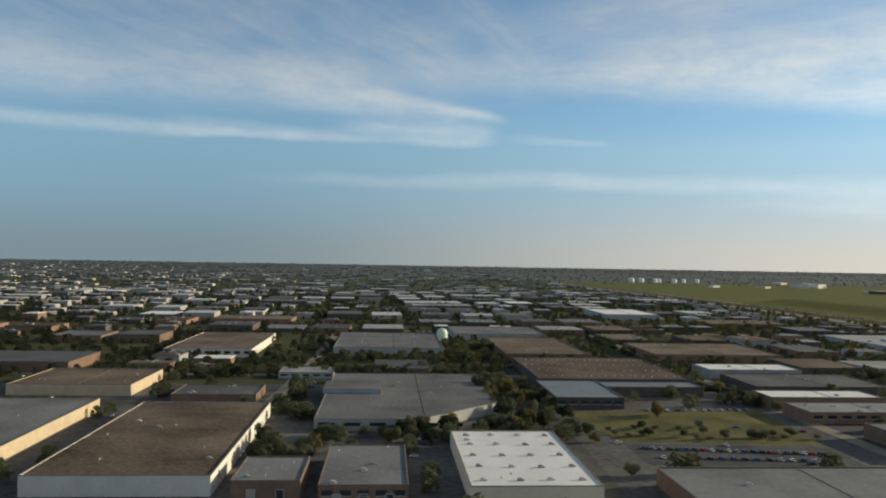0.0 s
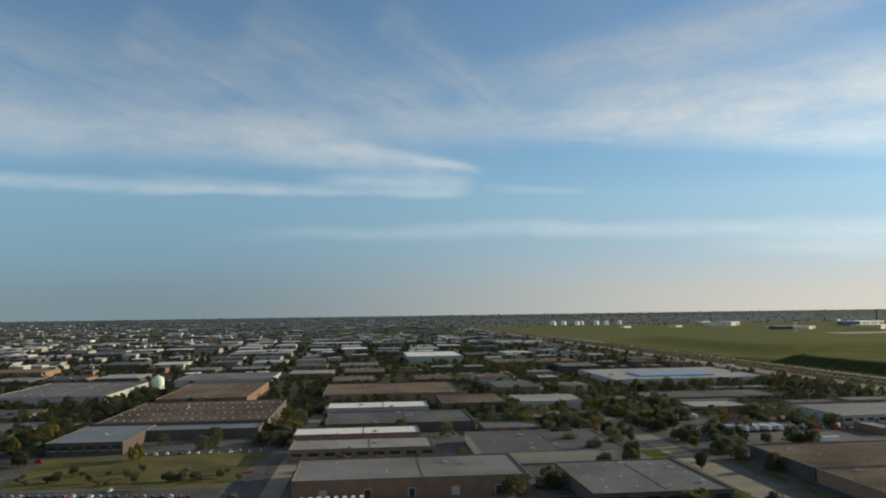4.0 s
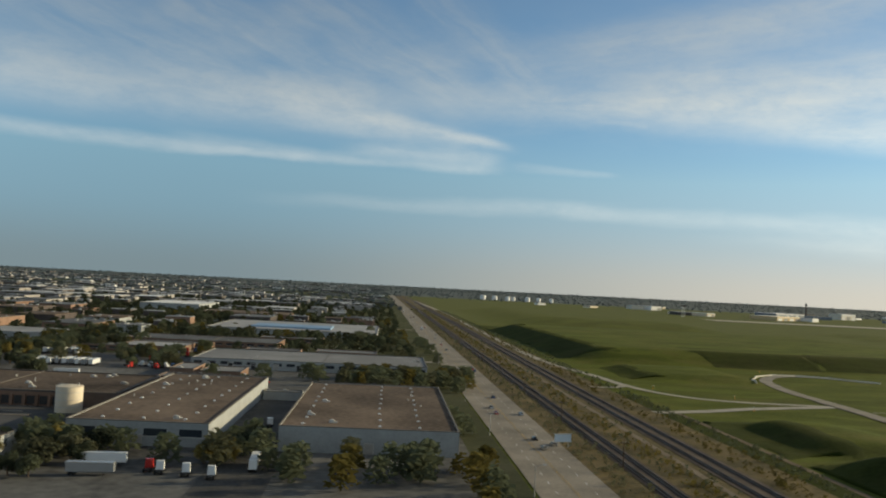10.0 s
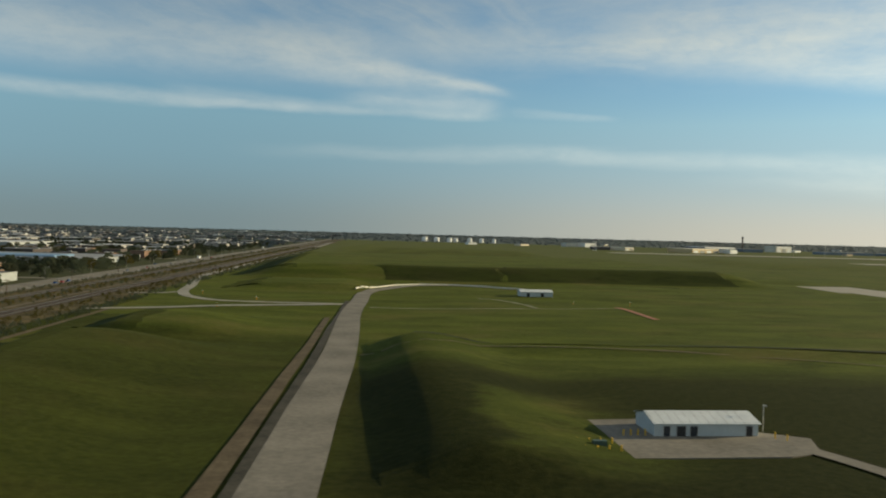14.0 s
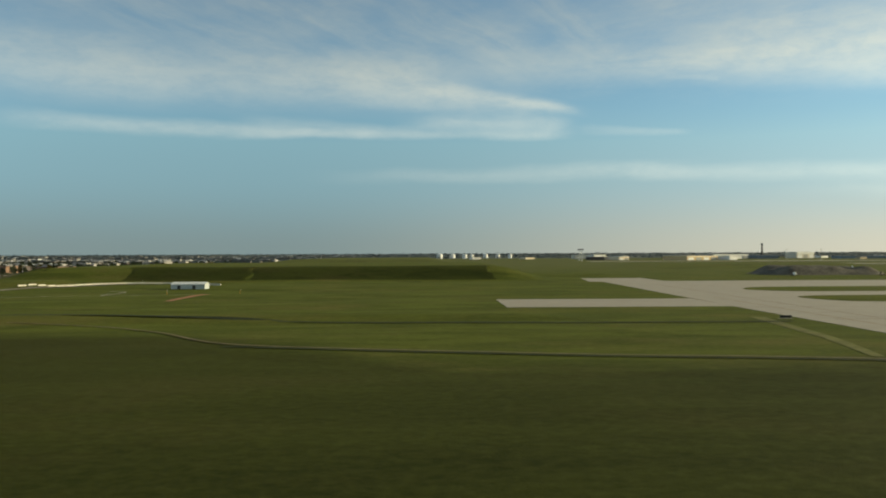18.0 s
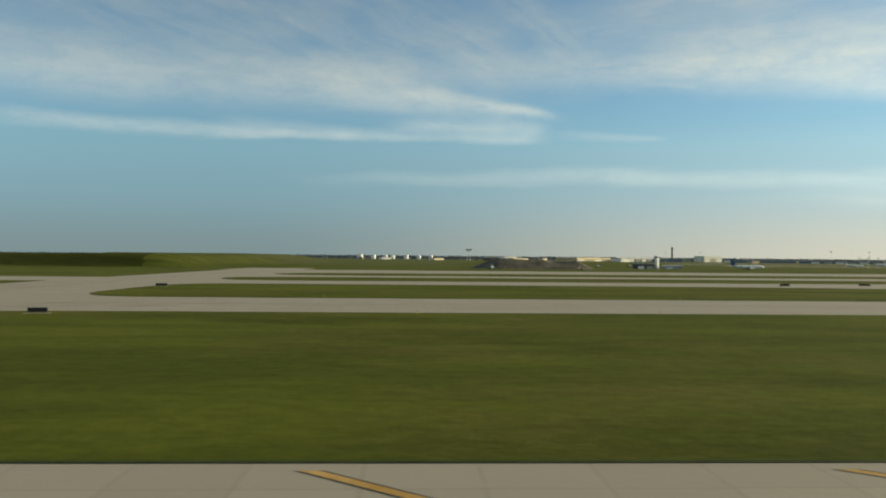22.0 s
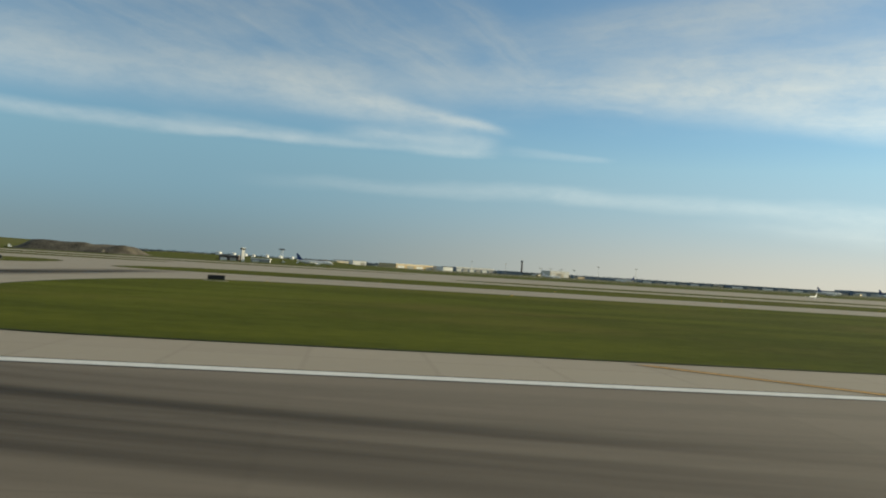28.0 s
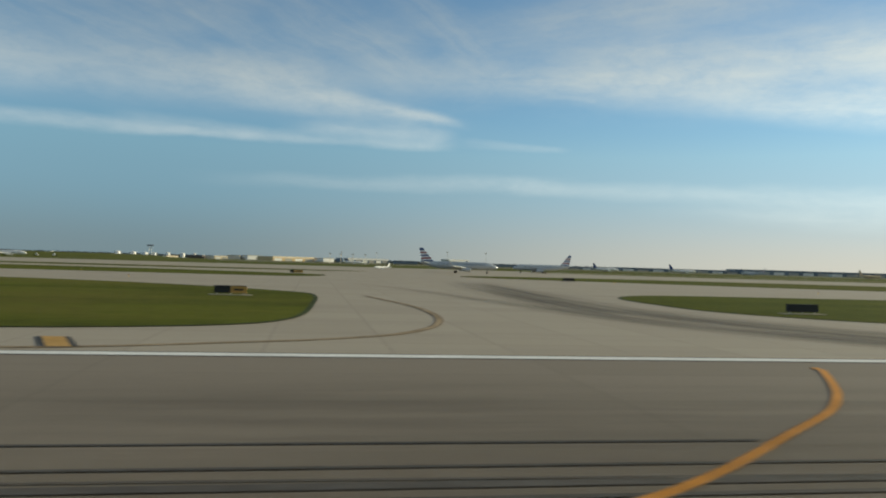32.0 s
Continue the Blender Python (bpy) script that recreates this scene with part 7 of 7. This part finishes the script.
block("warehouse", "pale far cargo hall with white roof", 992, 1014, 1350, 40, 5, CREAM, ROOF_WHITE, 2, turn=28)
block("warehouse", "blue far cargo hall beside the apron", 948, 972, 1360, 40, 5, DARKWALL, HAZEROOF)
block("terminal", "long dark blue-grey airport terminal", 1960, 2330, 1420, 60, 8.5, BLUEWALL, HAZEROOF, 12)
block("terminal", "low blue-grey concourse beside the terminal", 1720, 1960, 1430, 40, 5.5, BLUEWALL, HAZEROOF, 8)
block("terminal", "low blue-grey concourse with pale doors", 1560, 1700, 1460, 40, 4.5, BLUEWALL, HAZEROOF, 6)
block("warehouse", "low grey hall beyond the apron", 1440, 1545, 1480, 40, 4.5, BLUEWALL, HAZEROOF)
for k in range(26):
    x, y = rng.uniform(760, 2500), rng.uniform(1250, 2100)
    w = rng.uniform(8, 34)
    block("warehouse", "small far airport building", x, x + w, y, rng.uniform(10, 26), rng.uniform(2.5, 5), rng.choice((CREAM, WHITE, WHITE, CREAM, BEIGE)), rng.choice((HAZEROOF, ROOF_WHITE, ROOF_LIGHT)), turn=rng.choice((0, 0, 26, 34)))
ctl = thing("control_tower", "tall slim dark control tower on the skyline", "tower", (1381, 1697, 0))
part("shaft", Geo().lathe([(2.1, 0), (1.6, 26), (1.6, 27)], 14), DARKWALL, ctl)
part("cab", Geo().lathe([(1.6, 27), (2.1, 28), (2.2, 30.6), (1.9, 31.2)], 14), GLASS, ctl)
part("antenna", Geo().tube((0, 0, 31.1), (0, 0, 36), 0.4, 0.15, 6), HAZY, ctl)
ctl = thing("control_tower", "white control tower above a dark plant building", "tower", (958.2, 452, 0), 30)
part("shaft", Geo().box(-0.95, -0.95, 0, 0.95, 0.95, 6.4, 0, 0.1), WHITE, ctl)
part("cab", Geo().box(-1.1, -1.1, 6.4, 1.1, 1.1, 7.0), GLASS, ctl)
part("roof", Geo().box(-1.2, -1.2, 7.0, 1.2, 1.2, 7.4, 0, 0.1), WHITE, ctl)
block("plant_building", "dark plant building below the white tower", 946, 956, 450, 8, 2.6, DARKWALL, HAZEROOF, 2)
block("plant_building", "low white building beside the tower", 963, 973, 452, 7, 1.6, PALE, ROOF_WHITE, 2)
radar = thing("radar_tower", "lattice radar tower with a flat antenna", "radar", (911, 1250, 0))
for sx in (-2.4, 2.4):
    for sy in (-2.4, 2.4):
        part("leg", Geo().tube((sx, sy, 0), (sx * 0.5, sy * 0.5, 15), 0.22, 0.18, 6), WHITE, radar)
part("platform", Geo().box(-3, -3, 15, 3, 3, 15.6), WHITE, radar)
part("antenna", Geo().box(-4.5, -0.6, 16.6, 4.5, 0.6, 18.4), DARKWALL, radar)
for k, (x, r, h) in enumerate(((699, 7, 10.5), (731, 6.5, 10), (761, 6, 9.5), (779, 5, 9), (812, 6, 10), (844, 5, 9.5), (873, 5, 9.5))):
    t = thing("fuel_tank", "white cylindrical fuel tank in a row", "tank", (x, 1985 + (k % 2) * 16, 0), 0, "fuel tanks")
    part("shell", Geo().lathe([(r, 0), (r, h), (r * 0.97, h + 0.3)], 20), WHITE, t, smooth=True)
    part("roof", Geo().lathe([(r * 1.01, h), (r * 1.01, h + 0.3), (0.4, h + 1.6)], 20), WHITE, t)
for x, y in ((1161, 600), (1169, 602), (1178, 604), (1187, 600), (1190, 1150), (1240, 1150), (1300, 900), (1345, 900)):
    t = thing("floodlight_mast", "tall thin floodlight mast on the apron", "mast", (x, y, 0), 0, "floodlight masts")
    part("pole", Geo().tube((0, 0, 0), (0, 0, 7.6 if y < 700 else 16), 0.18, 0.12, 6), HAZY, t)
    part("lamp_ring", Geo().box(-1.0, -0.3, 7.3 if y < 700 else 15.4, 1.0, 0.3, 7.8 if y < 700 else 16.3), HAZY, t)

# spoil heap and low embankments
heap = Geo()
hn, hm = 30, 12
for j in range(hm + 1):
    for i in range(hn + 1):
        u, v = i / hn, j / hm
        edge = min(1, 5 * u, 5 * (1 - u)) * min(1, 3.5 * v, 3.5 * (1 - v))
        heap.v.append((849 + 67 * u, 402 + 50 * v, -0.3 + 5.6 * smooth_step(0, 1, edge) * (0.78 + 0.5 * noise.noise((u * 5, v * 3, 2.0)))))
for j in range(hm):
    for i in range(hn):
        a = j * (hn + 1) + i
        heap.f.append((a, a + 1, a + hn + 2, a + hn + 1))
        heap.m.append(0)
tagged(part("earth_mound", heap, mat("spoil_dark", (0.075, 0.070, 0.058), 0.95, 0.5, 0.12, 0.9, bump=0.3, tint=(0.13, 0.115, 0.09)), smooth=True), "dark heap of earth and rubble on the airfield", "heap")
for x, y, turn, tone in ((858, 397, 20, 0), (902, 396, 200, 5), (937, 506, 10, 0), (971, 556, 0, 0), (982, 560, 185, 0)):
    tractor(x, y, turn, tone)

# far strips of concrete seen edge-on, and woods on the skyline
for y, x0, x1, deep in ((640, 1000, 1900, 26), (800, 1000, 2200, 40), (1100, 900, 2400, 60)):
    structure("far_taxiway", Geo().box(x0, y, 0.0, x1, y + deep, 0.12), CONCRETE, "far strip of pale concrete taxiway")
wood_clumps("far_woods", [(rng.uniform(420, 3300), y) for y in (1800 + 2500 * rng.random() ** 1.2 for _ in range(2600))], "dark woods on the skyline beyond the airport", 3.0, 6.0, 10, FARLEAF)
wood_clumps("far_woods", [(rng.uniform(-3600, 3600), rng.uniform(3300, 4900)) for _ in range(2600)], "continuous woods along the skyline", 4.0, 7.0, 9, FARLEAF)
